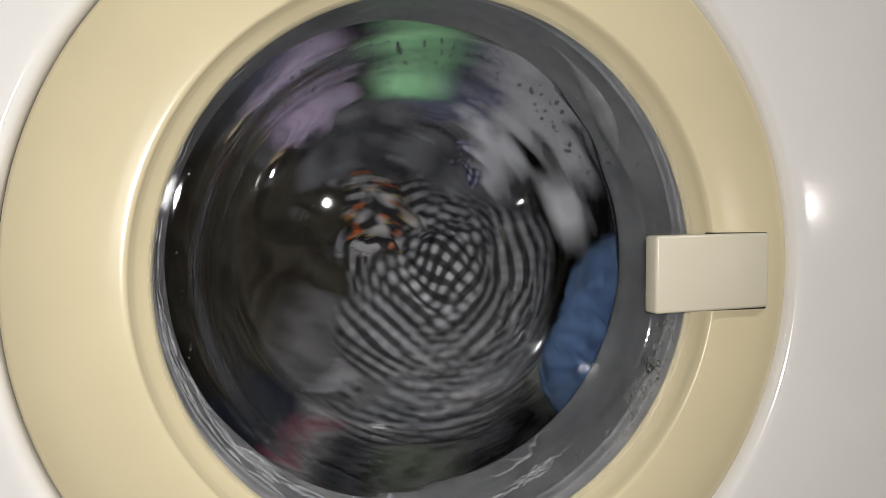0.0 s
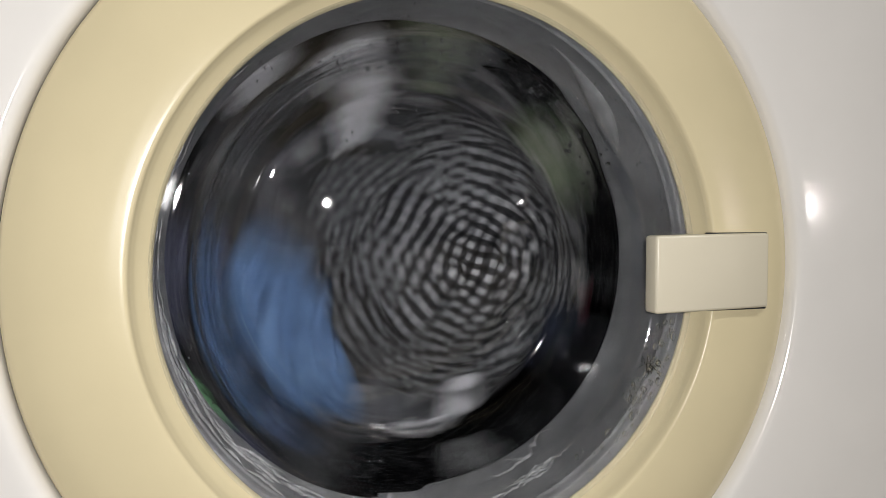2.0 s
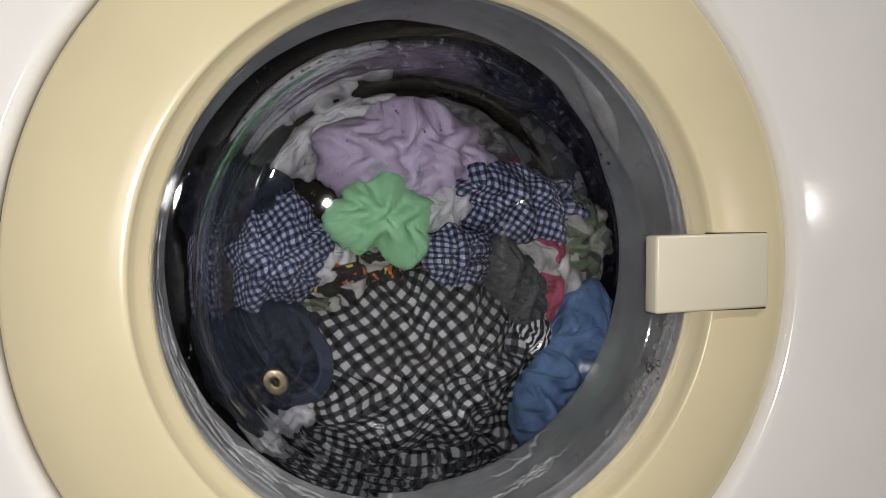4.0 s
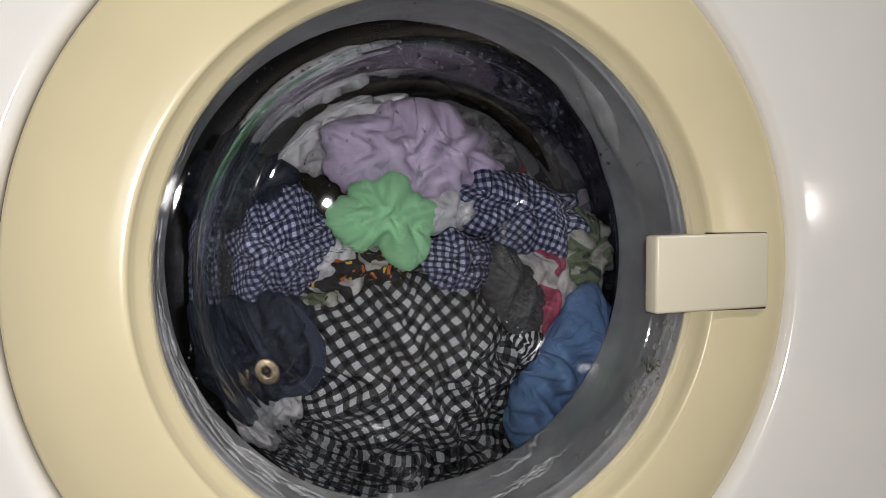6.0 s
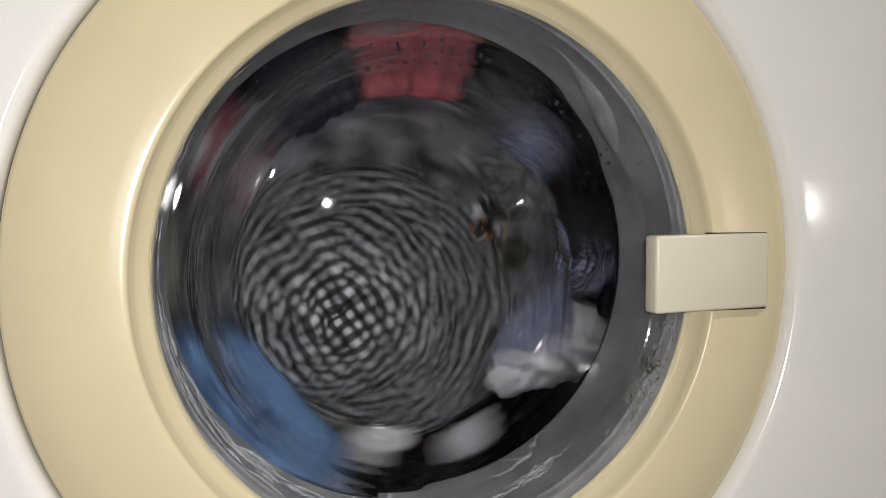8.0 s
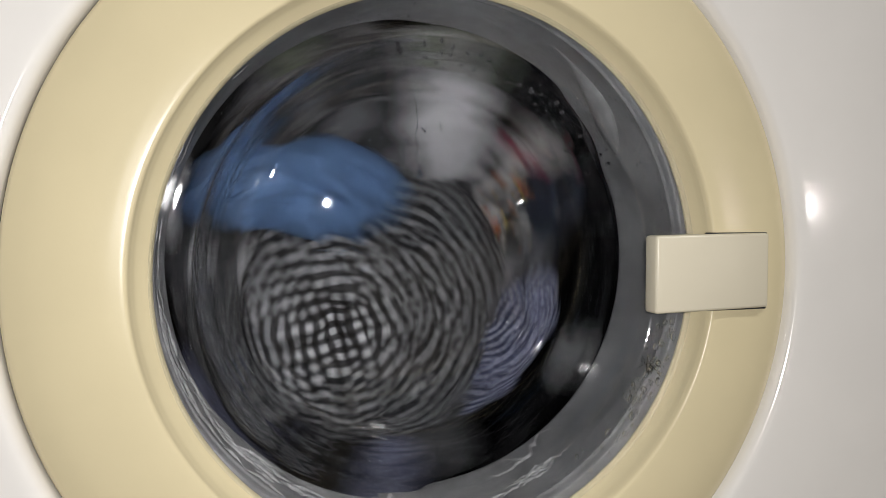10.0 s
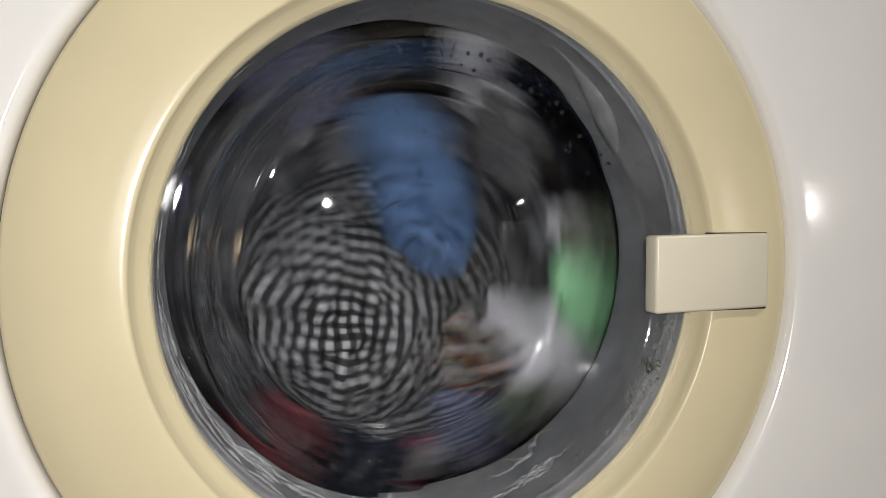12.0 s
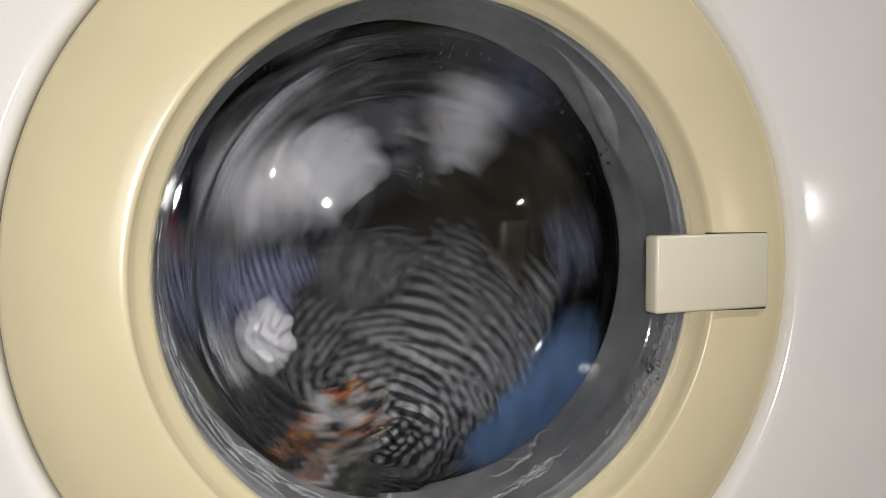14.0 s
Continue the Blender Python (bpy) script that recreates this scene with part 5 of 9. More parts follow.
    walk(navy_checked_cuff, turning([(0, -0.089, 0.17, 0.142, -140), (0.1, -0.161, 0.17, 0.046, -98), (0.2, -0.151, 0.17, -0.074, -56), (0.3, -0.066, 0.17, -0.155, -15), (0.4, 0.052, 0.17, -0.16, 26), (0.5, 0.145, 0.17, -0.084, 68), (0.6, 0.164, 0.17, 0.035, 110), (0.7, 0.101, 0.17, 0.134, 151), (0.8, -0.012, 0.17, 0.168, -168), (0.9, -0.121, 0.17, 0.117, -126), (1, -0.168, 0.17, 0.006, -84), (1.1, -0.131, 0.17, -0.106, -43), (1.2, -0.026, 0.17, -0.166, -1), (1.3, 0.089, 0.17, -0.142, 40), (1.4, 0.161, 0.17, -0.046, 82), (1.5, 0.152, 0.17, 0.071, 123), (1.6, 0.068, 0.17, 0.153, 164), (1.7, -0.052, 0.17, 0.16, -154), (1.8, -0.145, 0.17, 0.084, -112), (1.9, -0.165, 0.17, -0.032, -71), (2, -0.103, 0.17, -0.132, -30), (2.1, 0.012, 0.17, -0.168, 12), (2.2, 0.121, 0.17, -0.117, 54), (2.3, 0.152, 0.172, 0.037, 95), (2.4, -0.008, 0.177, 0.13, 136), (2.5, -0.098, 0.183, -0.004, 178), (2.6, -0.01, 0.188, -0.071, -142), (2.7, 0.045, 0.19, -0.04, -102), (2.8, 0.051, 0.15, -0.004, -65), (2.9, 0.045, 0.134, 0.015, -42), (3, 0.043, 0.134, 0.02, -35), (3.1, 0.043, 0.134, 0.02, -35), (3.2, 0.043, 0.134, 0.02, -34), (3.3, 0.043, 0.134, 0.019, -36), (3.4, 0.043, 0.134, 0.019, -37), (3.5, 0.044, 0.134, 0.018, -38), (3.7, 0.046, 0.134, 0.011, -46), (3.9, 0.047, 0.134, 0.005, -54), (4.1, 0.047, 0.134, 0.003, -57), (4.3, 0.047, 0.134, 0.0, -60), (5.3, 0.047, 0.134, 0.0, -60), (6.5, 0.047, 0.134, 0.0, -60), (7.3, 0.047, 0.134, 0.0, -60), (7.4, 0.047, 0.134, 0.0, -60), (7.5, 0.047, 0.134, -0.003, -64), (7.6, 0.043, 0.134, -0.019, -84), (7.7, 0.016, 0.138, -0.057, -118), (7.8, -0.08, 0.147, -0.04, -158), (7.9, -0.058, 0.157, 0.111, 160), (8, 0.123, 0.166, 0.095, 119), (8.1, 0.158, 0.17, -0.057, 78), (8.2, 0.079, 0.17, -0.148, 36), (8.3, -0.041, 0.17, -0.163, -6), (8.4, -0.138, 0.17, -0.096, -47), (8.5, -0.167, 0.17, 0.02, -89), (8.6, -0.112, 0.17, 0.125, -130), (8.7, -0.003, 0.17, 0.168, -171), (8.8, 0.11, 0.17, 0.127, 147), (8.9, 0.167, 0.17, 0.02, 105), (9, 0.139, 0.17, -0.094, 64), (9.1, 0.043, 0.17, -0.162, 23), (9.2, -0.076, 0.17, -0.15, -19), (9.3, -0.157, 0.17, -0.06, -61), (9.4, -0.158, 0.17, 0.057, -102), (9.5, -0.079, 0.17, 0.148, -144), (9.6, 0.038, 0.17, 0.164, 175), (9.7, 0.136, 0.17, 0.099, 134), (9.8, 0.167, 0.17, -0.018, 92), (9.9, 0.112, 0.17, -0.125, 50), (10, 0.003, 0.17, -0.168, 9), (10.1, -0.108, 0.17, -0.129, -32), (10.2, -0.166, 0.17, -0.023, -74), (10.3, -0.139, 0.17, 0.094, -116), (10.4, -0.043, 0.17, 0.162, -157), (10.5, 0.074, 0.17, 0.151, 162), (10.6, 0.156, 0.17, 0.063, 120), (10.7, 0.159, 0.17, -0.055, 79), (10.8, 0.081, 0.17, -0.147, 37), (10.9, -0.038, 0.17, -0.164, -5), (11, -0.136, 0.17, -0.099, -46), (11.1, -0.167, 0.17, 0.018, -88), (11.2, -0.115, 0.17, 0.123, -129), (11.3, -0.003, 0.17, 0.168, -171), (11.4, 0.108, 0.17, 0.129, 148), (11.5, 0.166, 0.17, 0.023, 106), (11.6, 0.141, 0.17, -0.091, 65), (11.7, 0.046, 0.17, -0.161, 24), (11.8, -0.074, 0.17, -0.151, -18), (11.9, -0.156, 0.17, -0.063, -60), (12, -0.159, 0.17, 0.055, -101), (12.1, -0.084, 0.17, 0.145, -142), (12.2, 0.035, 0.17, 0.164, 176), (12.3, 0.136, 0.17, 0.099, 134), (12.4, 0.167, 0.17, -0.015, 93), (12.5, 0.117, 0.17, -0.121, 52), (12.6, 0.006, 0.17, -0.168, 10), (12.7, -0.108, 0.17, -0.129, -32), (12.8, -0.166, 0.17, -0.026, -73), (12.9, -0.142, 0.17, 0.089, -114), (13, -0.046, 0.17, 0.161, -156), (13.1, 0.074, 0.17, 0.151, 162), (13.2, 0.155, 0.17, 0.066, 121), (13.3, 0.159, 0.17, -0.055, 79), (13.4, 0.084, 0.17, -0.145, 38), (13.5, -0.035, 0.17, -0.164, -4), (13.6, -0.134, 0.17, -0.101, -45), (13.7, -0.168, 0.17, 0.012, -86), (13.8, -0.117, 0.17, 0.121, -128), (13.9, -0.006, 0.17, 0.168, -170), (14, 0.106, 0.17, 0.131, 149)]))
    walk(comic_shirt, turning([(0, 0.003, 0.172, 0.014, -62), (0.1, -0.008, 0.178, 0.022, -20), (0.2, -0.026, 0.183, 0.02, 22), (0.3, -0.042, 0.189, 0.005, 63), (0.4, -0.048, 0.194, -0.021, 104), (0.5, -0.035, 0.2, -0.051, 146), (0.6, -0.002, 0.185, -0.064, -172), (0.7, 0.032, 0.17, -0.059, -131), (0.8, 0.06, 0.155, -0.035, -90), (0.9, 0.072, 0.14, 0.003, -48), (1, 0.062, 0.125, 0.042, -6), (1.1, -0.021, 0.138, 0.082, 35), (1.2, -0.095, 0.151, 0.007, 77), (1.3, -0.043, 0.164, -0.096, 118), (1.4, 0.084, 0.177, -0.079, 160), (1.5, 0.112, 0.19, 0.056, -159), (1.6, -0.004, 0.198, 0.123, -118), (1.7, -0.112, 0.206, 0.046, -76), (1.8, -0.086, 0.214, -0.082, -34), (1.9, 0.037, 0.222, -0.11, 7), (2, 0.113, 0.23, -0.013, 48), (2.1, 0.119, 0.222, 0.003, 90), (2.2, 0.122, 0.214, 0.021, 132), (2.3, 0.123, 0.206, 0.038, 173), (2.4, 0.121, 0.198, 0.055, -146), (2.5, 0.116, 0.19, 0.074, -104), (2.6, 0.042, 0.191, 0.068, -64), (2.7, 0.002, 0.161, 0.021, -24), (2.8, -0.02, 0.164, 0.0, 13), (2.9, -0.014, 0.162, -0.011, 36), (3, -0.013, 0.162, -0.012, 43), (3.1, -0.013, 0.162, -0.012, 43), (3.2, -0.013, 0.162, -0.012, 44), (3.3, -0.013, 0.162, -0.012, 42), (3.4, -0.013, 0.162, -0.012, 41), (3.5, -0.013, 0.162, -0.012, 40), (3.7, -0.015, 0.162, -0.01, 32), (3.9, -0.016, 0.162, -0.007, 24), (4.1, -0.016, 0.162, -0.007, 21), (4.3, -0.017, 0.162, -0.006, 18), (5.3, -0.017, 0.162, -0.006, 18), (6.5, -0.017, 0.162, -0.006, 18), (7.3, -0.017, 0.162, -0.006, 18), (7.4, -0.017, 0.162, -0.006, 18), (7.5, -0.017, 0.162, -0.004, 14), (7.6, -0.017, 0.162, 0.003, -6), (7.7, -0.022, 0.172, 0.02, -40), (7.8, -0.008, 0.181, 0.042, -80), (7.9, 0.027, 0.191, 0.048, -122), (8, 0.063, 0.2, 0.025, -163), (8.1, 0.037, 0.2, 0.031, 156), (8.2, 0.016, 0.2, 0.025, 114), (8.3, 0.047, 0.195, 0.012, 72), (8.4, 0.059, 0.19, -0.03, 31), (8.5, 0.029, 0.185, -0.08, -11), (8.6, -0.038, 0.18, -0.096, -52), (8.7, -0.109, 0.175, -0.055, -93), (8.8, -0.135, 0.17, 0.039, -135), (8.9, -0.063, 0.196, 0.111, -177), (9, 0.028, 0.222, 0.113, 142), (9.1, 0.087, 0.248, 0.056, 101), (9.2, 0.09, 0.274, -0.018, 59), (9.3, 0.045, 0.3, -0.066, 17), (9.4, -0.014, 0.284, -0.085, -24), (9.5, -0.075, 0.268, -0.054, -66), (9.6, -0.097, 0.252, 0.013, -107), (9.7, -0.065, 0.236, 0.081, -148), (9.8, 0.011, 0.22, 0.109, 170), (9.9, 0.069, 0.211, 0.091, 128), (10, 0.109, 0.203, 0.045, 87), (10.1, 0.121, 0.194, -0.016, 46), (10.2, 0.098, 0.186, -0.079, 4), (10.3, 0.044, 0.177, -0.122, -38), (10.4, -0.024, 0.169, -0.132, -79), (10.5, -0.09, 0.16, -0.105, -120), (10.6, -0.131, 0.168, 0.007, -162), (10.7, -0.072, 0.176, 0.1, 157), (10.8, 0.033, 0.184, 0.111, 115), (10.9, 0.101, 0.192, 0.04, 73), (11, 0.088, 0.2, -0.05, 32), (11.1, 0.052, 0.198, -0.087, -10), (11.2, 0.004, 0.196, -0.101, -51), (11.3, -0.046, 0.194, -0.089, -93), (11.4, -0.083, 0.192, -0.056, -134), (11.5, -0.1, 0.19, -0.008, -176), (11.6, -0.071, 0.182, 0.065, 143), (11.7, -0.001, 0.174, 0.092, 102), (11.8, 0.065, 0.166, 0.059, 60), (11.9, 0.084, 0.158, -0.009, 18), (12, 0.048, 0.15, -0.064, -23), (12.1, -0.04, 0.145, -0.061, -64), (12.2, -0.064, 0.14, 0.016, -106), (12.3, -0.006, 0.135, 0.059, -148), (12.4, 0.047, 0.13, 0.022, 171), (12.5, 0.032, 0.125, -0.031, 130), (12.6, 0.023, 0.125, -0.052, 88), (12.7, 0.002, 0.125, -0.07, 46), (12.8, -0.027, 0.125, -0.078, 5), (12.9, -0.062, 0.125, -0.073, -36), (13, -0.095, 0.125, -0.05, -78), (13.1, -0.067, 0.124, 0.039, -120), (13.2, -0.002, 0.123, 0.048, -161), (13.3, 0.014, 0.122, 0.01, 157), (13.4, 0.018, 0.156, 0.011, 116), (13.5, 0.023, 0.19, 0.012, 74), (13.6, 0.045, 0.176, 0.0, 33), (13.7, 0.057, 0.163, -0.029, -8), (13.8, 0.048, 0.149, -0.069, -50), (13.9, 0.012, 0.136, -0.103, -92), (14, -0.043, 0.122, -0.115, -133)]))
    walk(grey_sock, turning([(0, -0.119, 0.18, 0.115, -142), (0.1, -0.165, 0.18, 0.006, -100), (0.2, -0.126, 0.18, -0.106, -58), (0.3, -0.026, 0.18, -0.163, -17), (0.4, 0.087, 0.18, -0.14, 24), (0.5, 0.159, 0.18, -0.045, 66), (0.6, 0.148, 0.18, 0.072, 108), (0.7, 0.064, 0.18, 0.152, 149), (0.8, -0.051, 0.18, 0.157, -170), (0.9, -0.143, 0.18, 0.082, -128), (1, -0.161, 0.18, -0.034, -86), (1.1, -0.099, 0.18, -0.132, -45), (1.2, 0.014, 0.18, -0.164, -3), (1.3, 0.119, 0.18, -0.115, 38), (1.4, 0.165, 0.18, -0.006, 80), (1.5, 0.128, 0.18, 0.104, 121), (1.6, 0.029, 0.18, 0.162, 162), (1.7, -0.087, 0.18, 0.14, -156), (1.8, -0.159, 0.18, 0.045, -114), (1.9, -0.15, 0.18, -0.07, -73), (2, -0.067, 0.18, -0.151, -32), (2.1, 0.051, 0.18, -0.157, 10), (2.2, 0.143, 0.18, -0.083, 52), (2.3, 0.143, 0.181, 0.065, 93), (2.4, -0.019, 0.185, 0.139, 134), (2.5, -0.119, 0.189, 0.004, 176), (2.6, -0.034, 0.193, -0.095, -144), (2.7, 0.052, 0.194, -0.078, -104), (2.8, 0.09, 0.156, -0.032, -67), (2.9, 0.095, 0.14, 0.006, -44), (3, 0.094, 0.14, 0.017, -37), (3.1, 0.094, 0.14, 0.018, -37), (3.2, 0.094, 0.14, 0.018, -36), (3.3, 0.094, 0.14, 0.016, -38), (3.4, 0.094, 0.14, 0.014, -39), (3.5, 0.094, 0.14, 0.013, -40), (3.7, 0.095, 0.14, -0.001, -48), (3.9, 0.094, 0.14, -0.014, -56), (4.1, 0.093, 0.14, -0.019, -59), (4.3, 0.092, 0.14, -0.024, -62), (5.3, 0.092, 0.14, -0.024, -62), (6.5, 0.092, 0.14, -0.024, -62), (7.3, 0.092, 0.14, -0.024, -62), (7.4, 0.092, 0.14, -0.024, -62), (7.5, 0.09, 0.14, -0.03, -66), (7.6, 0.075, 0.14, -0.059, -86), (7.7, 0.008, 0.144, -0.102, -120), (7.8, -0.111, 0.154, -0.045, -160), (7.9, -0.074, 0.166, 0.12, 158), (8, 0.105, 0.176, 0.118, 117), (8.1, 0.164, 0.18, -0.017, 76), (8.2, 0.11, 0.18, -0.123, 34), (8.3, 0.0, 0.18, -0.165, -8), (8.4, -0.108, 0.18, -0.125, -49), (8.5, -0.164, 0.18, -0.02, -91), (8.6, -0.137, 0.18, 0.092, -132), (8.7, -0.043, 0.18, 0.159, -173), (8.8, 0.075, 0.18, 0.147, 145), (8.9, 0.154, 0.18, 0.059, 103), (9, 0.155, 0.18, -0.056, 62), (9.1, 0.08, 0.18, -0.144, 21), (9.2, -0.037, 0.18, -0.161, -21), (9.3, -0.135, 0.18, -0.095, -63), (9.4, -0.164, 0.18, 0.017, -104), (9.5, -0.11, 0.18, 0.123, -146), (9.6, -0.003, 0.18, 0.165, 173), (9.7, 0.106, 0.18, 0.126, 132), (9.8, 0.163, 0.18, 0.023, 90), (9.9, 0.137, 0.18, -0.092, 48), (10, 0.043, 0.18, -0.159, 7), (10.1, -0.072, 0.18, -0.148, -34), (10.2, -0.153, 0.18, -0.062, -76), (10.3, -0.155, 0.18, 0.056, -118), (10.4, -0.08, 0.18, 0.144, -159), (10.5, 0.034, 0.18, 0.161, 160), (10.6, 0.133, 0.18, 0.097, 118), (10.7, 0.164, 0.18, -0.014, 77), (10.8, 0.113, 0.18, -0.121, 35), (10.9, 0.003, 0.18, -0.165, -7), (11, -0.106, 0.18, -0.126, -48), (11.1, -0.163, 0.18, -0.023, -90), (11.2, -0.138, 0.18, 0.09, -131), (11.3, -0.043, 0.18, 0.159, -173), (11.4, 0.072, 0.18, 0.148, 146), (11.5, 0.153, 0.18, 0.062, 104), (11.6, 0.156, 0.18, -0.054, 63), (11.7, 0.083, 0.18, -0.143, 22), (11.8, -0.034, 0.18, -0.161, -20), (11.9, -0.133, 0.18, -0.097, -62), (12, -0.164, 0.18, 0.014, -103), (12.1, -0.115, 0.18, 0.119, -144), (12.2, -0.006, 0.18, 0.165, 174), (12.3, 0.106, 0.18, 0.126, 132), (12.4, 0.163, 0.18, 0.026, 91), (12.5, 0.14, 0.18, -0.087, 50), (12.6, 0.045, 0.18, -0.159, 8), (12.7, -0.072, 0.18, -0.148, -34), (12.8, -0.152, 0.18, -0.064, -75), (12.9, -0.157, 0.18, 0.051, -116), (13, -0.082, 0.18, 0.143, -158), (13.1, 0.034, 0.18, 0.161, 160), (13.2, 0.132, 0.18, 0.099, 119), (13.3, 0.164, 0.18, -0.014, 77), (13.4, 0.115, 0.18, -0.119, 36), (13.5, 0.006, 0.18, -0.165, -6), (13.6, -0.104, 0.18, -0.128, -47), (13.7, -0.162, 0.18, -0.029, -88), (13.8, -0.14, 0.18, 0.087, -130), (13.9, -0.045, 0.18, 0.159, -172), (14, 0.07, 0.18, 0.15, 147)]))
    walk(red_print_shirt, turning([(0, -0.066, 0.2, -0.135, -144), (0.1, 0.041, 0.2, -0.144, -103), (0.2, 0.127, 0.2, -0.079, -62), (0.3, 0.148, 0.2, 0.023, -20), (0.4, 0.096, 0.2, 0.115, 22), (0.5, -0.005, 0.2, 0.15, 63), (0.6, -0.104, 0.2, 0.108, 104), (0.7, -0.149, 0.2, 0.013, 146), (0.8, -0.121, 0.2, -0.088, -172), (0.9, -0.031, 0.2, -0.147, -131), (1, 0.075, 0.2, -0.13, -90), (1.1, 0.142, 0.2, -0.049, -48), (1.2, 0.138, 0.2, 0.059, -6), (1.3, 0.066, 0.2, 0.135, 35), (1.4, -0.041, 0.2, 0.144, 76), (1.5, -0.126, 0.2, 0.082, 118), (1.6, -0.149, 0.2, -0.021, 160), (1.7, -0.096, 0.2, -0.115, -159), (1.8, 0.005, 0.2, -0.15, -118), (1.9, 0.102, 0.2, -0.11, -76), (2, 0.149, 0.2, -0.016, -34), (2.1, 0.121, 0.2, 0.088, 7), (2.2, 0.031, 0.2, 0.147, 48), (2.3, -0.077, 0.201, 0.125, 90), (2.4, -0.135, 0.204, 0.027, 132), (2.5, -0.099, 0.208, -0.079, 173), (2.6, -0.011, 0.211, -0.117, -147), (2.7, 0.069, 0.212, -0.091, -107), (2.8, 0.118, 0.17, -0.033, -70), (2.9, 0.125, 0.152, 0.016, -47), (3, 0.123, 0.152, 0.031, -40), (3.1, 0.122, 0.152, 0.032, -40), (3.2, 0.122, 0.152, 0.032, -40), (3.3, 0.123, 0.152, 0.03, -41), (3.4, 0.123, 0.152, 0.027, -42), (3.5, 0.124, 0.152, 0.025, -43), (3.7, 0.126, 0.152, 0.007, -51), (3.9, 0.126, 0.152, -0.01, -59), (4.1, 0.125, 0.152, -0.017, -62), (4.3, 0.124, 0.152, -0.024, -65), (5.3, 0.124, 0.152, -0.024, -65), (6.5, 0.124, 0.152, -0.024, -65), (7.3, 0.124, 0.152, -0.024, -65), (7.4, 0.124, 0.152, -0.024, -65), (7.5, 0.122, 0.152, -0.032, -69), (7.6, 0.097, 0.152, -0.082, -89), (7.7, 0.031, 0.157, -0.126, -123), (7.8, -0.07, 0.169, -0.116, -163), (7.9, -0.139, 0.183, -0.027, 155), (8, -0.121, 0.195, 0.085, 114), (8.1, -0.031, 0.2, 0.147, 73), (8.2, 0.075, 0.2, 0.13, 31), (8.3, 0.143, 0.2, 0.046, -11), (8.4, 0.138, 0.2, -0.059, -52), (8.5, 0.063, 0.2, -0.136, -94), (8.6, -0.041, 0.2, -0.144, -135), (8.7, -0.126, 0.2, -0.082, -176), (8.8, -0.148, 0.2, 0.023, 142), (8.9, -0.094, 0.2, 0.117, 100), (9, 0.005, 0.2, 0.15, 59), (9.1, 0.102, 0.2, 0.11, 18), (9.2, 0.149, 0.2, 0.013, -24), (9.3, 0.12, 0.2, -0.09, -66), (9.4, 0.031, 0.2, -0.147, -107), (9.5, -0.075, 0.2, -0.13, -149), (9.6, -0.142, 0.2, -0.049, 170), (9.7, -0.139, 0.2, 0.056, 129), (9.8, -0.066, 0.2, 0.135, 87), (9.9, 0.041, 0.2, 0.144, 45), (10, 0.126, 0.2, 0.082, 4), (10.1, 0.149, 0.2, -0.021, -38), (10.2, 0.096, 0.2, -0.115, -79), (10.3, -0.005, 0.2, -0.15, -121), (10.4, -0.102, 0.2, -0.11, -162), (10.5, -0.149, 0.2, -0.016, 156), (10.6, -0.121, 0.2, 0.088, 115), (10.7, -0.034, 0.2, 0.146, 74), (10.8, 0.073, 0.2, 0.131, 32), (10.9, 0.142, 0.2, 0.049, -10), (11, 0.139, 0.2, -0.056, -51), (11.1, 0.066, 0.2, -0.135, -92), (11.2, -0.039, 0.2, -0.145, -134), (11.3, -0.126, 0.2, -0.082, -176), (11.4, -0.149, 0.2, 0.021, 143), (11.5, -0.096, 0.2, 0.115, 102), (11.6, 0.003, 0.2, 0.15, 60), (11.7, 0.1, 0.2, 0.111, 19), (11.8, 0.149, 0.2, 0.016, -23), (11.9, 0.121, 0.2, -0.088, -65), (12, 0.034, 0.2, -0.146, -106), (12.1, -0.07, 0.2, -0.132, -148), (12.2, -0.141, 0.2, -0.051, 171), (12.3, -0.139, 0.2, 0.056, 129), (12.4, -0.068, 0.2, 0.134, 88), (12.5, 0.036, 0.2, 0.146, 46), (12.6, 0.124, 0.2, 0.084, 5), (12.7, 0.149, 0.2, -0.021, -36), (12.8, 0.098, 0.2, -0.113, -78), (12.9, -0.0, 0.2, -0.15, -120), (13, -0.1, 0.2, -0.111, -161), (13.1, -0.149, 0.2, -0.016, 158), (13.2, -0.123, 0.2, 0.086, 116), (13.3, -0.034, 0.2, 0.146, 74), (13.4, 0.07, 0.2, 0.132, 33), (13.5, 0.141, 0.2, 0.051, -8), (13.6, 0.14, 0.2, -0.054, -50), (13.7, 0.07, 0.2, -0.132, -92), (13.8, -0.036, 0.2, -0.146, -133), (13.9, -0.124, 0.2, -0.084, -174), (14, -0.149, 0.2, 0.018, 144)]))
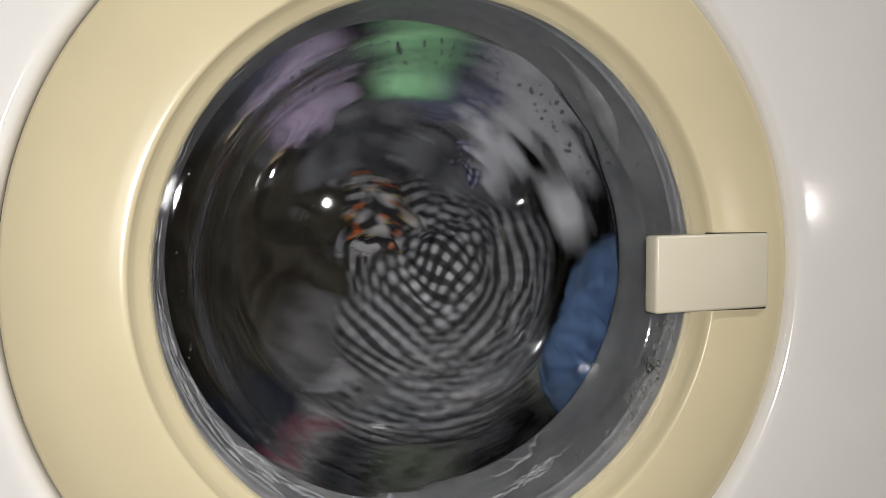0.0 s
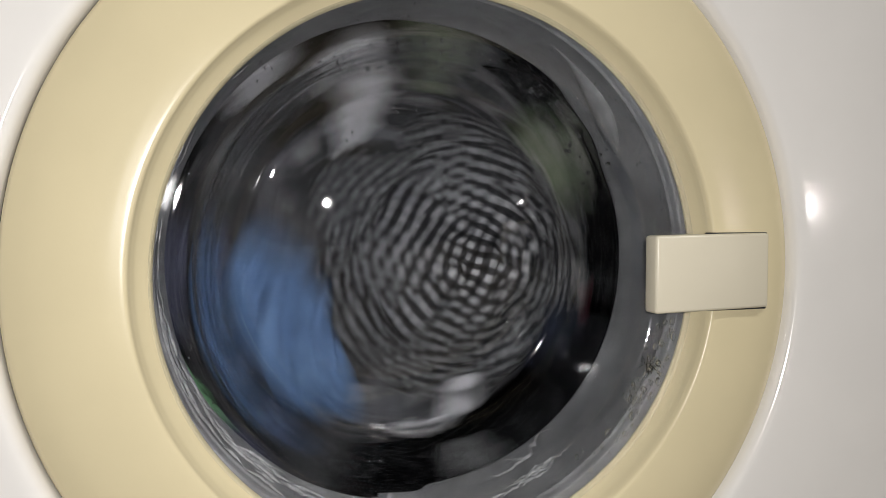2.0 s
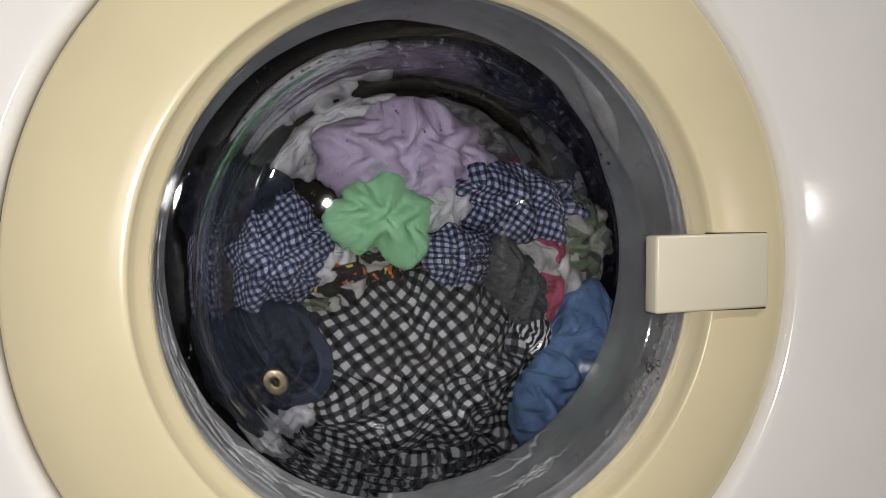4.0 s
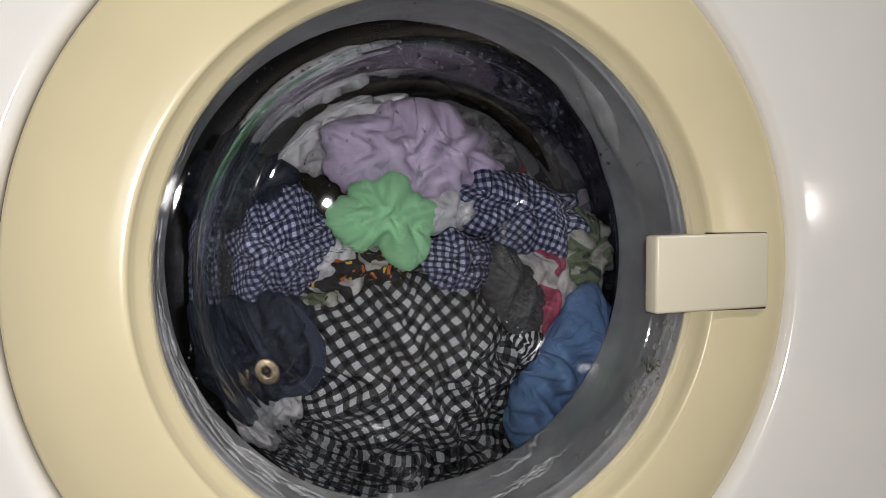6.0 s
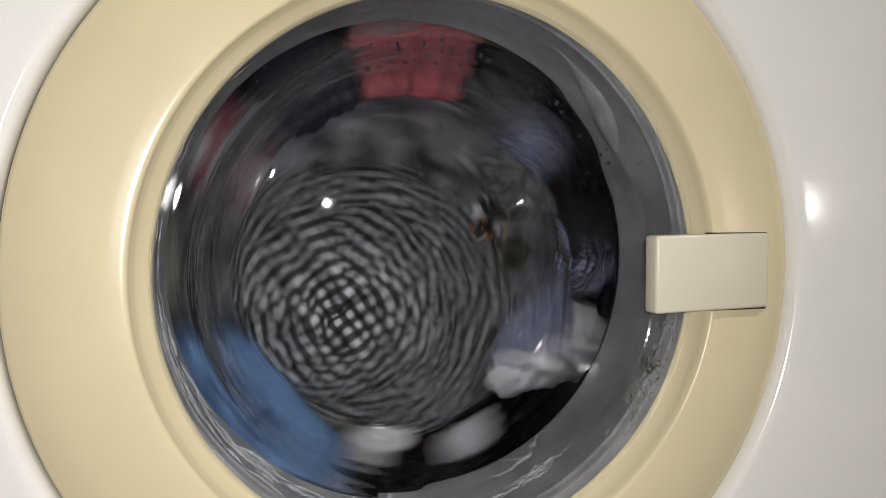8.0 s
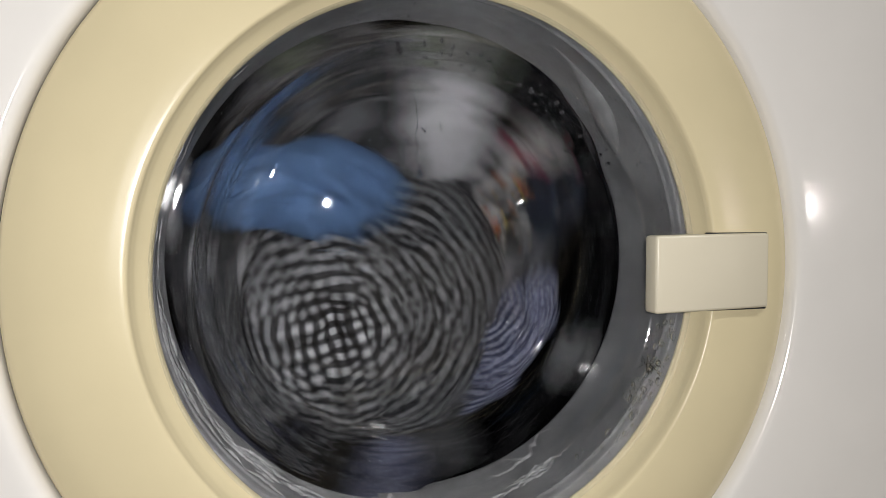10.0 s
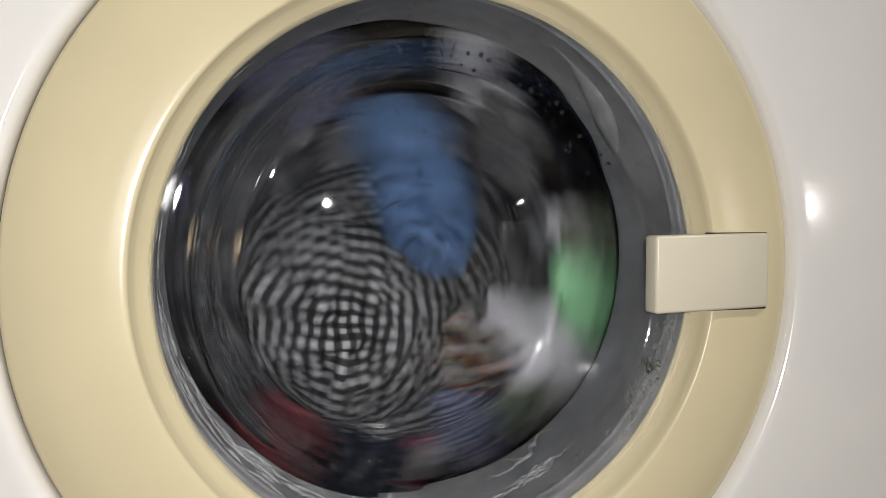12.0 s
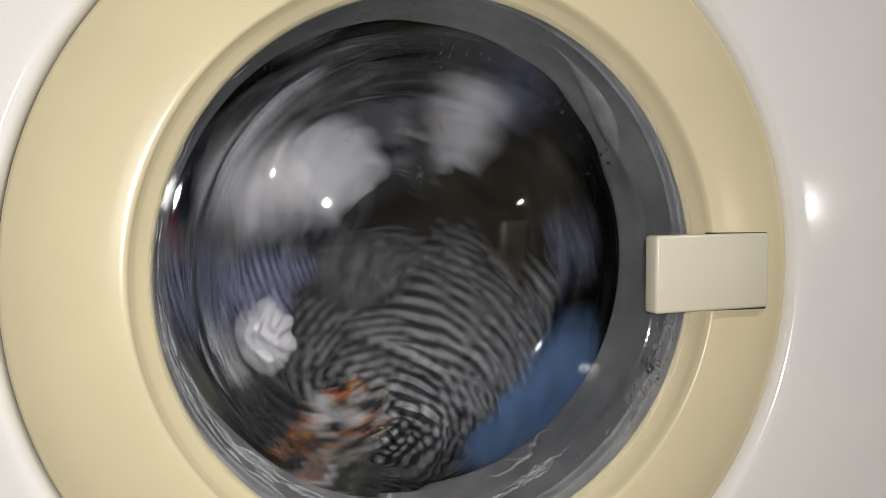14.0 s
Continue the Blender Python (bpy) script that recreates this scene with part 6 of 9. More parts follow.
    walk(leaf_print_shorts, turning([(0, 0.029, 0.17, -0.162, -160), (0.1, 0.13, 0.17, -0.102, -118), (0.2, 0.165, 0.17, 0.012, -76), (0.3, 0.117, 0.17, 0.117, -35), (0.4, 0.012, 0.17, 0.165, 6), (0.5, -0.102, 0.17, 0.13, 48), (0.6, -0.162, 0.17, 0.029, 90), (0.7, -0.141, 0.17, -0.085, 131), (0.8, -0.051, 0.17, -0.157, 172), (0.9, 0.067, 0.17, -0.151, -146), (1, 0.151, 0.17, -0.067, -104), (1.1, 0.158, 0.17, 0.048, -63), (1.2, 0.085, 0.17, 0.141, -21), (1.3, -0.029, 0.17, 0.162, 20), (1.4, -0.13, 0.17, 0.102, 62), (1.5, -0.165, 0.17, -0.009, 103), (1.6, -0.119, 0.17, -0.115, 144), (1.7, -0.012, 0.17, -0.165, -174), (1.8, 0.102, 0.17, -0.13, -132), (1.9, 0.162, 0.17, -0.031, -91), (2, 0.143, 0.17, 0.083, -50), (2.1, 0.051, 0.17, 0.157, -8), (2.2, -0.067, 0.17, 0.151, 34), (2.3, -0.147, 0.174, 0.068, 75), (2.4, -0.148, 0.184, -0.044, 116), (2.5, -0.075, 0.196, -0.124, 158), (2.6, 0.022, 0.206, -0.135, -162), (2.7, 0.101, 0.21, -0.087, -122), (2.8, 0.149, 0.17, -0.009, -85), (2.9, 0.147, 0.154, 0.052, -62), (3, 0.14, 0.154, 0.069, -55), (3.1, 0.139, 0.154, 0.07, -55), (3.2, 0.139, 0.154, 0.07, -54), (3.3, 0.14, 0.154, 0.068, -56), (3.4, 0.142, 0.154, 0.065, -57), (3.5, 0.143, 0.154, 0.062, -58), (3.7, 0.15, 0.154, 0.041, -66), (3.9, 0.154, 0.154, 0.02, -74), (4.1, 0.155, 0.154, 0.012, -77), (4.3, 0.156, 0.154, 0.004, -80), (5.3, 0.156, 0.154, 0.004, -80), (6.5, 0.156, 0.154, 0.004, -80), (7.3, 0.156, 0.154, 0.004, -80), (7.4, 0.156, 0.154, 0.004, -80), (7.5, 0.156, 0.154, -0.007, -84), (7.6, 0.144, 0.154, -0.06, -104), (7.7, 0.086, 0.156, -0.131, -138), (7.8, -0.02, 0.16, -0.158, -178), (7.9, -0.123, 0.164, -0.105, 140), (8, -0.164, 0.168, 0.002, 99), (8.1, -0.123, 0.17, 0.11, 58), (8.2, -0.017, 0.17, 0.164, 16), (8.3, 0.097, 0.17, 0.133, -26), (8.4, 0.161, 0.17, 0.037, -67), (8.5, 0.144, 0.17, -0.08, -109), (8.6, 0.056, 0.17, -0.155, -150), (8.7, -0.059, 0.17, -0.154, 169), (8.8, -0.147, 0.17, -0.075, 127), (8.9, -0.159, 0.17, 0.043, 85), (9, -0.092, 0.17, 0.137, 44), (9.1, 0.02, 0.17, 0.164, 3), (9.2, 0.125, 0.17, 0.108, -39), (9.3, 0.165, 0.17, -0.003, -81), (9.4, 0.123, 0.17, -0.11, -122), (9.5, 0.017, 0.17, -0.164, -164), (9.6, -0.095, 0.17, -0.135, 155), (9.7, -0.16, 0.17, -0.04, 114), (9.8, -0.146, 0.17, 0.077, 72), (9.9, -0.056, 0.17, 0.155, 30), (10, 0.059, 0.17, 0.154, -11), (10.1, 0.146, 0.17, 0.077, -52), (10.2, 0.16, 0.17, -0.04, -94), (10.3, 0.092, 0.17, -0.137, -136), (10.4, -0.02, 0.17, -0.164, -177), (10.5, -0.123, 0.17, -0.11, 142), (10.6, -0.165, 0.17, -0.0, 100), (10.7, -0.125, 0.17, 0.108, 59), (10.8, -0.02, 0.17, 0.164, 17), (10.9, 0.095, 0.17, 0.135, -25), (11, 0.16, 0.17, 0.04, -66), (11.1, 0.146, 0.17, -0.077, -108), (11.2, 0.059, 0.17, -0.154, -149), (11.3, -0.059, 0.17, -0.154, 169), (11.4, -0.146, 0.17, -0.077, 128), (11.5, -0.16, 0.17, 0.04, 86), (11.6, -0.095, 0.17, 0.135, 45), (11.7, 0.017, 0.17, 0.164, 4), (11.8, 0.123, 0.17, 0.11, -38), (11.9, 0.165, 0.17, 0.0, -80), (12, 0.125, 0.17, -0.108, -121), (12.1, 0.023, 0.17, -0.163, -162), (12.2, -0.092, 0.17, -0.137, 156), (12.3, -0.16, 0.17, -0.04, 114), (12.4, -0.147, 0.17, 0.075, 73), (12.5, -0.062, 0.17, 0.153, 32), (12.6, 0.056, 0.17, 0.155, -10), (12.7, 0.146, 0.17, 0.077, -52), (12.8, 0.161, 0.17, -0.037, -93), (12.9, 0.097, 0.17, -0.133, -134), (13, -0.017, 0.17, -0.164, -176), (13.1, -0.123, 0.17, -0.11, 142), (13.2, -0.165, 0.17, -0.003, 101), (13.3, -0.125, 0.17, 0.108, 59), (13.4, -0.023, 0.17, 0.163, 18), (13.5, 0.092, 0.17, 0.137, -24), (13.6, 0.159, 0.17, 0.043, -65), (13.7, 0.148, 0.17, -0.072, -106), (13.8, 0.062, 0.17, -0.153, -148), (13.9, -0.056, 0.17, -0.155, 170), (14, -0.144, 0.17, -0.08, 129)]))
    walk(jeans, turning([(0, -0.075, 0.230, 0.078, -104), (0.1, -0.108, 0.230, 0.009, -63), (0.2, -0.087, 0.230, -0.064, -22), (0.3, -0.022, 0.230, -0.106, 20), (0.4, 0.053, 0.230, -0.094, 62), (0.5, 0.102, 0.230, -0.035, 103), (0.6, 0.100, 0.230, 0.042, 144), (0.7, 0.047, 0.230, 0.097, -174), (0.8, -0.029, 0.230, 0.104, -132), (0.9, -0.091, 0.230, 0.059, -91), (1, -0.107, 0.230, -0.016, -50), (1.1, -0.069, 0.230, -0.083, -8), (1.2, 0.003, 0.230, -0.108, 34), (1.3, 0.074, 0.230, -0.079, 75), (1.4, 0.108, 0.230, -0.010, 116), (1.5, 0.087, 0.230, 0.064, 158), (1.6, 0.023, 0.230, 0.105, -160), (1.7, -0.053, 0.230, 0.094, -119), (1.8, -0.102, 0.230, 0.036, -78), (1.9, -0.100, 0.230, -0.041, -36), (2, -0.048, 0.230, -0.097, 6), (2.1, 0.028, 0.230, -0.104, 47), (2.2, 0.090, 0.230, -0.059, 88), (2.3, 0.107, 0.230, 0.015, 130), (2.4, 0.070, 0.230, 0.082, 172), (2.5, -0.002, 0.219, 0.108, -147), (2.6, -0.071, 0.206, 0.081, -107), (2.7, -0.106, 0.176, 0.016, -67), (2.8, -0.094, 0.151, -0.050, -30), (2.9, -0.067, 0.140, -0.083, -7), (3, -0.056, 0.140, -0.090, 0), (3.1, -0.056, 0.140, -0.090, 0), (3.2, -0.055, 0.140, -0.091, 0), (3.3, -0.057, 0.140, -0.089, -1), (3.4, -0.059, 0.140, -0.088, -2), (3.5, -0.061, 0.140, -0.087, -3), (3.7, -0.072, 0.140, -0.078, -11), (3.9, -0.082, 0.140, -0.067, -19), (4.1, -0.086, 0.140, -0.063, -22), (4.3, -0.089, 0.140, -0.058, -25), (5.3, -0.089, 0.140, -0.058, -25), (6.5, -0.089, 0.140, -0.058, -25), (7.3, -0.089, 0.140, -0.058, -25), (7.4, -0.089, 0.140, -0.058, -25), (7.5, -0.093, 0.140, -0.052, -29), (7.6, -0.105, 0.140, -0.017, -49), (7.7, -0.097, 0.155, 0.045, -83), (7.8, -0.046, 0.198, 0.097, -123), (7.9, 0.030, 0.224, 0.104, -165), (8, 0.091, 0.230, 0.057, 154), (8.1, 0.107, 0.230, -0.018, 113), (8.2, 0.068, 0.230, -0.084, 71), (8.3, -0.004, 0.230, -0.108, 29), (8.4, -0.075, 0.230, -0.078, -12), (8.5, -0.108, 0.230, -0.009, -54), (8.6, -0.086, 0.230, 0.065, -95), (8.7, -0.022, 0.230, 0.106, -136), (8.8, 0.054, 0.230, 0.094, -178), (8.9, 0.102, 0.230, 0.035, 140), (9, 0.100, 0.230, -0.042, 99), (9.1, 0.047, 0.230, -0.097, 58), (9.2, -0.030, 0.230, -0.104, 16), (9.3, -0.091, 0.230, -0.058, -26), (9.4, -0.107, 0.230, 0.017, -67), (9.5, -0.069, 0.230, 0.083, -109), (9.6, 0.004, 0.230, 0.108, -150), (9.7, 0.074, 0.230, 0.079, 169), (9.8, 0.108, 0.230, 0.010, 127), (9.9, 0.087, 0.230, -0.064, 85), (10, 0.023, 0.230, -0.106, 44), (10.1, -0.053, 0.230, -0.094, 2), (10.2, -0.102, 0.230, -0.035, -39), (10.3, -0.100, 0.230, 0.041, -81), (10.4, -0.048, 0.230, 0.097, -122), (10.5, 0.029, 0.230, 0.104, -164), (10.6, 0.090, 0.230, 0.059, 155), (10.7, 0.107, 0.230, -0.016, 114), (10.8, 0.070, 0.230, -0.083, 72), (10.9, -0.003, 0.230, -0.108, 30), (11, -0.073, 0.230, -0.079, -11), (11.1, -0.107, 0.230, -0.011, -52), (11.2, -0.088, 0.230, 0.063, -94), (11.3, -0.024, 0.230, 0.105, -136), (11.4, 0.052, 0.230, 0.095, -177), (11.5, 0.102, 0.230, 0.036, 142), (11.6, 0.100, 0.230, -0.040, 100), (11.7, 0.048, 0.230, -0.097, 59), (11.8, -0.028, 0.230, -0.104, 17), (11.9, -0.090, 0.230, -0.060, -25), (12, -0.107, 0.230, 0.015, -66), (12.1, -0.070, 0.230, 0.082, -108), (12.2, 0.002, 0.230, 0.108, -149), (12.3, 0.073, 0.230, 0.080, 169), (12.4, 0.107, 0.230, 0.012, 128), (12.5, 0.088, 0.230, -0.063, 86), (12.6, 0.025, 0.230, -0.105, 45), (12.7, -0.051, 0.230, -0.095, 4), (12.8, -0.101, 0.230, -0.037, -38), (12.9, -0.101, 0.230, 0.039, -80), (13, -0.049, 0.230, 0.096, -121), (13.1, 0.027, 0.230, 0.105, -162), (13.2, 0.089, 0.230, 0.061, 156), (13.3, 0.107, 0.230, -0.014, 114), (13.4, 0.071, 0.230, -0.081, 73), (13.5, -0.001, 0.230, -0.108, 32), (13.6, -0.072, 0.230, -0.080, -10), (13.7, -0.107, 0.230, -0.012, -52), (13.8, -0.089, 0.230, 0.062, -93), (13.9, -0.025, 0.230, 0.105, -134), (14, 0.050, 0.230, 0.095, -176)]))
    walk(denim_trousers, turning([(0, -0.096, 0.19, -0.115, -110), (0.1, 0.005, 0.19, -0.15, -68), (0.2, 0.104, 0.19, -0.108, -26), (0.3, 0.149, 0.19, -0.013, 15), (0.4, 0.121, 0.19, 0.088, 56), (0.5, 0.031, 0.19, 0.147, 98), (0.6, -0.075, 0.19, 0.13, 140), (0.7, -0.142, 0.19, 0.049, -179), (0.8, -0.139, 0.19, -0.056, -138), (0.9, -0.066, 0.19, -0.135, -96), (1, 0.041, 0.19, -0.144, -54), (1.1, 0.126, 0.19, -0.082, -13), (1.2, 0.148, 0.19, 0.023, 29), (1.3, 0.096, 0.19, 0.115, 70), (1.4, -0.005, 0.19, 0.15, 112), (1.5, -0.102, 0.19, 0.11, 153), (1.6, -0.149, 0.19, 0.016, -166), (1.7, -0.121, 0.19, -0.088, -124), (1.8, -0.031, 0.19, -0.147, -82), (1.9, 0.073, 0.19, -0.131, -41), (2, 0.141, 0.19, -0.051, 0), (2.1, 0.139, 0.19, 0.056, 42), (2.2, 0.066, 0.19, 0.135, 84), (2.3, 0.003, 0.192, 0.146, 125), (2.4, -0.003, 0.197, 0.138, 166), (2.5, 0.005, 0.204, 0.127, -152), (2.6, 0.002, 0.209, 0.119, -112), (2.7, -0.045, 0.211, 0.106, -72), (2.8, -0.098, 0.177, 0.057, -35), (2.9, -0.111, 0.162, 0.014, -12), (3, -0.112, 0.162, 0.0, -5), (3.1, -0.112, 0.162, -0.0, -5), (3.2, -0.112, 0.162, -0.001, -4), (3.3, -0.112, 0.162, 0.002, -6), (3.4, -0.112, 0.162, 0.004, -7), (3.5, -0.112, 0.162, 0.006, -8), (3.7, -0.11, 0.162, 0.022, -16), (3.9, -0.106, 0.162, 0.037, -24), (4.1, -0.104, 0.162, 0.042, -27), (4.3, -0.101, 0.162, 0.048, -30), (5.3, -0.101, 0.162, 0.048, -30), (6.5, -0.101, 0.162, 0.048, -30), (7.3, -0.101, 0.162, 0.048, -30), (7.4, -0.101, 0.162, 0.048, -30), (7.5, -0.098, 0.162, 0.055, -34), (7.6, -0.073, 0.162, 0.085, -54), (7.7, -0.045, 0.165, 0.107, -88), (7.8, -0.046, 0.172, 0.117, -128), (7.9, -0.058, 0.18, 0.124, -170), (8, -0.057, 0.187, 0.135, 149), (8.1, 0.005, 0.19, 0.15, 108), (8.2, 0.104, 0.19, 0.108, 66), (8.3, 0.15, 0.19, 0.01, 24), (8.4, 0.12, 0.19, -0.09, -17), (8.5, 0.029, 0.19, -0.147, -59), (8.6, -0.075, 0.19, -0.13, -100), (8.7, -0.142, 0.19, -0.049, -141), (8.8, -0.138, 0.19, 0.059, 177), (8.9, -0.063, 0.19, 0.136, 135), (9, 0.041, 0.19, 0.144, 94), (9.1, 0.126, 0.19, 0.082, 53), (9.2, 0.148, 0.19, -0.023, 11), (9.3, 0.094, 0.19, -0.117, -31), (9.4, -0.005, 0.19, -0.15, -72), (9.5, -0.104, 0.19, -0.108, -114), (9.6, -0.149, 0.19, -0.013, -155), (9.7, -0.121, 0.19, 0.088, 164), (9.8, -0.031, 0.19, 0.147, 122), (9.9, 0.075, 0.19, 0.13, 80), (10, 0.142, 0.19, 0.049, 39), (10.1, 0.139, 0.19, -0.056, -2), (10.2, 0.066, 0.19, -0.135, -44), (10.3, -0.041, 0.19, -0.144, -86), (10.4, -0.126, 0.19, -0.082, -127), (10.5, -0.149, 0.19, 0.021, -168), (10.6, -0.096, 0.19, 0.115, 150), (10.7, 0.003, 0.19, 0.15, 109), (10.8, 0.102, 0.19, 0.11, 67), (10.9, 0.149, 0.19, 0.013, 25), (11, 0.121, 0.19, -0.088, -16), (11.1, 0.031, 0.19, -0.147, -58), (11.2, -0.073, 0.19, -0.131, -99), (11.3, -0.142, 0.19, -0.049, -141), (11.4, -0.139, 0.19, 0.056, 178), (11.5, -0.066, 0.19, 0.135, 136), (11.6, 0.039, 0.19, 0.145, 95), (11.7, 0.124, 0.19, 0.084, 54), (11.8, 0.149, 0.19, -0.021, 12), (11.9, 0.096, 0.19, -0.115, -30), (12, -0.003, 0.19, -0.15, -71), (12.1, -0.1, 0.19, -0.111, -112), (12.2, -0.149, 0.19, -0.016, -154), (12.3, -0.121, 0.19, 0.088, 164), (12.4, -0.034, 0.19, 0.146, 123), (12.5, 0.07, 0.19, 0.132, 82), (12.6, 0.141, 0.19, 0.051, 40), (12.7, 0.139, 0.19, -0.056, -2), (12.8, 0.068, 0.19, -0.134, -43), (12.9, -0.036, 0.19, -0.146, -84), (13, -0.124, 0.19, -0.084, -126), (13.1, -0.149, 0.19, 0.021, -168), (13.2, -0.098, 0.19, 0.113, 151), (13.3, 0.003, 0.19, 0.15, 109), (13.4, 0.1, 0.19, 0.111, 68), (13.5, 0.149, 0.19, 0.016, 26), (13.6, 0.123, 0.19, -0.086, -15), (13.7, 0.036, 0.19, -0.146, -56), (13.8, -0.07, 0.19, -0.132, -98), (13.9, -0.141, 0.19, -0.051, -140), (14, -0.14, 0.19, 0.054, 179)]))
    walk(white_shirt, turning([(0, 0.095, 0.22, 0.097, -54), (0.1, 0.017, 0.216, 0.134, -13), (0.2, -0.067, 0.212, 0.117, 28), (0.3, -0.123, 0.208, 0.055, 70), (0.4, -0.131, 0.204, -0.028, 112), (0.5, -0.087, 0.2, -0.101, 153), (0.6, 0.006, 0.202, -0.127, -166), (0.7, 0.086, 0.204, -0.085, -124), (0.8, 0.115, 0.206, -0.004, -82), (0.9, 0.082, 0.208, 0.072, -41), (1, 0.009, 0.21, 0.103, 0), (1.1, -0.088, 0.228, 0.047, 42), (1.2, -0.073, 0.246, -0.062, 84), (1.3, 0.028, 0.264, -0.088, 125), (1.4, 0.089, 0.282, -0.007, 166), (1.5, 0.039, 0.3, 0.076, -152), (1.6, -0.031, 0.284, 0.087, -110), (1.7, -0.092, 0.268, 0.038, -69), (1.8, -0.096, 0.252, -0.046, -28), (1.9, -0.034, 0.236, -0.109, 14), (2, 0.06, 0.22, -0.105, 56), (2.1, 0.095, 0.216, -0.079, 97), (2.2, 0.119, 0.212, -0.042, 138), (2.3, 0.129, 0.208, -0.0, -180), (2.4, 0.124, 0.204, 0.044, -138), (2.5, 0.103, 0.2, 0.086, -97), (2.6, 0.084, 0.202, 0.091, -57), (2.7, 0.065, 0.203, 0.093, -17), (2.8, -0.004, 0.204, 0.109, 20), (2.9, -0.045, 0.205, 0.097, 43), (3, -0.057, 0.205, 0.091, 50), (3.1, -0.057, 0.205, 0.091, 50), (3.2, -0.058, 0.205, 0.091, 50), (3.3, -0.056, 0.205, 0.092, 49), (3.4, -0.054, 0.205, 0.093, 48), (3.5, -0.052, 0.205, 0.094, 47), (3.7, -0.038, 0.205, 0.1, 39), (3.9, -0.024, 0.205, 0.105, 31), (4.1, -0.019, 0.205, 0.106, 28), (4.3, -0.013, 0.205, 0.107, 25), (5.3, -0.013, 0.205, 0.107, 25), (6.5, -0.013, 0.205, 0.107, 25), (7.3, -0.013, 0.205, 0.107, 25), (7.4, -0.013, 0.205, 0.107, 25), (7.5, -0.006, 0.205, 0.107, 21), (7.6, 0.042, 0.205, 0.099, 1), (7.7, 0.082, 0.204, 0.091, -33), (7.8, 0.127, 0.203, 0.053, -73), (7.9, 0.153, 0.201, -0.013, -115), (8, 0.144, 0.2, -0.086, -156), (8.1, 0.16, 0.225, -0.0, 163), (8.2, 0.132, 0.25, 0.075, 121), (8.3, 0.139, 0.245, 0.017, 79), (8.4, 0.124, 0.24, -0.032, 38), (8.5, 0.093, 0.235, -0.069, -4), (8.6, 0.055, 0.23, -0.088, -45), (8.7, 0.017, 0.225, -0.09, -86), (8.8, -0.017, 0.22, -0.078, -128), (8.9, -0.072, 0.236, -0.048, -170), (9, -0.091, 0.252, 0.016, 149), (9.1, -0.059, 0.268, 0.078, 108), (9.2, 0.014, 0.284, 0.103, 66), (9.3, 0.087, 0.3, 0.068, 24), (9.4, 0.115, 0.274, -0.011, -17), (9.5, 0.078, 0.248, -0.094, -59), (9.6, -0.008, 0.222, -0.128, -100), (9.7, -0.099, 0.196, -0.091, -141), (9.8, -0.14, 0.17, 0.005, 177), (9.9, -0.075, 0.173, 0.116, 135), (10, 0.051, 0.176, 0.127, 94), (10.1, 0.131, 0.179, 0.032, 52), (10.2, 0.1, 0.181, -0.088, 11), (10.3, -0.016, 0.184, -0.13, -31), (10.4, -0.113, 0.187, -0.062, -72), (10.5, -0.115, 0.19, 0.055, -141), (10.6, -0.05, 0.182, 0.123, -172), (10.7, 0.047, 0.174, 0.13, 151), (10.8, 0.127, 0.166, 0.067, 101), (10.9, 0.143, 0.158, -0.038, 42), (11, 0.085, 0.15, -0.128, 16), (11.1, -0.016, 0.154, -0.145, -24), (11.2, -0.097, 0.158, -0.098, -59), (11.3, -0.13, 0.162, -0.012, -102), (11.4, -0.103, 0.166, 0.067, -154), (11.5, -0.034, 0.17, 0.11, 174), (11.6, 0.021, 0.168, 0.119, 120), (11.7, 0.077, 0.166, 0.102, 71), (11.8, 0.122, 0.164, 0.056, 33), (11.9, 0.14, 0.162, -0.008, 2), (12, 0.127, 0.16, -0.074, -34), (12.1, 0.012, 0.152, -0.129, -73), (12.2, -0.086, 0.143, -0.072, -119), (12.3, -0.092, 0.135, 0.025, -174), (12.4, -0.027, 0.126, 0.073, 163), (12.5, 0.034, 0.118, 0.05, 114), (12.6, 0.067, 0.128, 0.027, 34), (12.7, 0.082, 0.139, -0.016, 6), (12.8, 0.069, 0.149, -0.065, -24), (12.9, 0.025, 0.16, -0.103, -45), (13, -0.039, 0.17, -0.111, -53), (13.1, -0.103, 0.157, -0.034, -100), (13.2, -0.084, 0.143, 0.054, -176), (13.3, -0.008, 0.13, 0.09, 149), (13.4, 0.034, 0.165, 0.078, 94), (13.5, 0.063, 0.2, 0.048, 44), (13.6, 0.081, 0.184, -0.019, 2), (13.7, 0.038, 0.167, -0.077, -31), (13.8, -0.037, 0.151, -0.081, -49), (13.9, -0.089, 0.134, -0.022, -87), (14, -0.076, 0.118, 0.057, -160)]))
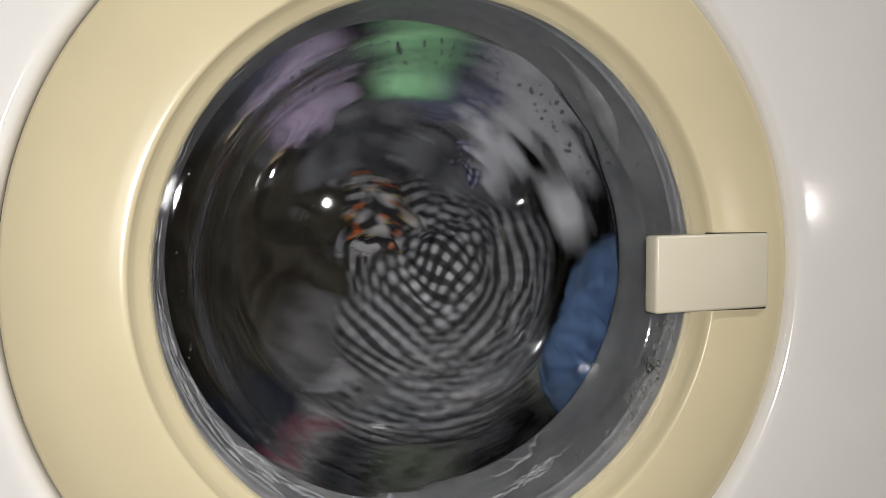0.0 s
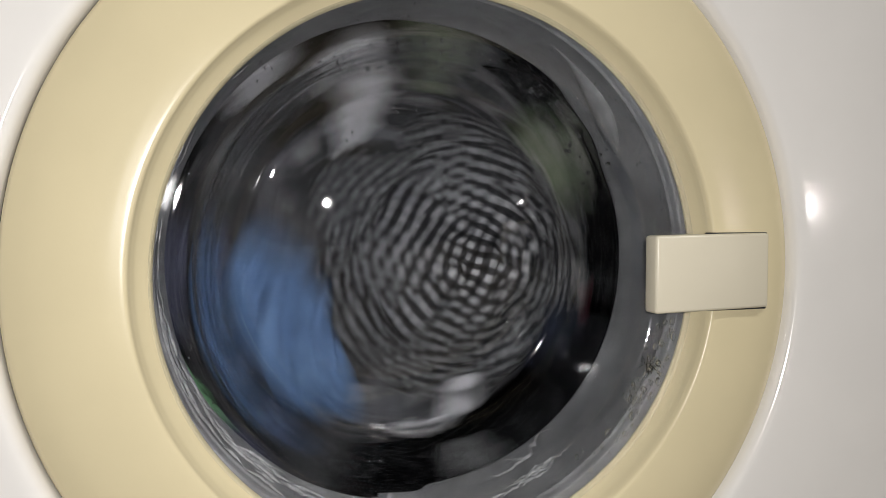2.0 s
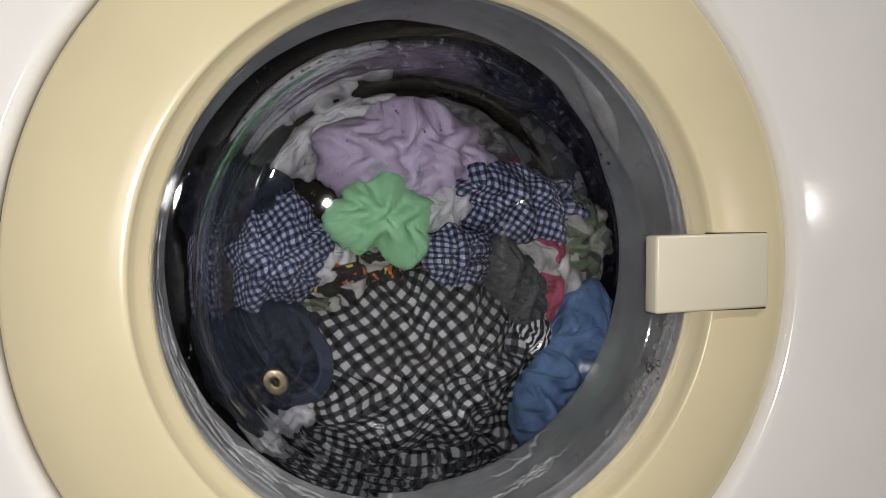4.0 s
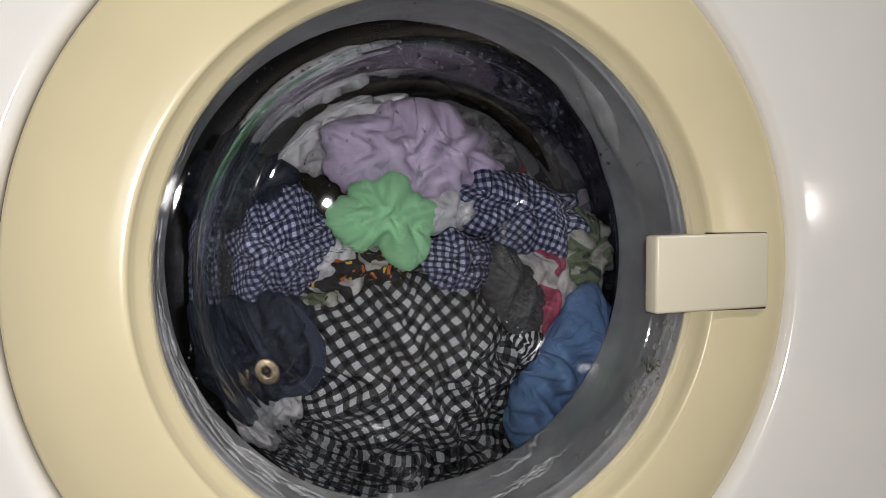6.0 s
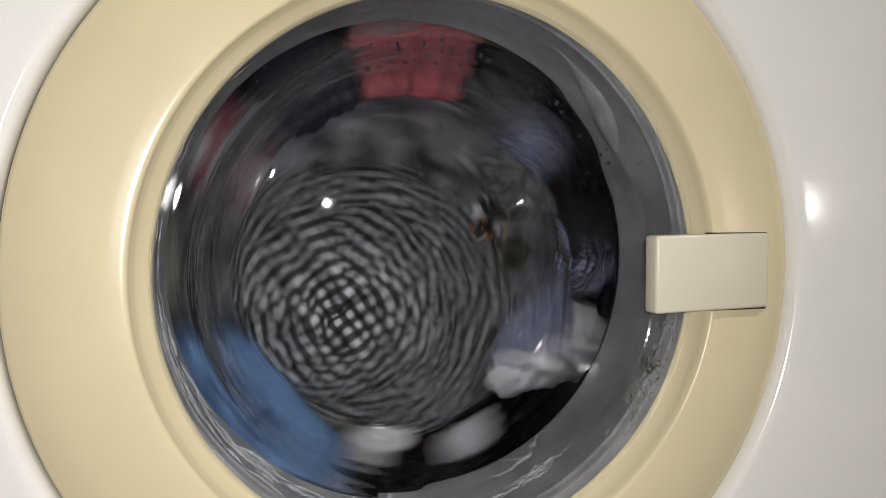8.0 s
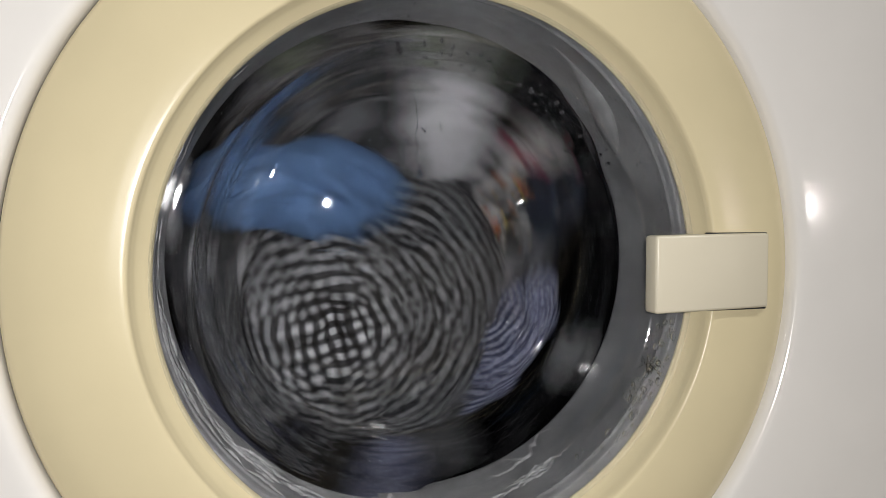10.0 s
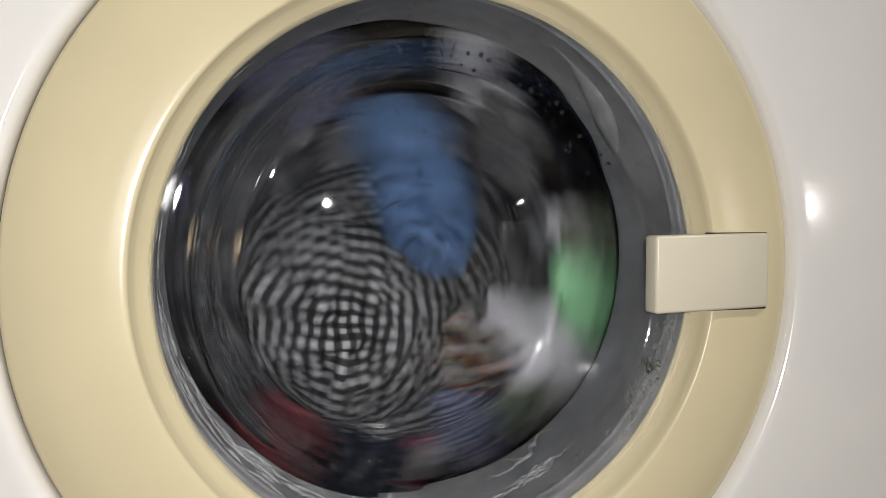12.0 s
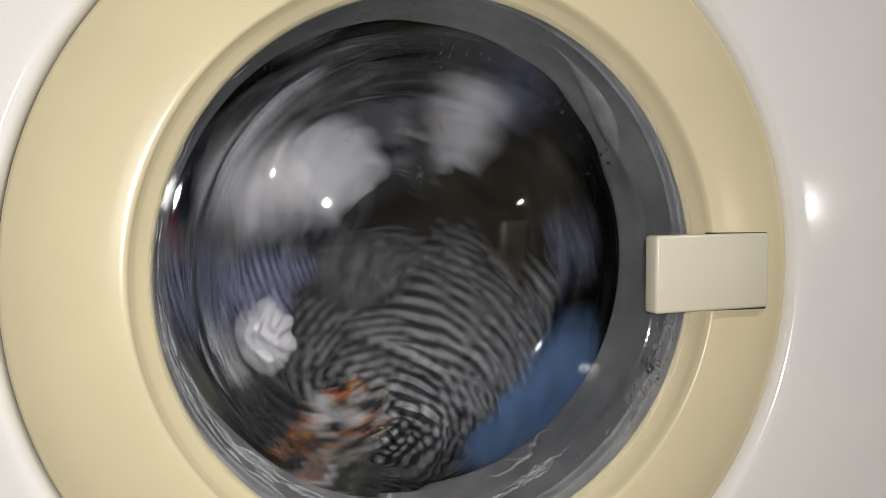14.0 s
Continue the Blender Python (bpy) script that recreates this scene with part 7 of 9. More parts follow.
    walk(white_sock, turning([(0, 0.155, 0.18, 0.039, -60), (0.1, 0.089, 0.18, 0.133, -18), (0.2, -0.022, 0.18, 0.158, 24), (0.3, -0.121, 0.18, 0.105, 65), (0.4, -0.16, 0.18, -0.0, 106), (0.5, -0.119, 0.18, -0.107, 148), (0.6, -0.017, 0.18, -0.159, -170), (0.7, 0.092, 0.18, -0.131, -129), (0.8, 0.155, 0.18, -0.039, -88), (0.9, 0.141, 0.18, 0.075, -46), (1, 0.055, 0.18, 0.15, -4), (1.1, -0.057, 0.18, 0.149, 37), (1.2, -0.143, 0.18, 0.073, 79), (1.3, -0.155, 0.18, -0.039, 120), (1.4, -0.089, 0.18, -0.133, 162), (1.5, 0.019, 0.18, -0.159, -157), (1.6, 0.119, 0.18, -0.107, -116), (1.7, 0.16, 0.18, 0.0, -74), (1.8, 0.119, 0.18, 0.107, -32), (1.9, 0.019, 0.18, 0.159, 9), (2, -0.089, 0.18, 0.133, 50), (2.1, -0.155, 0.18, 0.039, 92), (2.2, -0.141, 0.18, -0.075, 134), (2.3, -0.067, 0.179, -0.136, 175), (2.4, 0.005, 0.176, -0.132, -144), (2.5, 0.053, 0.172, -0.094, -102), (2.6, 0.074, 0.169, -0.049, -62), (2.7, 0.08, 0.168, 0.002, -22), (2.8, 0.049, 0.151, 0.039, 15), (2.9, 0.026, 0.144, 0.048, 38), (3, 0.02, 0.144, 0.051, 45), (3.1, 0.02, 0.144, 0.051, 45), (3.2, 0.02, 0.144, 0.051, 46), (3.3, 0.021, 0.144, 0.05, 44), (3.4, 0.022, 0.144, 0.05, 43), (3.5, 0.023, 0.144, 0.05, 42), (3.7, 0.029, 0.144, 0.046, 34), (3.9, 0.036, 0.144, 0.041, 26), (4.1, 0.038, 0.144, 0.039, 23), (4.3, 0.04, 0.144, 0.037, 20), (5.3, 0.04, 0.144, 0.037, 20), (6.5, 0.04, 0.144, 0.037, 20), (7.3, 0.04, 0.144, 0.037, 20), (7.4, 0.04, 0.144, 0.037, 20), (7.5, 0.042, 0.144, 0.035, 16), (7.6, 0.05, 0.144, 0.022, -4), (7.7, 0.065, 0.148, -0.006, -38), (7.8, 0.076, 0.157, -0.051, -78), (7.9, 0.057, 0.167, -0.109, -120), (8, -0.005, 0.176, -0.149, -161), (8.1, -0.099, 0.18, -0.126, 158), (8.2, -0.158, 0.18, -0.028, 116), (8.3, -0.136, 0.18, 0.085, 74), (8.4, -0.047, 0.18, 0.153, 33), (8.5, 0.068, 0.18, 0.145, -9), (8.6, 0.146, 0.18, 0.065, -50), (8.7, 0.153, 0.18, -0.047, -91), (8.8, 0.082, 0.18, -0.137, -133), (8.9, -0.031, 0.18, -0.157, -175), (9, -0.126, 0.18, -0.099, 144), (9.1, -0.16, 0.18, 0.008, 103), (9.2, -0.113, 0.18, 0.113, 61), (9.3, -0.008, 0.18, 0.16, 19), (9.4, 0.099, 0.18, 0.126, -22), (9.5, 0.158, 0.18, 0.028, -64), (9.6, 0.137, 0.18, -0.082, -105), (9.7, 0.049, 0.18, -0.152, -146), (9.8, -0.065, 0.18, -0.146, 172), (9.9, -0.146, 0.18, -0.065, 130), (10, -0.153, 0.18, 0.047, 89), (10.1, -0.085, 0.18, 0.136, 48), (10.2, 0.028, 0.18, 0.158, 6), (10.3, 0.126, 0.18, 0.099, -36), (10.4, 0.16, 0.18, -0.008, -77), (10.5, 0.115, 0.18, -0.111, -118), (10.6, 0.011, 0.18, -0.16, -160), (10.7, -0.096, 0.18, -0.128, 159), (10.8, -0.157, 0.18, -0.031, 117), (10.9, -0.137, 0.18, 0.082, 75), (11, -0.049, 0.18, 0.152, 34), (11.1, 0.065, 0.18, 0.146, -8), (11.2, 0.145, 0.18, 0.068, -49), (11.3, 0.153, 0.18, -0.047, -91), (11.4, 0.085, 0.18, -0.136, -132), (11.5, -0.028, 0.18, -0.158, -174), (11.6, -0.124, 0.18, -0.101, 145), (11.7, -0.16, 0.18, 0.006, 104), (11.8, -0.115, 0.18, 0.111, 62), (11.9, -0.011, 0.18, 0.16, 20), (12, 0.096, 0.18, 0.128, -21), (12.1, 0.157, 0.18, 0.033, -62), (12.2, 0.139, 0.18, -0.08, -104), (12.3, 0.049, 0.18, -0.152, -146), (12.4, -0.063, 0.18, -0.147, 173), (12.5, -0.144, 0.18, -0.07, 132), (12.6, -0.154, 0.18, 0.044, 90), (12.7, -0.085, 0.18, 0.136, 48), (12.8, 0.025, 0.18, 0.158, 7), (12.9, 0.123, 0.18, 0.103, -34), (13, 0.16, 0.18, -0.006, -76), (13.1, 0.115, 0.18, -0.111, -118), (13.2, 0.014, 0.18, -0.159, -159), (13.3, -0.096, 0.18, -0.128, 159), (13.4, -0.157, 0.18, -0.033, 118), (13.5, -0.139, 0.18, 0.08, 76), (13.6, -0.052, 0.18, 0.151, 35), (13.7, 0.06, 0.18, 0.148, -6), (13.8, 0.144, 0.18, 0.07, -48), (13.9, 0.154, 0.18, -0.044, -90), (14, 0.087, 0.18, -0.134, -131)]))
    walk(white_vest, turning([(0, -0.035, 0.17, -0.077, -100), (0.1, 0.069, 0.176, -0.062, -58), (0.2, 0.087, 0.182, 0.052, -16), (0.3, -0.025, 0.188, 0.107, 25), (0.4, -0.118, 0.194, 0.011, 66), (0.5, -0.048, 0.2, -0.117, 108), (0.6, 0.013, 0.2, -0.126, 150), (0.7, 0.069, 0.2, -0.106, -169), (0.8, 0.11, 0.2, -0.062, -128), (0.9, 0.127, 0.2, -0.003, -86), (1, 0.113, 0.2, 0.058, -44), (1.1, -0.026, 0.2, 0.136, -3), (1.2, -0.15, 0.2, 0.013, 39), (1.3, -0.059, 0.2, -0.151, 80), (1.4, 0.139, 0.2, -0.104, 122), (1.5, 0.148, 0.2, 0.111, 163), (1.6, 0.006, 0.21, 0.176, -156), (1.7, -0.128, 0.22, 0.107, -114), (1.8, -0.154, 0.23, -0.034, -72), (1.9, -0.066, 0.24, -0.132, -31), (2, 0.058, 0.25, -0.126, 10), (2.1, 0.13, 0.25, -0.032, 52), (2.2, 0.103, 0.25, 0.08, 94), (2.3, 0.004, 0.25, 0.126, 135), (2.4, -0.091, 0.25, 0.08, 176), (2.5, -0.115, 0.25, -0.021, -142), (2.6, -0.123, 0.206, -0.019, -102), (2.7, -0.13, 0.161, -0.017, -62), (2.8, -0.093, 0.153, -0.091, -25), (2.9, -0.05, 0.15, -0.12, -2), (3, -0.035, 0.15, -0.125, 5), (3.1, -0.034, 0.15, -0.125, 5), (3.2, -0.033, 0.15, -0.126, 6), (3.3, -0.036, 0.15, -0.125, 4), (3.4, -0.039, 0.15, -0.124, 3), (3.5, -0.041, 0.15, -0.123, 2), (3.7, -0.058, 0.15, -0.116, -6), (3.9, -0.073, 0.15, -0.107, -14), (4.1, -0.079, 0.15, -0.103, -17), (4.3, -0.084, 0.15, -0.099, -20), (5.3, -0.084, 0.15, -0.099, -20), (6.5, -0.084, 0.15, -0.099, -20), (7.3, -0.084, 0.15, -0.099, -20), (7.4, -0.084, 0.15, -0.099, -20), (7.5, -0.091, 0.15, -0.093, -24), (7.6, -0.117, 0.15, -0.056, -44), (7.7, -0.121, 0.168, 0.062, -78), (7.8, -0.009, 0.185, 0.141, -118), (7.9, 0.124, 0.203, 0.08, -160), (8, 0.137, 0.22, -0.07, 159), (8.1, 0.058, 0.22, -0.136, 118), (8.2, -0.043, 0.22, -0.136, 76), (8.3, -0.117, 0.22, -0.072, 34), (8.4, -0.13, 0.22, 0.019, -7), (8.5, -0.082, 0.22, 0.096, -49), (8.6, -0.002, 0.22, 0.121, -90), (8.7, 0.073, 0.22, 0.09, -131), (8.8, 0.108, 0.22, 0.019, -173), (8.9, 0.096, 0.236, -0.066, 145), (9, 0.026, 0.252, -0.119, 104), (9.1, -0.066, 0.268, -0.109, 63), (9.2, -0.13, 0.284, -0.033, 21), (9.3, -0.121, 0.3, 0.07, -21), (9.4, -0.036, 0.274, 0.123, -62), (9.5, 0.055, 0.248, 0.102, -104), (9.6, 0.099, 0.222, 0.032, -145), (9.7, 0.083, 0.196, -0.039, 174), (9.8, 0.027, 0.17, -0.075, 132), (9.9, -0.048, 0.189, -0.075, 90), (10, -0.097, 0.207, -0.01, 49), (10.1, -0.074, 0.226, 0.076, 8), (10.2, 0.017, 0.244, 0.114, -34), (10.3, 0.108, 0.263, 0.06, -76), (10.4, 0.122, 0.281, -0.051, -117), (10.5, 0.039, 0.3, -0.136, -158), (10.6, -0.004, 0.272, -0.142, 160), (10.7, -0.044, 0.244, -0.136, 119), (10.8, -0.083, 0.216, -0.118, 77), (10.9, -0.115, 0.188, -0.089, 35), (11, -0.136, 0.16, -0.053, -6), (11.1, -0.138, 0.168, -0.028, -48), (11.2, -0.136, 0.176, -0.005, -89), (11.3, -0.129, 0.184, 0.018, -131), (11.4, -0.12, 0.192, 0.037, -172), (11.5, -0.107, 0.2, 0.056, 146), (11.6, -0.073, 0.2, 0.107, 105), (11.7, -0.014, 0.2, 0.138, 64), (11.8, 0.059, 0.2, 0.136, 22), (11.9, 0.126, 0.2, 0.094, -20), (12, 0.165, 0.2, 0.025, -61), (12.1, 0.132, 0.194, -0.087, -102), (12.2, 0.037, 0.188, -0.145, -144), (12.3, -0.067, 0.182, -0.124, 174), (12.4, -0.125, 0.176, -0.045, 133), (12.5, -0.116, 0.17, 0.046, 92), (12.6, -0.038, 0.176, 0.11, 50), (12.7, 0.055, 0.182, 0.094, 8), (12.8, 0.098, 0.188, 0.02, -33), (12.9, 0.074, 0.194, -0.055, -74), (13, 0.006, 0.2, -0.084, -116), (13.1, -0.091, 0.192, -0.03, -158), (13.2, -0.058, 0.184, 0.091, 161), (13.3, 0.082, 0.176, 0.087, 119), (13.4, 0.115, 0.168, -0.063, 78), (13.5, -0.037, 0.16, -0.138, 36), (13.6, -0.056, 0.151, -0.124, -5), (13.7, -0.071, 0.141, -0.107, -46), (13.8, -0.084, 0.132, -0.088, -88), (13.9, -0.093, 0.122, -0.067, -130), (14, -0.096, 0.113, -0.048, -171)]))
    walk(red_shirt, turning([(0, -0.015, 0.3, -0.132, -80), (0.1, 0.072, 0.27, -0.111, -38), (0.2, 0.126, 0.24, -0.039, 4), (0.3, 0.122, 0.21, 0.047, 45), (0.4, 0.066, 0.18, 0.112, 86), (0.5, -0.02, 0.15, 0.128, 128), (0.6, -0.129, 0.168, 0.056, 170), (0.7, -0.127, 0.186, -0.083, -149), (0.8, -0.0, 0.204, -0.163, -108), (0.9, 0.147, 0.222, -0.093, -66), (1, 0.168, 0.24, 0.079, -24), (1.1, 0.096, 0.222, 0.147, 17), (1.2, 0.002, 0.204, 0.165, 59), (1.3, -0.08, 0.186, 0.133, 100), (1.4, -0.131, 0.168, 0.065, 142), (1.5, -0.136, 0.15, -0.013, -177), (1.6, -0.124, 0.18, -0.058, -136), (1.7, -0.096, 0.21, -0.099, -94), (1.8, -0.056, 0.24, -0.128, -52), (1.9, -0.009, 0.27, -0.14, -11), (2, 0.039, 0.3, -0.136, 30), (2.1, 0.086, 0.3, -0.107, 72), (2.2, 0.118, 0.3, -0.062, 114), (2.3, 0.129, 0.3, -0.013, 155), (2.4, 0.121, 0.3, 0.035, -164), (2.5, 0.094, 0.3, 0.077, -122), (2.6, 0.126, 0.29, 0.014, -82), (2.7, 0.118, 0.28, -0.06, -42), (2.8, 0.11, 0.226, 0.044, -5), (2.9, 0.073, 0.235, 0.085, 18), (3, 0.062, 0.235, 0.093, 25), (3.1, 0.061, 0.235, 0.094, 25), (3.2, 0.061, 0.235, 0.094, 26), (3.3, 0.063, 0.235, 0.093, 24), (3.4, 0.065, 0.235, 0.091, 23), (3.5, 0.067, 0.235, 0.09, 22), (3.7, 0.078, 0.235, 0.08, 14), (3.9, 0.089, 0.235, 0.068, 6), (4.1, 0.092, 0.235, 0.063, 3), (4.3, 0.095, 0.235, 0.058, 0), (5.3, 0.095, 0.235, 0.058, 0), (6.5, 0.095, 0.235, 0.058, 0), (7.3, 0.095, 0.235, 0.058, 0), (7.4, 0.095, 0.235, 0.058, 0), (7.5, 0.099, 0.235, 0.052, -4), (7.6, 0.112, 0.235, 0.008, -24), (7.7, 0.06, 0.22, -0.11, -58), (7.8, -0.095, 0.205, -0.101, -98), (7.9, -0.135, 0.19, 0.069, -140), (8, 0.028, 0.175, 0.162, 179), (8.1, -0.025, 0.188, 0.16, 138), (8.2, -0.072, 0.2, 0.142, 96), (8.3, -0.031, 0.195, 0.148, 54), (8.4, 0.007, 0.19, 0.143, 13), (8.5, 0.042, 0.185, 0.128, -29), (8.6, 0.068, 0.18, 0.107, -70), (8.7, 0.086, 0.175, 0.081, -111), (8.8, 0.097, 0.17, 0.052, -153), (8.9, 0.111, 0.196, -0.033, 165), (9, 0.061, 0.222, -0.105, 124), (9.1, -0.029, 0.248, -0.125, 83), (9.2, -0.113, 0.274, -0.072, 41), (9.3, -0.137, 0.3, 0.029, -1), (9.4, -0.072, 0.284, 0.106, -42), (9.5, 0.021, 0.268, 0.114, -84), (9.6, 0.084, 0.252, 0.061, -125), (9.7, 0.091, 0.236, -0.012, -166), (9.8, 0.049, 0.22, -0.063, 152), (9.9, 0.005, 0.231, -0.084, 110), (10, -0.045, 0.243, -0.076, 69), (10.1, -0.083, 0.254, -0.04, 28), (10.2, -0.096, 0.266, 0.015, -14), (10.3, -0.073, 0.277, 0.07, -56), (10.4, -0.023, 0.289, 0.103, -97), (10.5, 0.039, 0.3, 0.102, -138), (10.6, 0.058, 0.28, 0.111, -180), (10.7, 0.077, 0.26, 0.117, 139), (10.8, 0.1, 0.24, 0.119, 97), (10.9, 0.124, 0.22, 0.117, 55), (11, 0.146, 0.2, 0.113, 14), (11.1, 0.165, 0.19, -0.071, -28), (11.2, 0.02, 0.18, -0.173, -69), (11.3, -0.137, 0.17, -0.098, -111), (11.4, -0.148, 0.16, 0.068, -152), (11.5, -0.012, 0.15, 0.157, 166), (11.6, 0.094, 0.159, 0.122, 125), (11.7, 0.149, 0.177, 0.028, 84), (11.8, 0.125, 0.194, -0.079, 42), (11.9, 0.037, 0.212, -0.14, 0), (12, -0.065, 0.23, -0.126, -41), (12.1, -0.135, 0.212, -0.053, -82), (12.2, -0.139, 0.194, 0.052, -124), (12.3, -0.07, 0.177, 0.136, -166), (12.4, 0.038, 0.159, 0.151, 153), (12.5, 0.131, 0.15, 0.091, 112), (12.6, 0.163, 0.176, 0.024, 70), (12.7, 0.162, 0.207, -0.052, 28), (12.8, 0.128, 0.238, -0.119, -13), (12.9, 0.066, 0.269, -0.167, -54), (13, -0.015, 0.3, -0.184, -96), (13.1, -0.18, 0.248, -0.042, -138), (13.2, -0.099, 0.197, 0.157, -179), (13.3, 0.119, 0.15, 0.142, 139), (13.4, 0.171, 0.172, 0.062, 98), (13.5, 0.176, 0.2, -0.034, 56), (13.6, 0.127, 0.22, -0.115, 15), (13.7, 0.046, 0.24, -0.157, -26), (13.8, -0.043, 0.26, -0.15, -68), (13.9, -0.111, 0.28, -0.098, -110), (14, -0.138, 0.3, -0.025, -151)]))
    walk(olive_jumper, turning([(0, -0.086, 0.2, -0.009, -80), (0.1, -0.08, 0.204, -0.027, -38), (0.2, -0.069, 0.208, -0.043, 4), (0.3, -0.057, 0.212, -0.054, 45), (0.4, -0.043, 0.216, -0.062, 86), (0.5, -0.027, 0.22, -0.067, 128), (0.6, 0.052, 0.216, -0.055, 170), (0.7, 0.075, 0.212, 0.025, -149), (0.8, 0.011, 0.208, 0.082, -108), (0.9, -0.073, 0.204, 0.045, -66), (1, -0.074, 0.2, -0.049, -24), (1.1, -0.014, 0.208, -0.081, 17), (1.2, 0.047, 0.216, -0.06, 59), (1.3, 0.07, 0.224, -0.006, 100), (1.4, 0.047, 0.232, 0.043, 142), (1.5, 0.001, 0.24, 0.058, -177), (1.6, -0.068, 0.24, 0.02, -136), (1.7, -0.044, 0.24, -0.071, -94), (1.8, 0.065, 0.24, -0.07, -52), (1.9, 0.097, 0.24, 0.049, -11), (2, -0.023, 0.24, 0.119, 30), (2.1, -0.108, 0.236, 0.011, 72), (2.2, -0.036, 0.232, -0.089, 114), (2.3, 0.065, 0.228, -0.054, 155), (2.4, 0.06, 0.224, 0.039, -164), (2.5, -0.017, 0.22, 0.057, -122), (2.6, -0.041, 0.231, -0.027, -82), (2.7, 0.029, 0.242, -0.025, -42), (2.8, 0.023, 0.256, -0.001, -5), (2.9, 0.015, 0.262, 0.005, 18), (3, 0.014, 0.262, 0.007, 25), (3.1, 0.014, 0.262, 0.007, 25), (3.2, 0.014, 0.262, 0.007, 26), (3.3, 0.015, 0.262, 0.007, 24), (3.4, 0.015, 0.262, 0.007, 23), (3.5, 0.015, 0.262, 0.006, 22), (3.7, 0.016, 0.262, 0.004, 14), (3.9, 0.016, 0.262, 0.002, 6), (4.1, 0.016, 0.262, 0.001, 3), (4.3, 0.016, 0.262, 0.0, 0), (5.3, 0.016, 0.262, 0.0, 0), (6.5, 0.016, 0.262, 0.0, 0), (7.3, 0.016, 0.262, 0.0, 0), (7.4, 0.016, 0.262, 0.0, 0), (7.5, 0.016, 0.262, -0.001, -4), (7.6, 0.015, 0.262, -0.006, -24), (7.7, 0.037, 0.257, -0.01, -58), (7.8, 0.059, 0.251, -0.014, -98), (7.9, 0.08, 0.245, -0.02, -140), (8, 0.102, 0.24, -0.026, 179), (8.1, 0.077, 0.24, -0.072, 138), (8.2, 0.03, 0.24, -0.102, 96), (8.3, -0.025, 0.24, -0.104, 54), (8.4, -0.073, 0.24, -0.079, 13), (8.5, -0.103, 0.24, -0.032, -29), (8.6, -0.106, 0.24, 0.022, -70), (8.7, -0.083, 0.24, 0.072, -111), (8.8, -0.036, 0.24, 0.104, -153), (8.9, 0.05, 0.24, 0.105, 165), (9, 0.114, 0.24, 0.044, 124), (9.1, 0.119, 0.24, -0.048, 83), (9.2, 0.053, 0.24, -0.123, 41), (9.3, -0.05, 0.24, -0.131, -1), (9.4, -0.116, 0.24, -0.055, -42), (9.5, -0.11, 0.24, 0.038, -84), (9.6, -0.048, 0.24, 0.092, -125), (9.7, 0.026, 0.24, 0.088, -166), (9.8, 0.07, 0.24, 0.039, 152), (9.9, 0.081, 0.237, -0.039, 110), (10, 0.018, 0.234, -0.098, 69), (10.1, -0.075, 0.231, -0.08, 28), (10.2, -0.118, 0.229, 0.017, -14), (10.3, -0.059, 0.226, 0.115, -56), (10.4, 0.063, 0.223, 0.124, -97), (10.5, 0.147, 0.22, 0.024, -138), (10.6, 0.065, 0.224, -0.124, -180), (10.7, -0.089, 0.228, -0.096, 139), (10.8, -0.111, 0.232, 0.051, 97), (10.9, 0.012, 0.236, 0.113, 55), (11, 0.102, 0.24, 0.024, 14), (11.1, 0.118, 0.24, 0.01, -28), (11.2, 0.133, 0.24, -0.006, -69), (11.3, 0.144, 0.24, -0.028, -111), (11.4, 0.153, 0.24, -0.05, -152), (11.5, 0.156, 0.24, -0.078, 166), (11.6, -0.027, 0.24, -0.168, 125), (11.7, -0.163, 0.24, -0.024, 84), (11.8, -0.068, 0.24, 0.145, 42), (11.9, 0.116, 0.24, 0.103, 0), (12, 0.129, 0.24, -0.077, -41), (12.1, 0.111, 0.24, -0.093, -82), (12.2, 0.09, 0.24, -0.107, -124), (12.3, 0.067, 0.24, -0.117, -166), (12.4, 0.046, 0.24, -0.121, 153), (12.5, 0.025, 0.24, -0.122, 112), (12.6, -0.071, 0.24, -0.097, 70), (12.7, -0.116, 0.24, -0.012, 28), (12.8, -0.085, 0.24, 0.074, -13), (12.9, -0.004, 0.24, 0.109, -54), (13, 0.076, 0.24, 0.074, -96), (13.1, 0.086, 0.24, 0.06, -138), (13.2, 0.093, 0.24, 0.047, -179), (13.3, 0.099, 0.24, 0.031, 139), (13.4, 0.101, 0.24, 0.016, 98), (13.5, 0.102, 0.24, -0.001, 56), (13.6, 0.036, 0.232, -0.093, 15), (13.7, -0.072, 0.224, -0.066, -26), (13.8, -0.086, 0.216, 0.043, -68), (13.9, 0.01, 0.208, 0.093, -110), (14, 0.088, 0.2, 0.025, -151)]))
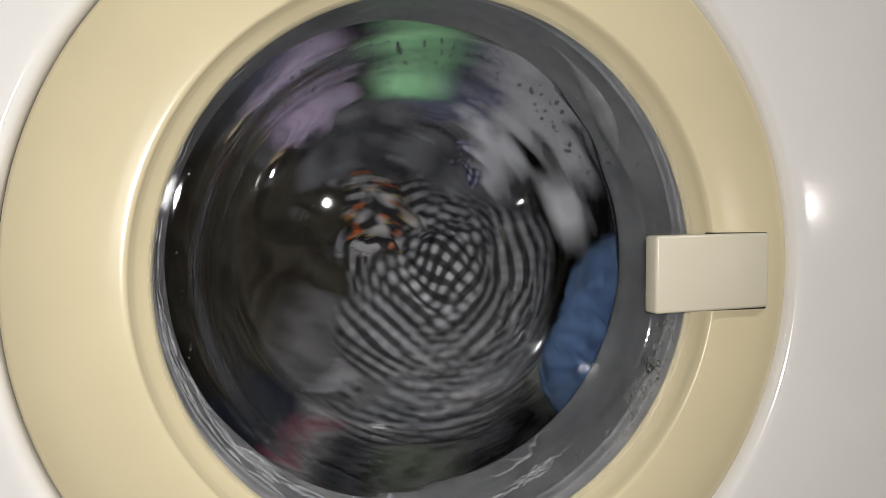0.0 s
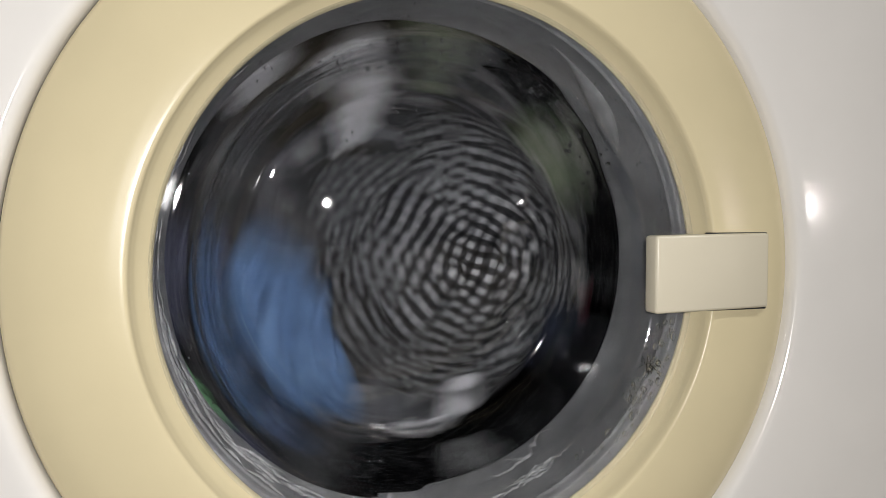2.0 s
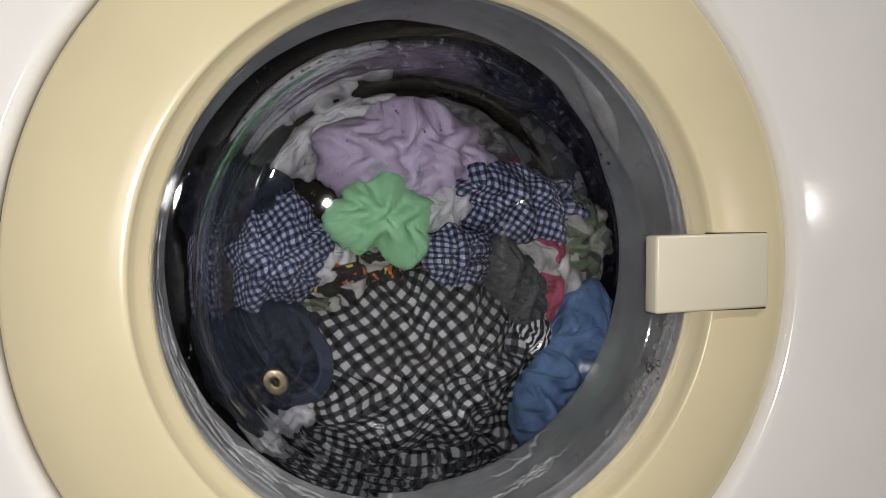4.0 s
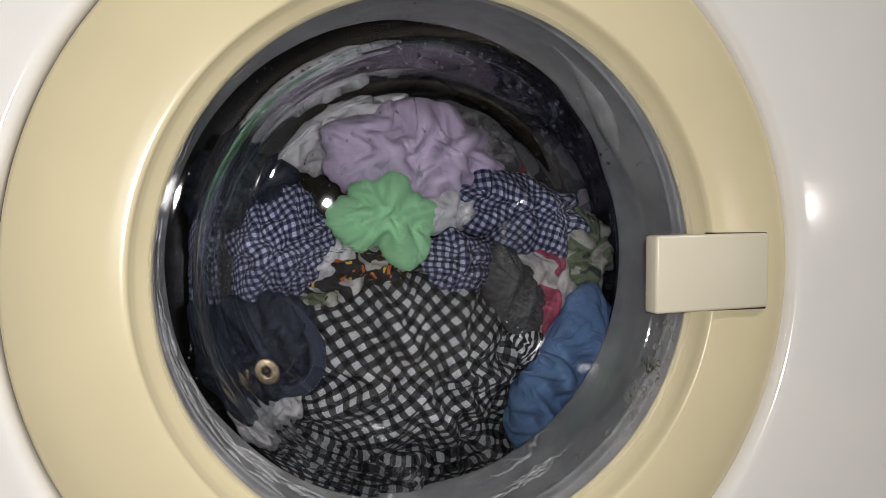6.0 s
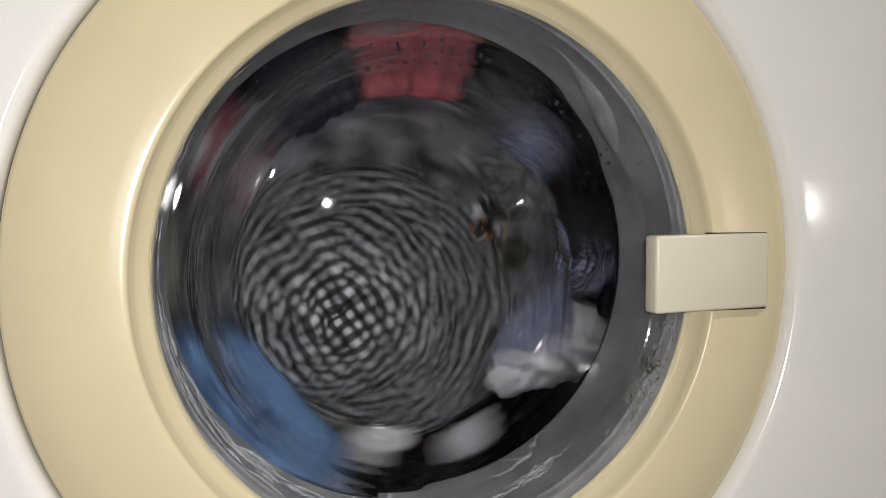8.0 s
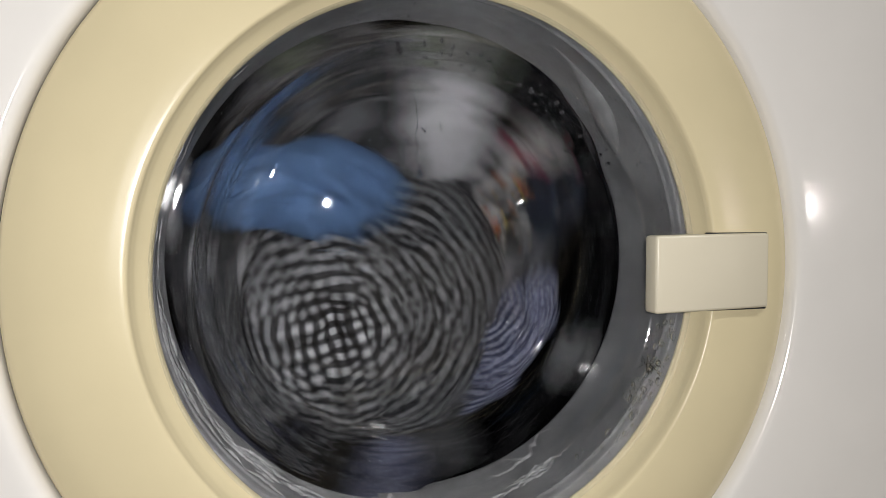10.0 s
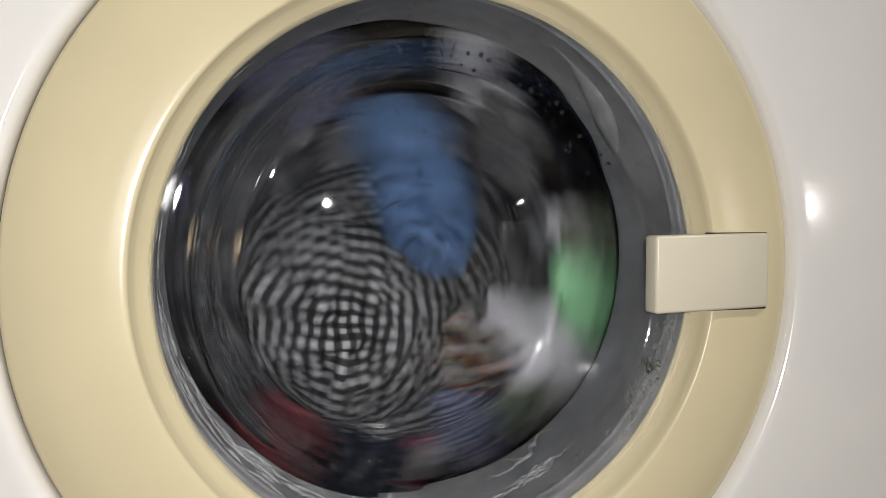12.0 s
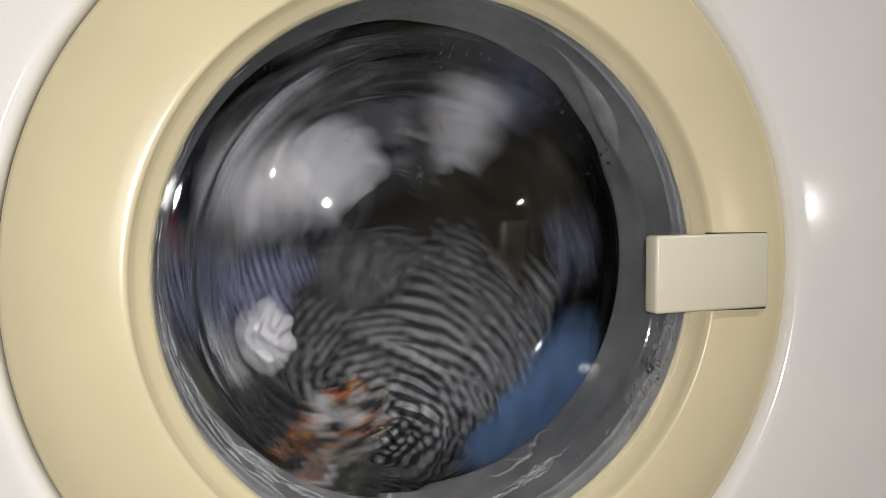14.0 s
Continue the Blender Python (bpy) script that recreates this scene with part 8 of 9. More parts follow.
    walk(black_trousers, turning([(0, -0.002, 0.22, -0.012, -70), (0.1, 0.006, 0.22, -0.01, -28), (0.2, 0.011, 0.22, -0.004, 14), (0.3, 0.011, 0.22, 0.005, 55), (0.4, 0.005, 0.22, 0.011, 96), (0.5, -0.003, 0.22, 0.011, 138), (0.6, -0.01, 0.22, 0.006, 180), (0.7, -0.012, 0.22, -0.002, -139), (0.8, -0.008, 0.22, -0.009, -98), (0.9, 0.001, 0.22, -0.012, -56), (1, 0.008, 0.22, -0.009, -14), (1.1, 0.012, 0.22, -0.001, 27), (1.2, 0.01, 0.22, 0.007, 69), (1.3, 0.002, 0.22, 0.012, 110), (1.4, -0.006, 0.22, 0.01, 152), (1.5, -0.011, 0.22, 0.004, -167), (1.6, -0.011, 0.22, -0.005, -126), (1.7, -0.005, 0.22, -0.011, -84), (1.8, 0.003, 0.22, -0.012, -42), (1.9, 0.01, 0.22, -0.006, -1), (2, 0.012, 0.22, 0.002, 40), (2.1, 0.008, 0.22, 0.009, 82), (2.2, -0.0, 0.22, 0.012, 124), (2.3, -0.008, 0.22, 0.009, 165), (2.4, -0.012, 0.22, 0.001, -154), (2.5, -0.015, 0.226, -0.011, -112), (2.6, -0.008, 0.262, -0.034, -72), (2.7, 0.025, 0.28, -0.049, -32), (2.8, 0.064, 0.294, -0.032, 5), (2.9, 0.078, 0.3, -0.005, 28), (3, 0.078, 0.3, 0.005, 35), (3.1, 0.078, 0.3, 0.005, 35), (3.2, 0.078, 0.3, 0.006, 36), (3.3, 0.078, 0.3, 0.004, 34), (3.4, 0.078, 0.3, 0.002, 33), (3.5, 0.078, 0.3, 0.001, 32), (3.7, 0.078, 0.3, -0.01, 24), (3.9, 0.076, 0.3, -0.021, 16), (4.1, 0.074, 0.3, -0.025, 13), (4.3, 0.073, 0.3, -0.029, 10), (5.3, 0.073, 0.3, -0.029, 10), (6.5, 0.073, 0.3, -0.029, 10), (7.3, 0.073, 0.3, -0.029, 10), (7.4, 0.073, 0.3, -0.029, 10), (7.5, 0.071, 0.3, -0.034, 6), (7.6, 0.055, 0.3, -0.056, -14), (7.7, 0.013, 0.291, -0.067, -48), (7.8, -0.02, 0.267, -0.035, -88), (7.9, -0.015, 0.224, -0.005, -130), (8, -0.011, 0.22, 0.005, -171), (8.1, -0.005, 0.22, 0.011, 148), (8.2, 0.003, 0.22, 0.012, 106), (8.3, 0.01, 0.22, 0.007, 64), (8.4, 0.012, 0.22, -0.002, 23), (8.5, 0.008, 0.22, -0.009, -19), (8.6, -0.0, 0.22, -0.012, -60), (8.7, -0.008, 0.22, -0.009, -101), (8.8, -0.012, 0.22, -0.001, -143), (8.9, -0.01, 0.22, 0.007, 175), (9, -0.003, 0.22, 0.012, 134), (9.1, 0.006, 0.22, 0.011, 93), (9.2, 0.011, 0.22, 0.004, 51), (9.3, 0.011, 0.22, -0.004, 9), (9.4, 0.005, 0.22, -0.011, -32), (9.5, -0.003, 0.22, -0.012, -74), (9.6, -0.01, 0.22, -0.007, -115), (9.7, -0.012, 0.22, 0.002, -156), (9.8, -0.008, 0.22, 0.009, 162), (9.9, 0.0, 0.22, 0.012, 120), (10, 0.008, 0.22, 0.009, 79), (10.1, 0.012, 0.22, 0.001, 38), (10.2, 0.01, 0.22, -0.007, -4), (10.3, 0.003, 0.22, -0.012, -46), (10.4, -0.006, 0.22, -0.011, -87), (10.5, -0.011, 0.22, -0.004, -128), (10.6, -0.011, 0.22, 0.004, -170), (10.7, -0.005, 0.22, 0.011, 149), (10.8, 0.003, 0.22, 0.012, 107), (10.9, 0.01, 0.22, 0.007, 65), (11, 0.012, 0.22, -0.002, 24), (11.1, 0.008, 0.22, -0.009, -18), (11.2, -0.0, 0.22, -0.012, -59), (11.3, -0.008, 0.22, -0.009, -101), (11.4, -0.012, 0.22, -0.001, -142), (11.5, -0.01, 0.22, 0.007, 176), (11.6, -0.003, 0.22, 0.012, 135), (11.7, 0.006, 0.22, 0.011, 94), (11.8, 0.011, 0.22, 0.004, 52), (11.9, 0.011, 0.22, -0.004, 10), (12, 0.006, 0.22, -0.011, -31), (12.1, -0.003, 0.22, -0.012, -72), (12.2, -0.01, 0.22, -0.007, -114), (12.3, -0.012, 0.22, 0.001, -156), (12.4, -0.008, 0.22, 0.009, 163), (12.5, -0.0, 0.22, 0.012, 122), (12.6, 0.008, 0.22, 0.009, 80), (12.7, 0.012, 0.22, 0.001, 38), (12.8, 0.01, 0.22, -0.007, -3), (12.9, 0.003, 0.22, -0.012, -44), (13, -0.006, 0.22, -0.011, -86), (13.1, -0.011, 0.22, -0.004, -128), (13.2, -0.011, 0.22, 0.004, -169), (13.3, -0.006, 0.22, 0.011, 149), (13.4, 0.003, 0.22, 0.012, 108), (13.5, 0.01, 0.22, 0.007, 66), (13.6, 0.012, 0.22, -0.001, 25), (13.7, 0.008, 0.22, -0.009, -16), (13.8, 0.0, 0.22, -0.012, -58), (13.9, -0.008, 0.22, -0.009, -100), (14, -0.012, 0.22, -0.002, -141)]))
    walk(striped_sock, turning([(0, -0.172, 0.15, -0.009, -110), (0.1, -0.122, 0.15, -0.122, -68), (0.2, -0.009, 0.15, -0.172, -26), (0.3, 0.106, 0.15, -0.136, 15), (0.4, 0.169, 0.15, -0.033, 56), (0.5, 0.147, 0.15, 0.089, 98), (0.6, 0.05, 0.15, 0.164, 140), (0.7, -0.07, 0.15, 0.157, -179), (0.8, -0.156, 0.15, 0.073, -138), (0.9, -0.164, 0.15, -0.05, -96), (1, -0.089, 0.15, -0.147, -54), (1.1, 0.03, 0.15, -0.169, -13), (1.2, 0.136, 0.15, -0.106, 29), (1.3, 0.172, 0.15, 0.009, 70), (1.4, 0.122, 0.15, 0.122, 112), (1.5, 0.012, 0.15, 0.172, 153), (1.6, -0.104, 0.15, 0.137, -166), (1.7, -0.169, 0.15, 0.033, -124), (1.8, -0.147, 0.15, -0.089, -82), (1.9, -0.053, 0.15, -0.164, -41), (2, 0.067, 0.15, -0.158, 0), (2.1, 0.156, 0.15, -0.073, 42), (2.2, 0.164, 0.15, 0.05, 84), (2.3, 0.071, 0.152, 0.151, 125), (2.4, -0.081, 0.155, 0.131, 166), (2.5, -0.139, 0.16, -0.007, -152), (2.6, -0.065, 0.163, -0.109, -112), (2.7, 0.033, 0.165, -0.117, -72), (2.8, 0.1, 0.147, -0.076, -35), (2.9, 0.123, 0.14, -0.031, -12), (3, 0.126, 0.14, -0.016, -5), (3.1, 0.126, 0.14, -0.015, -5), (3.2, 0.126, 0.14, -0.015, -4), (3.3, 0.126, 0.14, -0.017, -6), (3.4, 0.125, 0.14, -0.02, -7), (3.5, 0.125, 0.14, -0.022, -8), (3.7, 0.121, 0.14, -0.04, -16), (3.9, 0.114, 0.14, -0.056, -24), (4.1, 0.111, 0.14, -0.062, -27), (4.3, 0.107, 0.14, -0.068, -30), (5.3, 0.107, 0.14, -0.068, -30), (6.5, 0.107, 0.14, -0.068, -30), (7.3, 0.107, 0.14, -0.068, -30), (7.4, 0.107, 0.14, -0.068, -30), (7.5, 0.103, 0.14, -0.075, -34), (7.6, 0.071, 0.14, -0.105, -54), (7.7, -0.015, 0.141, -0.131, -88), (7.8, -0.127, 0.144, -0.065, -128), (7.9, -0.129, 0.146, 0.087, -170), (8, 0.004, 0.149, 0.167, 149), (8.1, 0.13, 0.15, 0.113, 108), (8.2, 0.172, 0.15, -0.003, 66), (8.3, 0.126, 0.15, -0.117, 24), (8.4, 0.018, 0.15, -0.171, -17), (8.5, -0.101, 0.15, -0.139, -59), (8.6, -0.168, 0.15, -0.039, -100), (8.7, -0.152, 0.15, 0.081, -141), (8.8, -0.059, 0.15, 0.162, 177), (8.9, 0.064, 0.15, 0.159, 135), (9, 0.153, 0.15, 0.078, 94), (9.1, 0.167, 0.15, -0.042, 53), (9.2, 0.096, 0.15, -0.143, 11), (9.3, -0.024, 0.15, -0.17, -31), (9.4, -0.13, 0.15, -0.113, -72), (9.5, -0.172, 0.15, 0.003, -114), (9.6, -0.128, 0.15, 0.115, -155), (9.7, -0.021, 0.15, 0.171, 164), (9.8, 0.099, 0.15, 0.141, 122), (9.9, 0.168, 0.15, 0.039, 80), (10, 0.152, 0.15, -0.081, 39), (10.1, 0.062, 0.15, -0.161, -2), (10.2, -0.062, 0.15, -0.161, -44), (10.3, -0.153, 0.15, -0.078, -86), (10.4, -0.167, 0.15, 0.042, -127), (10.5, -0.099, 0.15, 0.141, -168), (10.6, 0.021, 0.15, 0.171, 150), (10.7, 0.128, 0.15, 0.115, 109), (10.8, 0.172, 0.15, 0.0, 67), (10.9, 0.128, 0.15, -0.115, 25), (11, 0.021, 0.15, -0.171, -16), (11.1, -0.099, 0.15, -0.141, -58), (11.2, -0.167, 0.15, -0.042, -99), (11.3, -0.152, 0.15, 0.081, -141), (11.4, -0.062, 0.15, 0.161, 178), (11.5, 0.062, 0.15, 0.161, 136), (11.6, 0.152, 0.15, 0.081, 95), (11.7, 0.168, 0.15, -0.039, 54), (11.8, 0.099, 0.15, -0.141, 12), (11.9, -0.021, 0.15, -0.171, -30), (12, -0.128, 0.15, -0.115, -71), (12.1, -0.172, 0.15, -0.003, -112), (12.2, -0.13, 0.15, 0.113, -154), (12.3, -0.021, 0.15, 0.171, 164), (12.4, 0.096, 0.15, 0.143, 123), (12.5, 0.166, 0.15, 0.045, 82), (12.6, 0.153, 0.15, -0.078, 40), (12.7, 0.062, 0.15, -0.161, -2), (12.8, -0.059, 0.15, -0.162, -43), (12.9, -0.15, 0.15, -0.083, -84), (13, -0.168, 0.15, 0.039, -126), (13.1, -0.099, 0.15, 0.141, -168), (13.2, 0.018, 0.15, 0.171, 151), (13.3, 0.128, 0.15, 0.115, 109), (13.4, 0.172, 0.15, 0.003, 68), (13.5, 0.13, 0.15, -0.113, 26), (13.6, 0.024, 0.15, -0.17, -15), (13.7, -0.094, 0.15, -0.144, -56), (13.8, -0.166, 0.15, -0.045, -98), (13.9, -0.153, 0.15, 0.078, -140), (14, -0.064, 0.15, 0.159, 179)]))
    walk(white_cloth, turning([(0, 0.152, 0.16, 0.081, -44), (0.1, 0.059, 0.16, 0.162, -3), (0.2, -0.064, 0.16, 0.159, 38), (0.3, -0.153, 0.16, 0.078, 80), (0.4, -0.167, 0.16, -0.042, 122), (0.5, -0.096, 0.16, -0.143, 163), (0.6, 0.024, 0.16, -0.17, -156), (0.7, 0.13, 0.16, -0.113, -114), (0.8, 0.172, 0.16, 0.0, -72), (0.9, 0.128, 0.16, 0.115, -31), (1, 0.018, 0.16, 0.171, 10), (1.1, -0.099, 0.16, 0.141, 52), (1.2, -0.168, 0.16, 0.039, 94), (1.3, -0.152, 0.16, -0.081, 135), (1.4, -0.059, 0.16, -0.162, 176), (1.5, 0.062, 0.16, -0.161, -142), (1.6, 0.152, 0.16, -0.081, -100), (1.7, 0.167, 0.16, 0.042, -59), (1.8, 0.096, 0.16, 0.143, -18), (1.9, -0.021, 0.16, 0.171, 24), (2, -0.128, 0.16, 0.115, 66), (2.1, -0.172, 0.16, -0.0, 107), (2.2, -0.128, 0.16, -0.115, 148), (2.3, 0.001, 0.161, -0.162, -170), (2.4, 0.118, 0.165, -0.072, -128), (2.5, 0.093, 0.168, 0.057, -87), (2.6, 0.002, 0.172, 0.085, -47), (2.7, -0.054, 0.173, 0.052, -7), (2.8, -0.052, 0.158, 0.007, 30), (2.9, -0.042, 0.152, -0.012, 53), (3, -0.04, 0.152, -0.017, 60), (3.1, -0.04, 0.152, -0.017, 60), (3.2, -0.04, 0.152, -0.017, 60), (3.3, -0.04, 0.152, -0.016, 59), (3.4, -0.041, 0.152, -0.016, 58), (3.5, -0.041, 0.152, -0.015, 57), (3.7, -0.043, 0.152, -0.009, 49), (3.9, -0.043, 0.152, -0.003, 41), (4.1, -0.043, 0.152, -0.001, 38), (4.3, -0.043, 0.152, 0.002, 35), (5.3, -0.043, 0.152, 0.002, 35), (6.5, -0.043, 0.152, 0.002, 35), (7.3, -0.043, 0.152, 0.002, 35), (7.4, -0.043, 0.152, 0.002, 35), (7.5, -0.043, 0.152, 0.005, 31), (7.6, -0.039, 0.152, 0.019, 11), (7.7, -0.022, 0.153, 0.052, -23), (7.8, 0.05, 0.155, 0.073, -63), (7.9, 0.126, 0.157, -0.016, -105), (8, 0.065, 0.159, -0.145, -146), (8.1, -0.07, 0.16, -0.157, 173), (8.2, -0.157, 0.16, -0.07, 131), (8.3, -0.164, 0.16, 0.053, 89), (8.4, -0.089, 0.16, 0.147, 48), (8.5, 0.033, 0.16, 0.169, 6), (8.6, 0.136, 0.16, 0.106, -35), (8.7, 0.172, 0.16, -0.009, -76), (8.8, 0.122, 0.16, -0.122, -118), (8.9, 0.009, 0.16, -0.172, -160), (9, -0.106, 0.16, -0.136, 159), (9.1, -0.169, 0.16, -0.033, 118), (9.2, -0.147, 0.16, 0.089, 76), (9.3, -0.05, 0.16, 0.164, 34), (9.4, 0.07, 0.16, 0.157, -7), (9.5, 0.157, 0.16, 0.07, -49), (9.6, 0.164, 0.16, -0.05, -90), (9.7, 0.091, 0.16, -0.146, -131), (9.8, -0.03, 0.16, -0.169, -173), (9.9, -0.136, 0.16, -0.106, 145), (10, -0.172, 0.16, 0.009, 104), (10.1, -0.124, 0.16, 0.119, 62), (10.2, -0.012, 0.16, 0.172, 21), (10.3, 0.106, 0.16, 0.136, -21), (10.4, 0.169, 0.16, 0.033, -62), (10.5, 0.149, 0.16, -0.086, -104), (10.6, 0.053, 0.16, -0.164, -145), (10.7, -0.067, 0.16, -0.158, 174), (10.8, -0.156, 0.16, -0.073, 132), (10.9, -0.164, 0.16, 0.05, 90), (11, -0.091, 0.16, 0.146, 49), (11.1, 0.03, 0.16, 0.169, 8), (11.2, 0.134, 0.16, 0.108, -34), (11.3, 0.172, 0.16, -0.009, -76), (11.4, 0.124, 0.16, -0.119, -117), (11.5, 0.012, 0.16, -0.172, -158), (11.6, -0.104, 0.16, -0.137, 160), (11.7, -0.168, 0.16, -0.036, 119), (11.8, -0.149, 0.16, 0.086, 77), (11.9, -0.053, 0.16, 0.164, 35), (12, 0.067, 0.16, 0.158, -6), (12.1, 0.155, 0.16, 0.075, -48), (12.2, 0.165, 0.16, -0.047, -89), (12.3, 0.091, 0.16, -0.146, -131), (12.4, -0.027, 0.16, -0.17, -172), (12.5, -0.132, 0.16, -0.111, 146), (12.6, -0.172, 0.16, 0.006, 105), (12.7, -0.124, 0.16, 0.119, 64), (12.8, -0.015, 0.16, 0.171, 22), (12.9, 0.101, 0.16, 0.139, -20), (13, 0.168, 0.16, 0.036, -61), (13.1, 0.149, 0.16, -0.086, -102), (13.2, 0.056, 0.16, -0.163, -144), (13.3, -0.067, 0.16, -0.158, 174), (13.4, -0.155, 0.16, -0.075, 133), (13.5, -0.165, 0.16, 0.047, 92), (13.6, -0.094, 0.16, 0.144, 50), (13.7, 0.024, 0.16, 0.17, 8), (13.8, 0.132, 0.16, 0.111, -33), (13.9, 0.172, 0.16, -0.006, -74), (14, 0.126, 0.16, -0.117, -116)]))
    walk(grey_lace_top, turning([(0, -0.053, 0.16, -0.057, -110), (0.1, 0.028, 0.16, -0.071, -68), (0.2, 0.074, 0.16, -0.006, -26), (0.3, 0.038, 0.16, 0.062, 15), (0.4, -0.037, 0.16, 0.061, 56), (0.5, -0.069, 0.16, -0.007, 98), (0.6, -0.064, 0.162, -0.058, 140), (0.7, -0.022, 0.164, -0.102, -179), (0.8, 0.047, 0.166, -0.112, -138), (0.9, 0.12, 0.168, -0.071, -96), (1, 0.156, 0.17, 0.016, -54), (1.1, 0.098, 0.17, 0.111, -13), (1.2, -0.005, 0.17, 0.139, 29), (1.3, -0.092, 0.17, 0.092, 70), (1.4, -0.121, 0.17, 0.003, 112), (1.5, -0.085, 0.17, -0.074, 153), (1.6, 0.022, 0.172, -0.105, -166), (1.7, 0.098, 0.174, -0.028, -124), (1.8, 0.067, 0.176, 0.069, -82), (1.9, -0.027, 0.178, 0.087, -41), (2, -0.083, 0.18, 0.017, 0), (2.1, -0.043, 0.184, -0.078, 42), (2.2, 0.065, 0.188, -0.067, 84), (2.3, 0.087, 0.192, 0.042, 125), (2.4, -0.014, 0.196, 0.1, 166), (2.5, -0.103, 0.2, 0.017, -152), (2.6, 0.002, 0.184, -0.118, -112), (2.7, 0.13, 0.168, 0.025, -72), (2.8, 0.083, 0.177, 0.093, -35), (2.9, 0.039, 0.18, 0.115, -12), (3, 0.025, 0.18, 0.119, -5), (3.1, 0.025, 0.18, 0.119, -5), (3.2, 0.024, 0.18, 0.119, -4), (3.3, 0.027, 0.18, 0.119, -6), (3.4, 0.029, 0.18, 0.118, -7), (3.5, 0.031, 0.18, 0.117, -8), (3.7, 0.047, 0.18, 0.112, -16), (3.9, 0.062, 0.18, 0.104, -24), (4.1, 0.068, 0.18, 0.101, -27), (4.3, 0.073, 0.18, 0.097, -30), (5.3, 0.073, 0.18, 0.097, -30), (6.5, 0.073, 0.18, 0.097, -30), (7.3, 0.073, 0.18, 0.097, -30), (7.4, 0.073, 0.18, 0.097, -30), (7.5, 0.08, 0.18, 0.092, -34), (7.6, 0.106, 0.18, 0.059, -54), (7.7, 0.102, 0.185, 0.068, -88), (7.8, 0.104, 0.19, 0.067, -128), (7.9, 0.109, 0.195, 0.062, -170), (8, 0.113, 0.2, 0.058, 149), (8.1, 0.124, 0.212, -0.035, 108), (8.2, 0.066, 0.225, -0.112, 66), (8.3, -0.03, 0.238, -0.128, 24), (8.4, -0.11, 0.25, -0.075, -17), (8.5, -0.133, 0.262, 0.023, -59), (8.6, -0.083, 0.275, 0.108, -100), (8.7, 0.013, 0.287, 0.138, -141), (8.8, 0.106, 0.3, 0.092, 177), (8.9, 0.128, 0.284, -0.008, 135), (9, 0.079, 0.268, -0.085, 94), (9.1, -0.0, 0.252, -0.104, 53), (9.2, -0.065, 0.236, -0.066, 11), (9.3, -0.08, 0.22, -0.001, -31), (9.4, -0.063, 0.236, 0.058, -72), (9.5, -0.004, 0.252, 0.092, -114), (9.6, 0.064, 0.268, 0.074, -155), (9.7, 0.104, 0.284, 0.01, 164), (9.8, 0.085, 0.3, -0.069, 122), (9.9, 0.0, 0.286, -0.113, 80), (10, -0.089, 0.271, -0.075, 39), (10.1, -0.118, 0.257, 0.021, -2), (10.2, -0.06, 0.243, 0.108, -44), (10.3, 0.047, 0.229, 0.118, -86), (10.4, 0.124, 0.214, 0.04, -127), (10.5, 0.113, 0.2, -0.07, -168), (10.6, 0.055, 0.2, -0.116, 150), (10.7, -0.014, 0.2, -0.123, 109), (10.8, -0.075, 0.2, -0.093, 67), (10.9, -0.109, 0.2, -0.036, 25), (11, -0.107, 0.2, 0.026, -16), (11.1, -0.067, 0.196, 0.091, -58), (11.2, 0.006, 0.192, 0.116, -99), (11.3, 0.081, 0.188, 0.087, -141), (11.4, 0.121, 0.184, 0.016, 178), (11.5, 0.106, 0.18, -0.067, 136), (11.6, 0.002, 0.178, -0.127, 95), (11.7, -0.107, 0.176, -0.073, 54), (11.8, -0.121, 0.174, 0.052, 12), (11.9, -0.021, 0.172, 0.133, -30), (12, 0.101, 0.17, 0.092, -71), (12.1, 0.124, 0.17, 0.074, -112), (12.2, 0.144, 0.17, 0.048, -154), (12.3, 0.158, 0.17, 0.017, 164), (12.4, 0.166, 0.17, -0.015, 123), (12.5, 0.166, 0.17, -0.05, 82), (12.6, 0.037, 0.172, -0.163, 40), (12.7, -0.119, 0.174, -0.107, -2), (12.8, -0.146, 0.176, 0.047, -43), (12.9, -0.032, 0.178, 0.144, -84), (13, 0.105, 0.18, 0.093, -126), (13.1, 0.113, 0.178, 0.07, -168), (13.2, 0.115, 0.176, 0.048, 151), (13.3, 0.115, 0.174, 0.026, 109), (13.4, 0.11, 0.172, 0.007, 68), (13.5, 0.102, 0.17, -0.011, 26), (13.6, 0.069, 0.166, -0.052, -15), (13.7, 0.027, 0.162, -0.065, -56), (13.8, -0.008, 0.158, -0.054, -98), (13.9, -0.025, 0.154, -0.029, -140), (14, -0.021, 0.15, -0.007, 179)]))
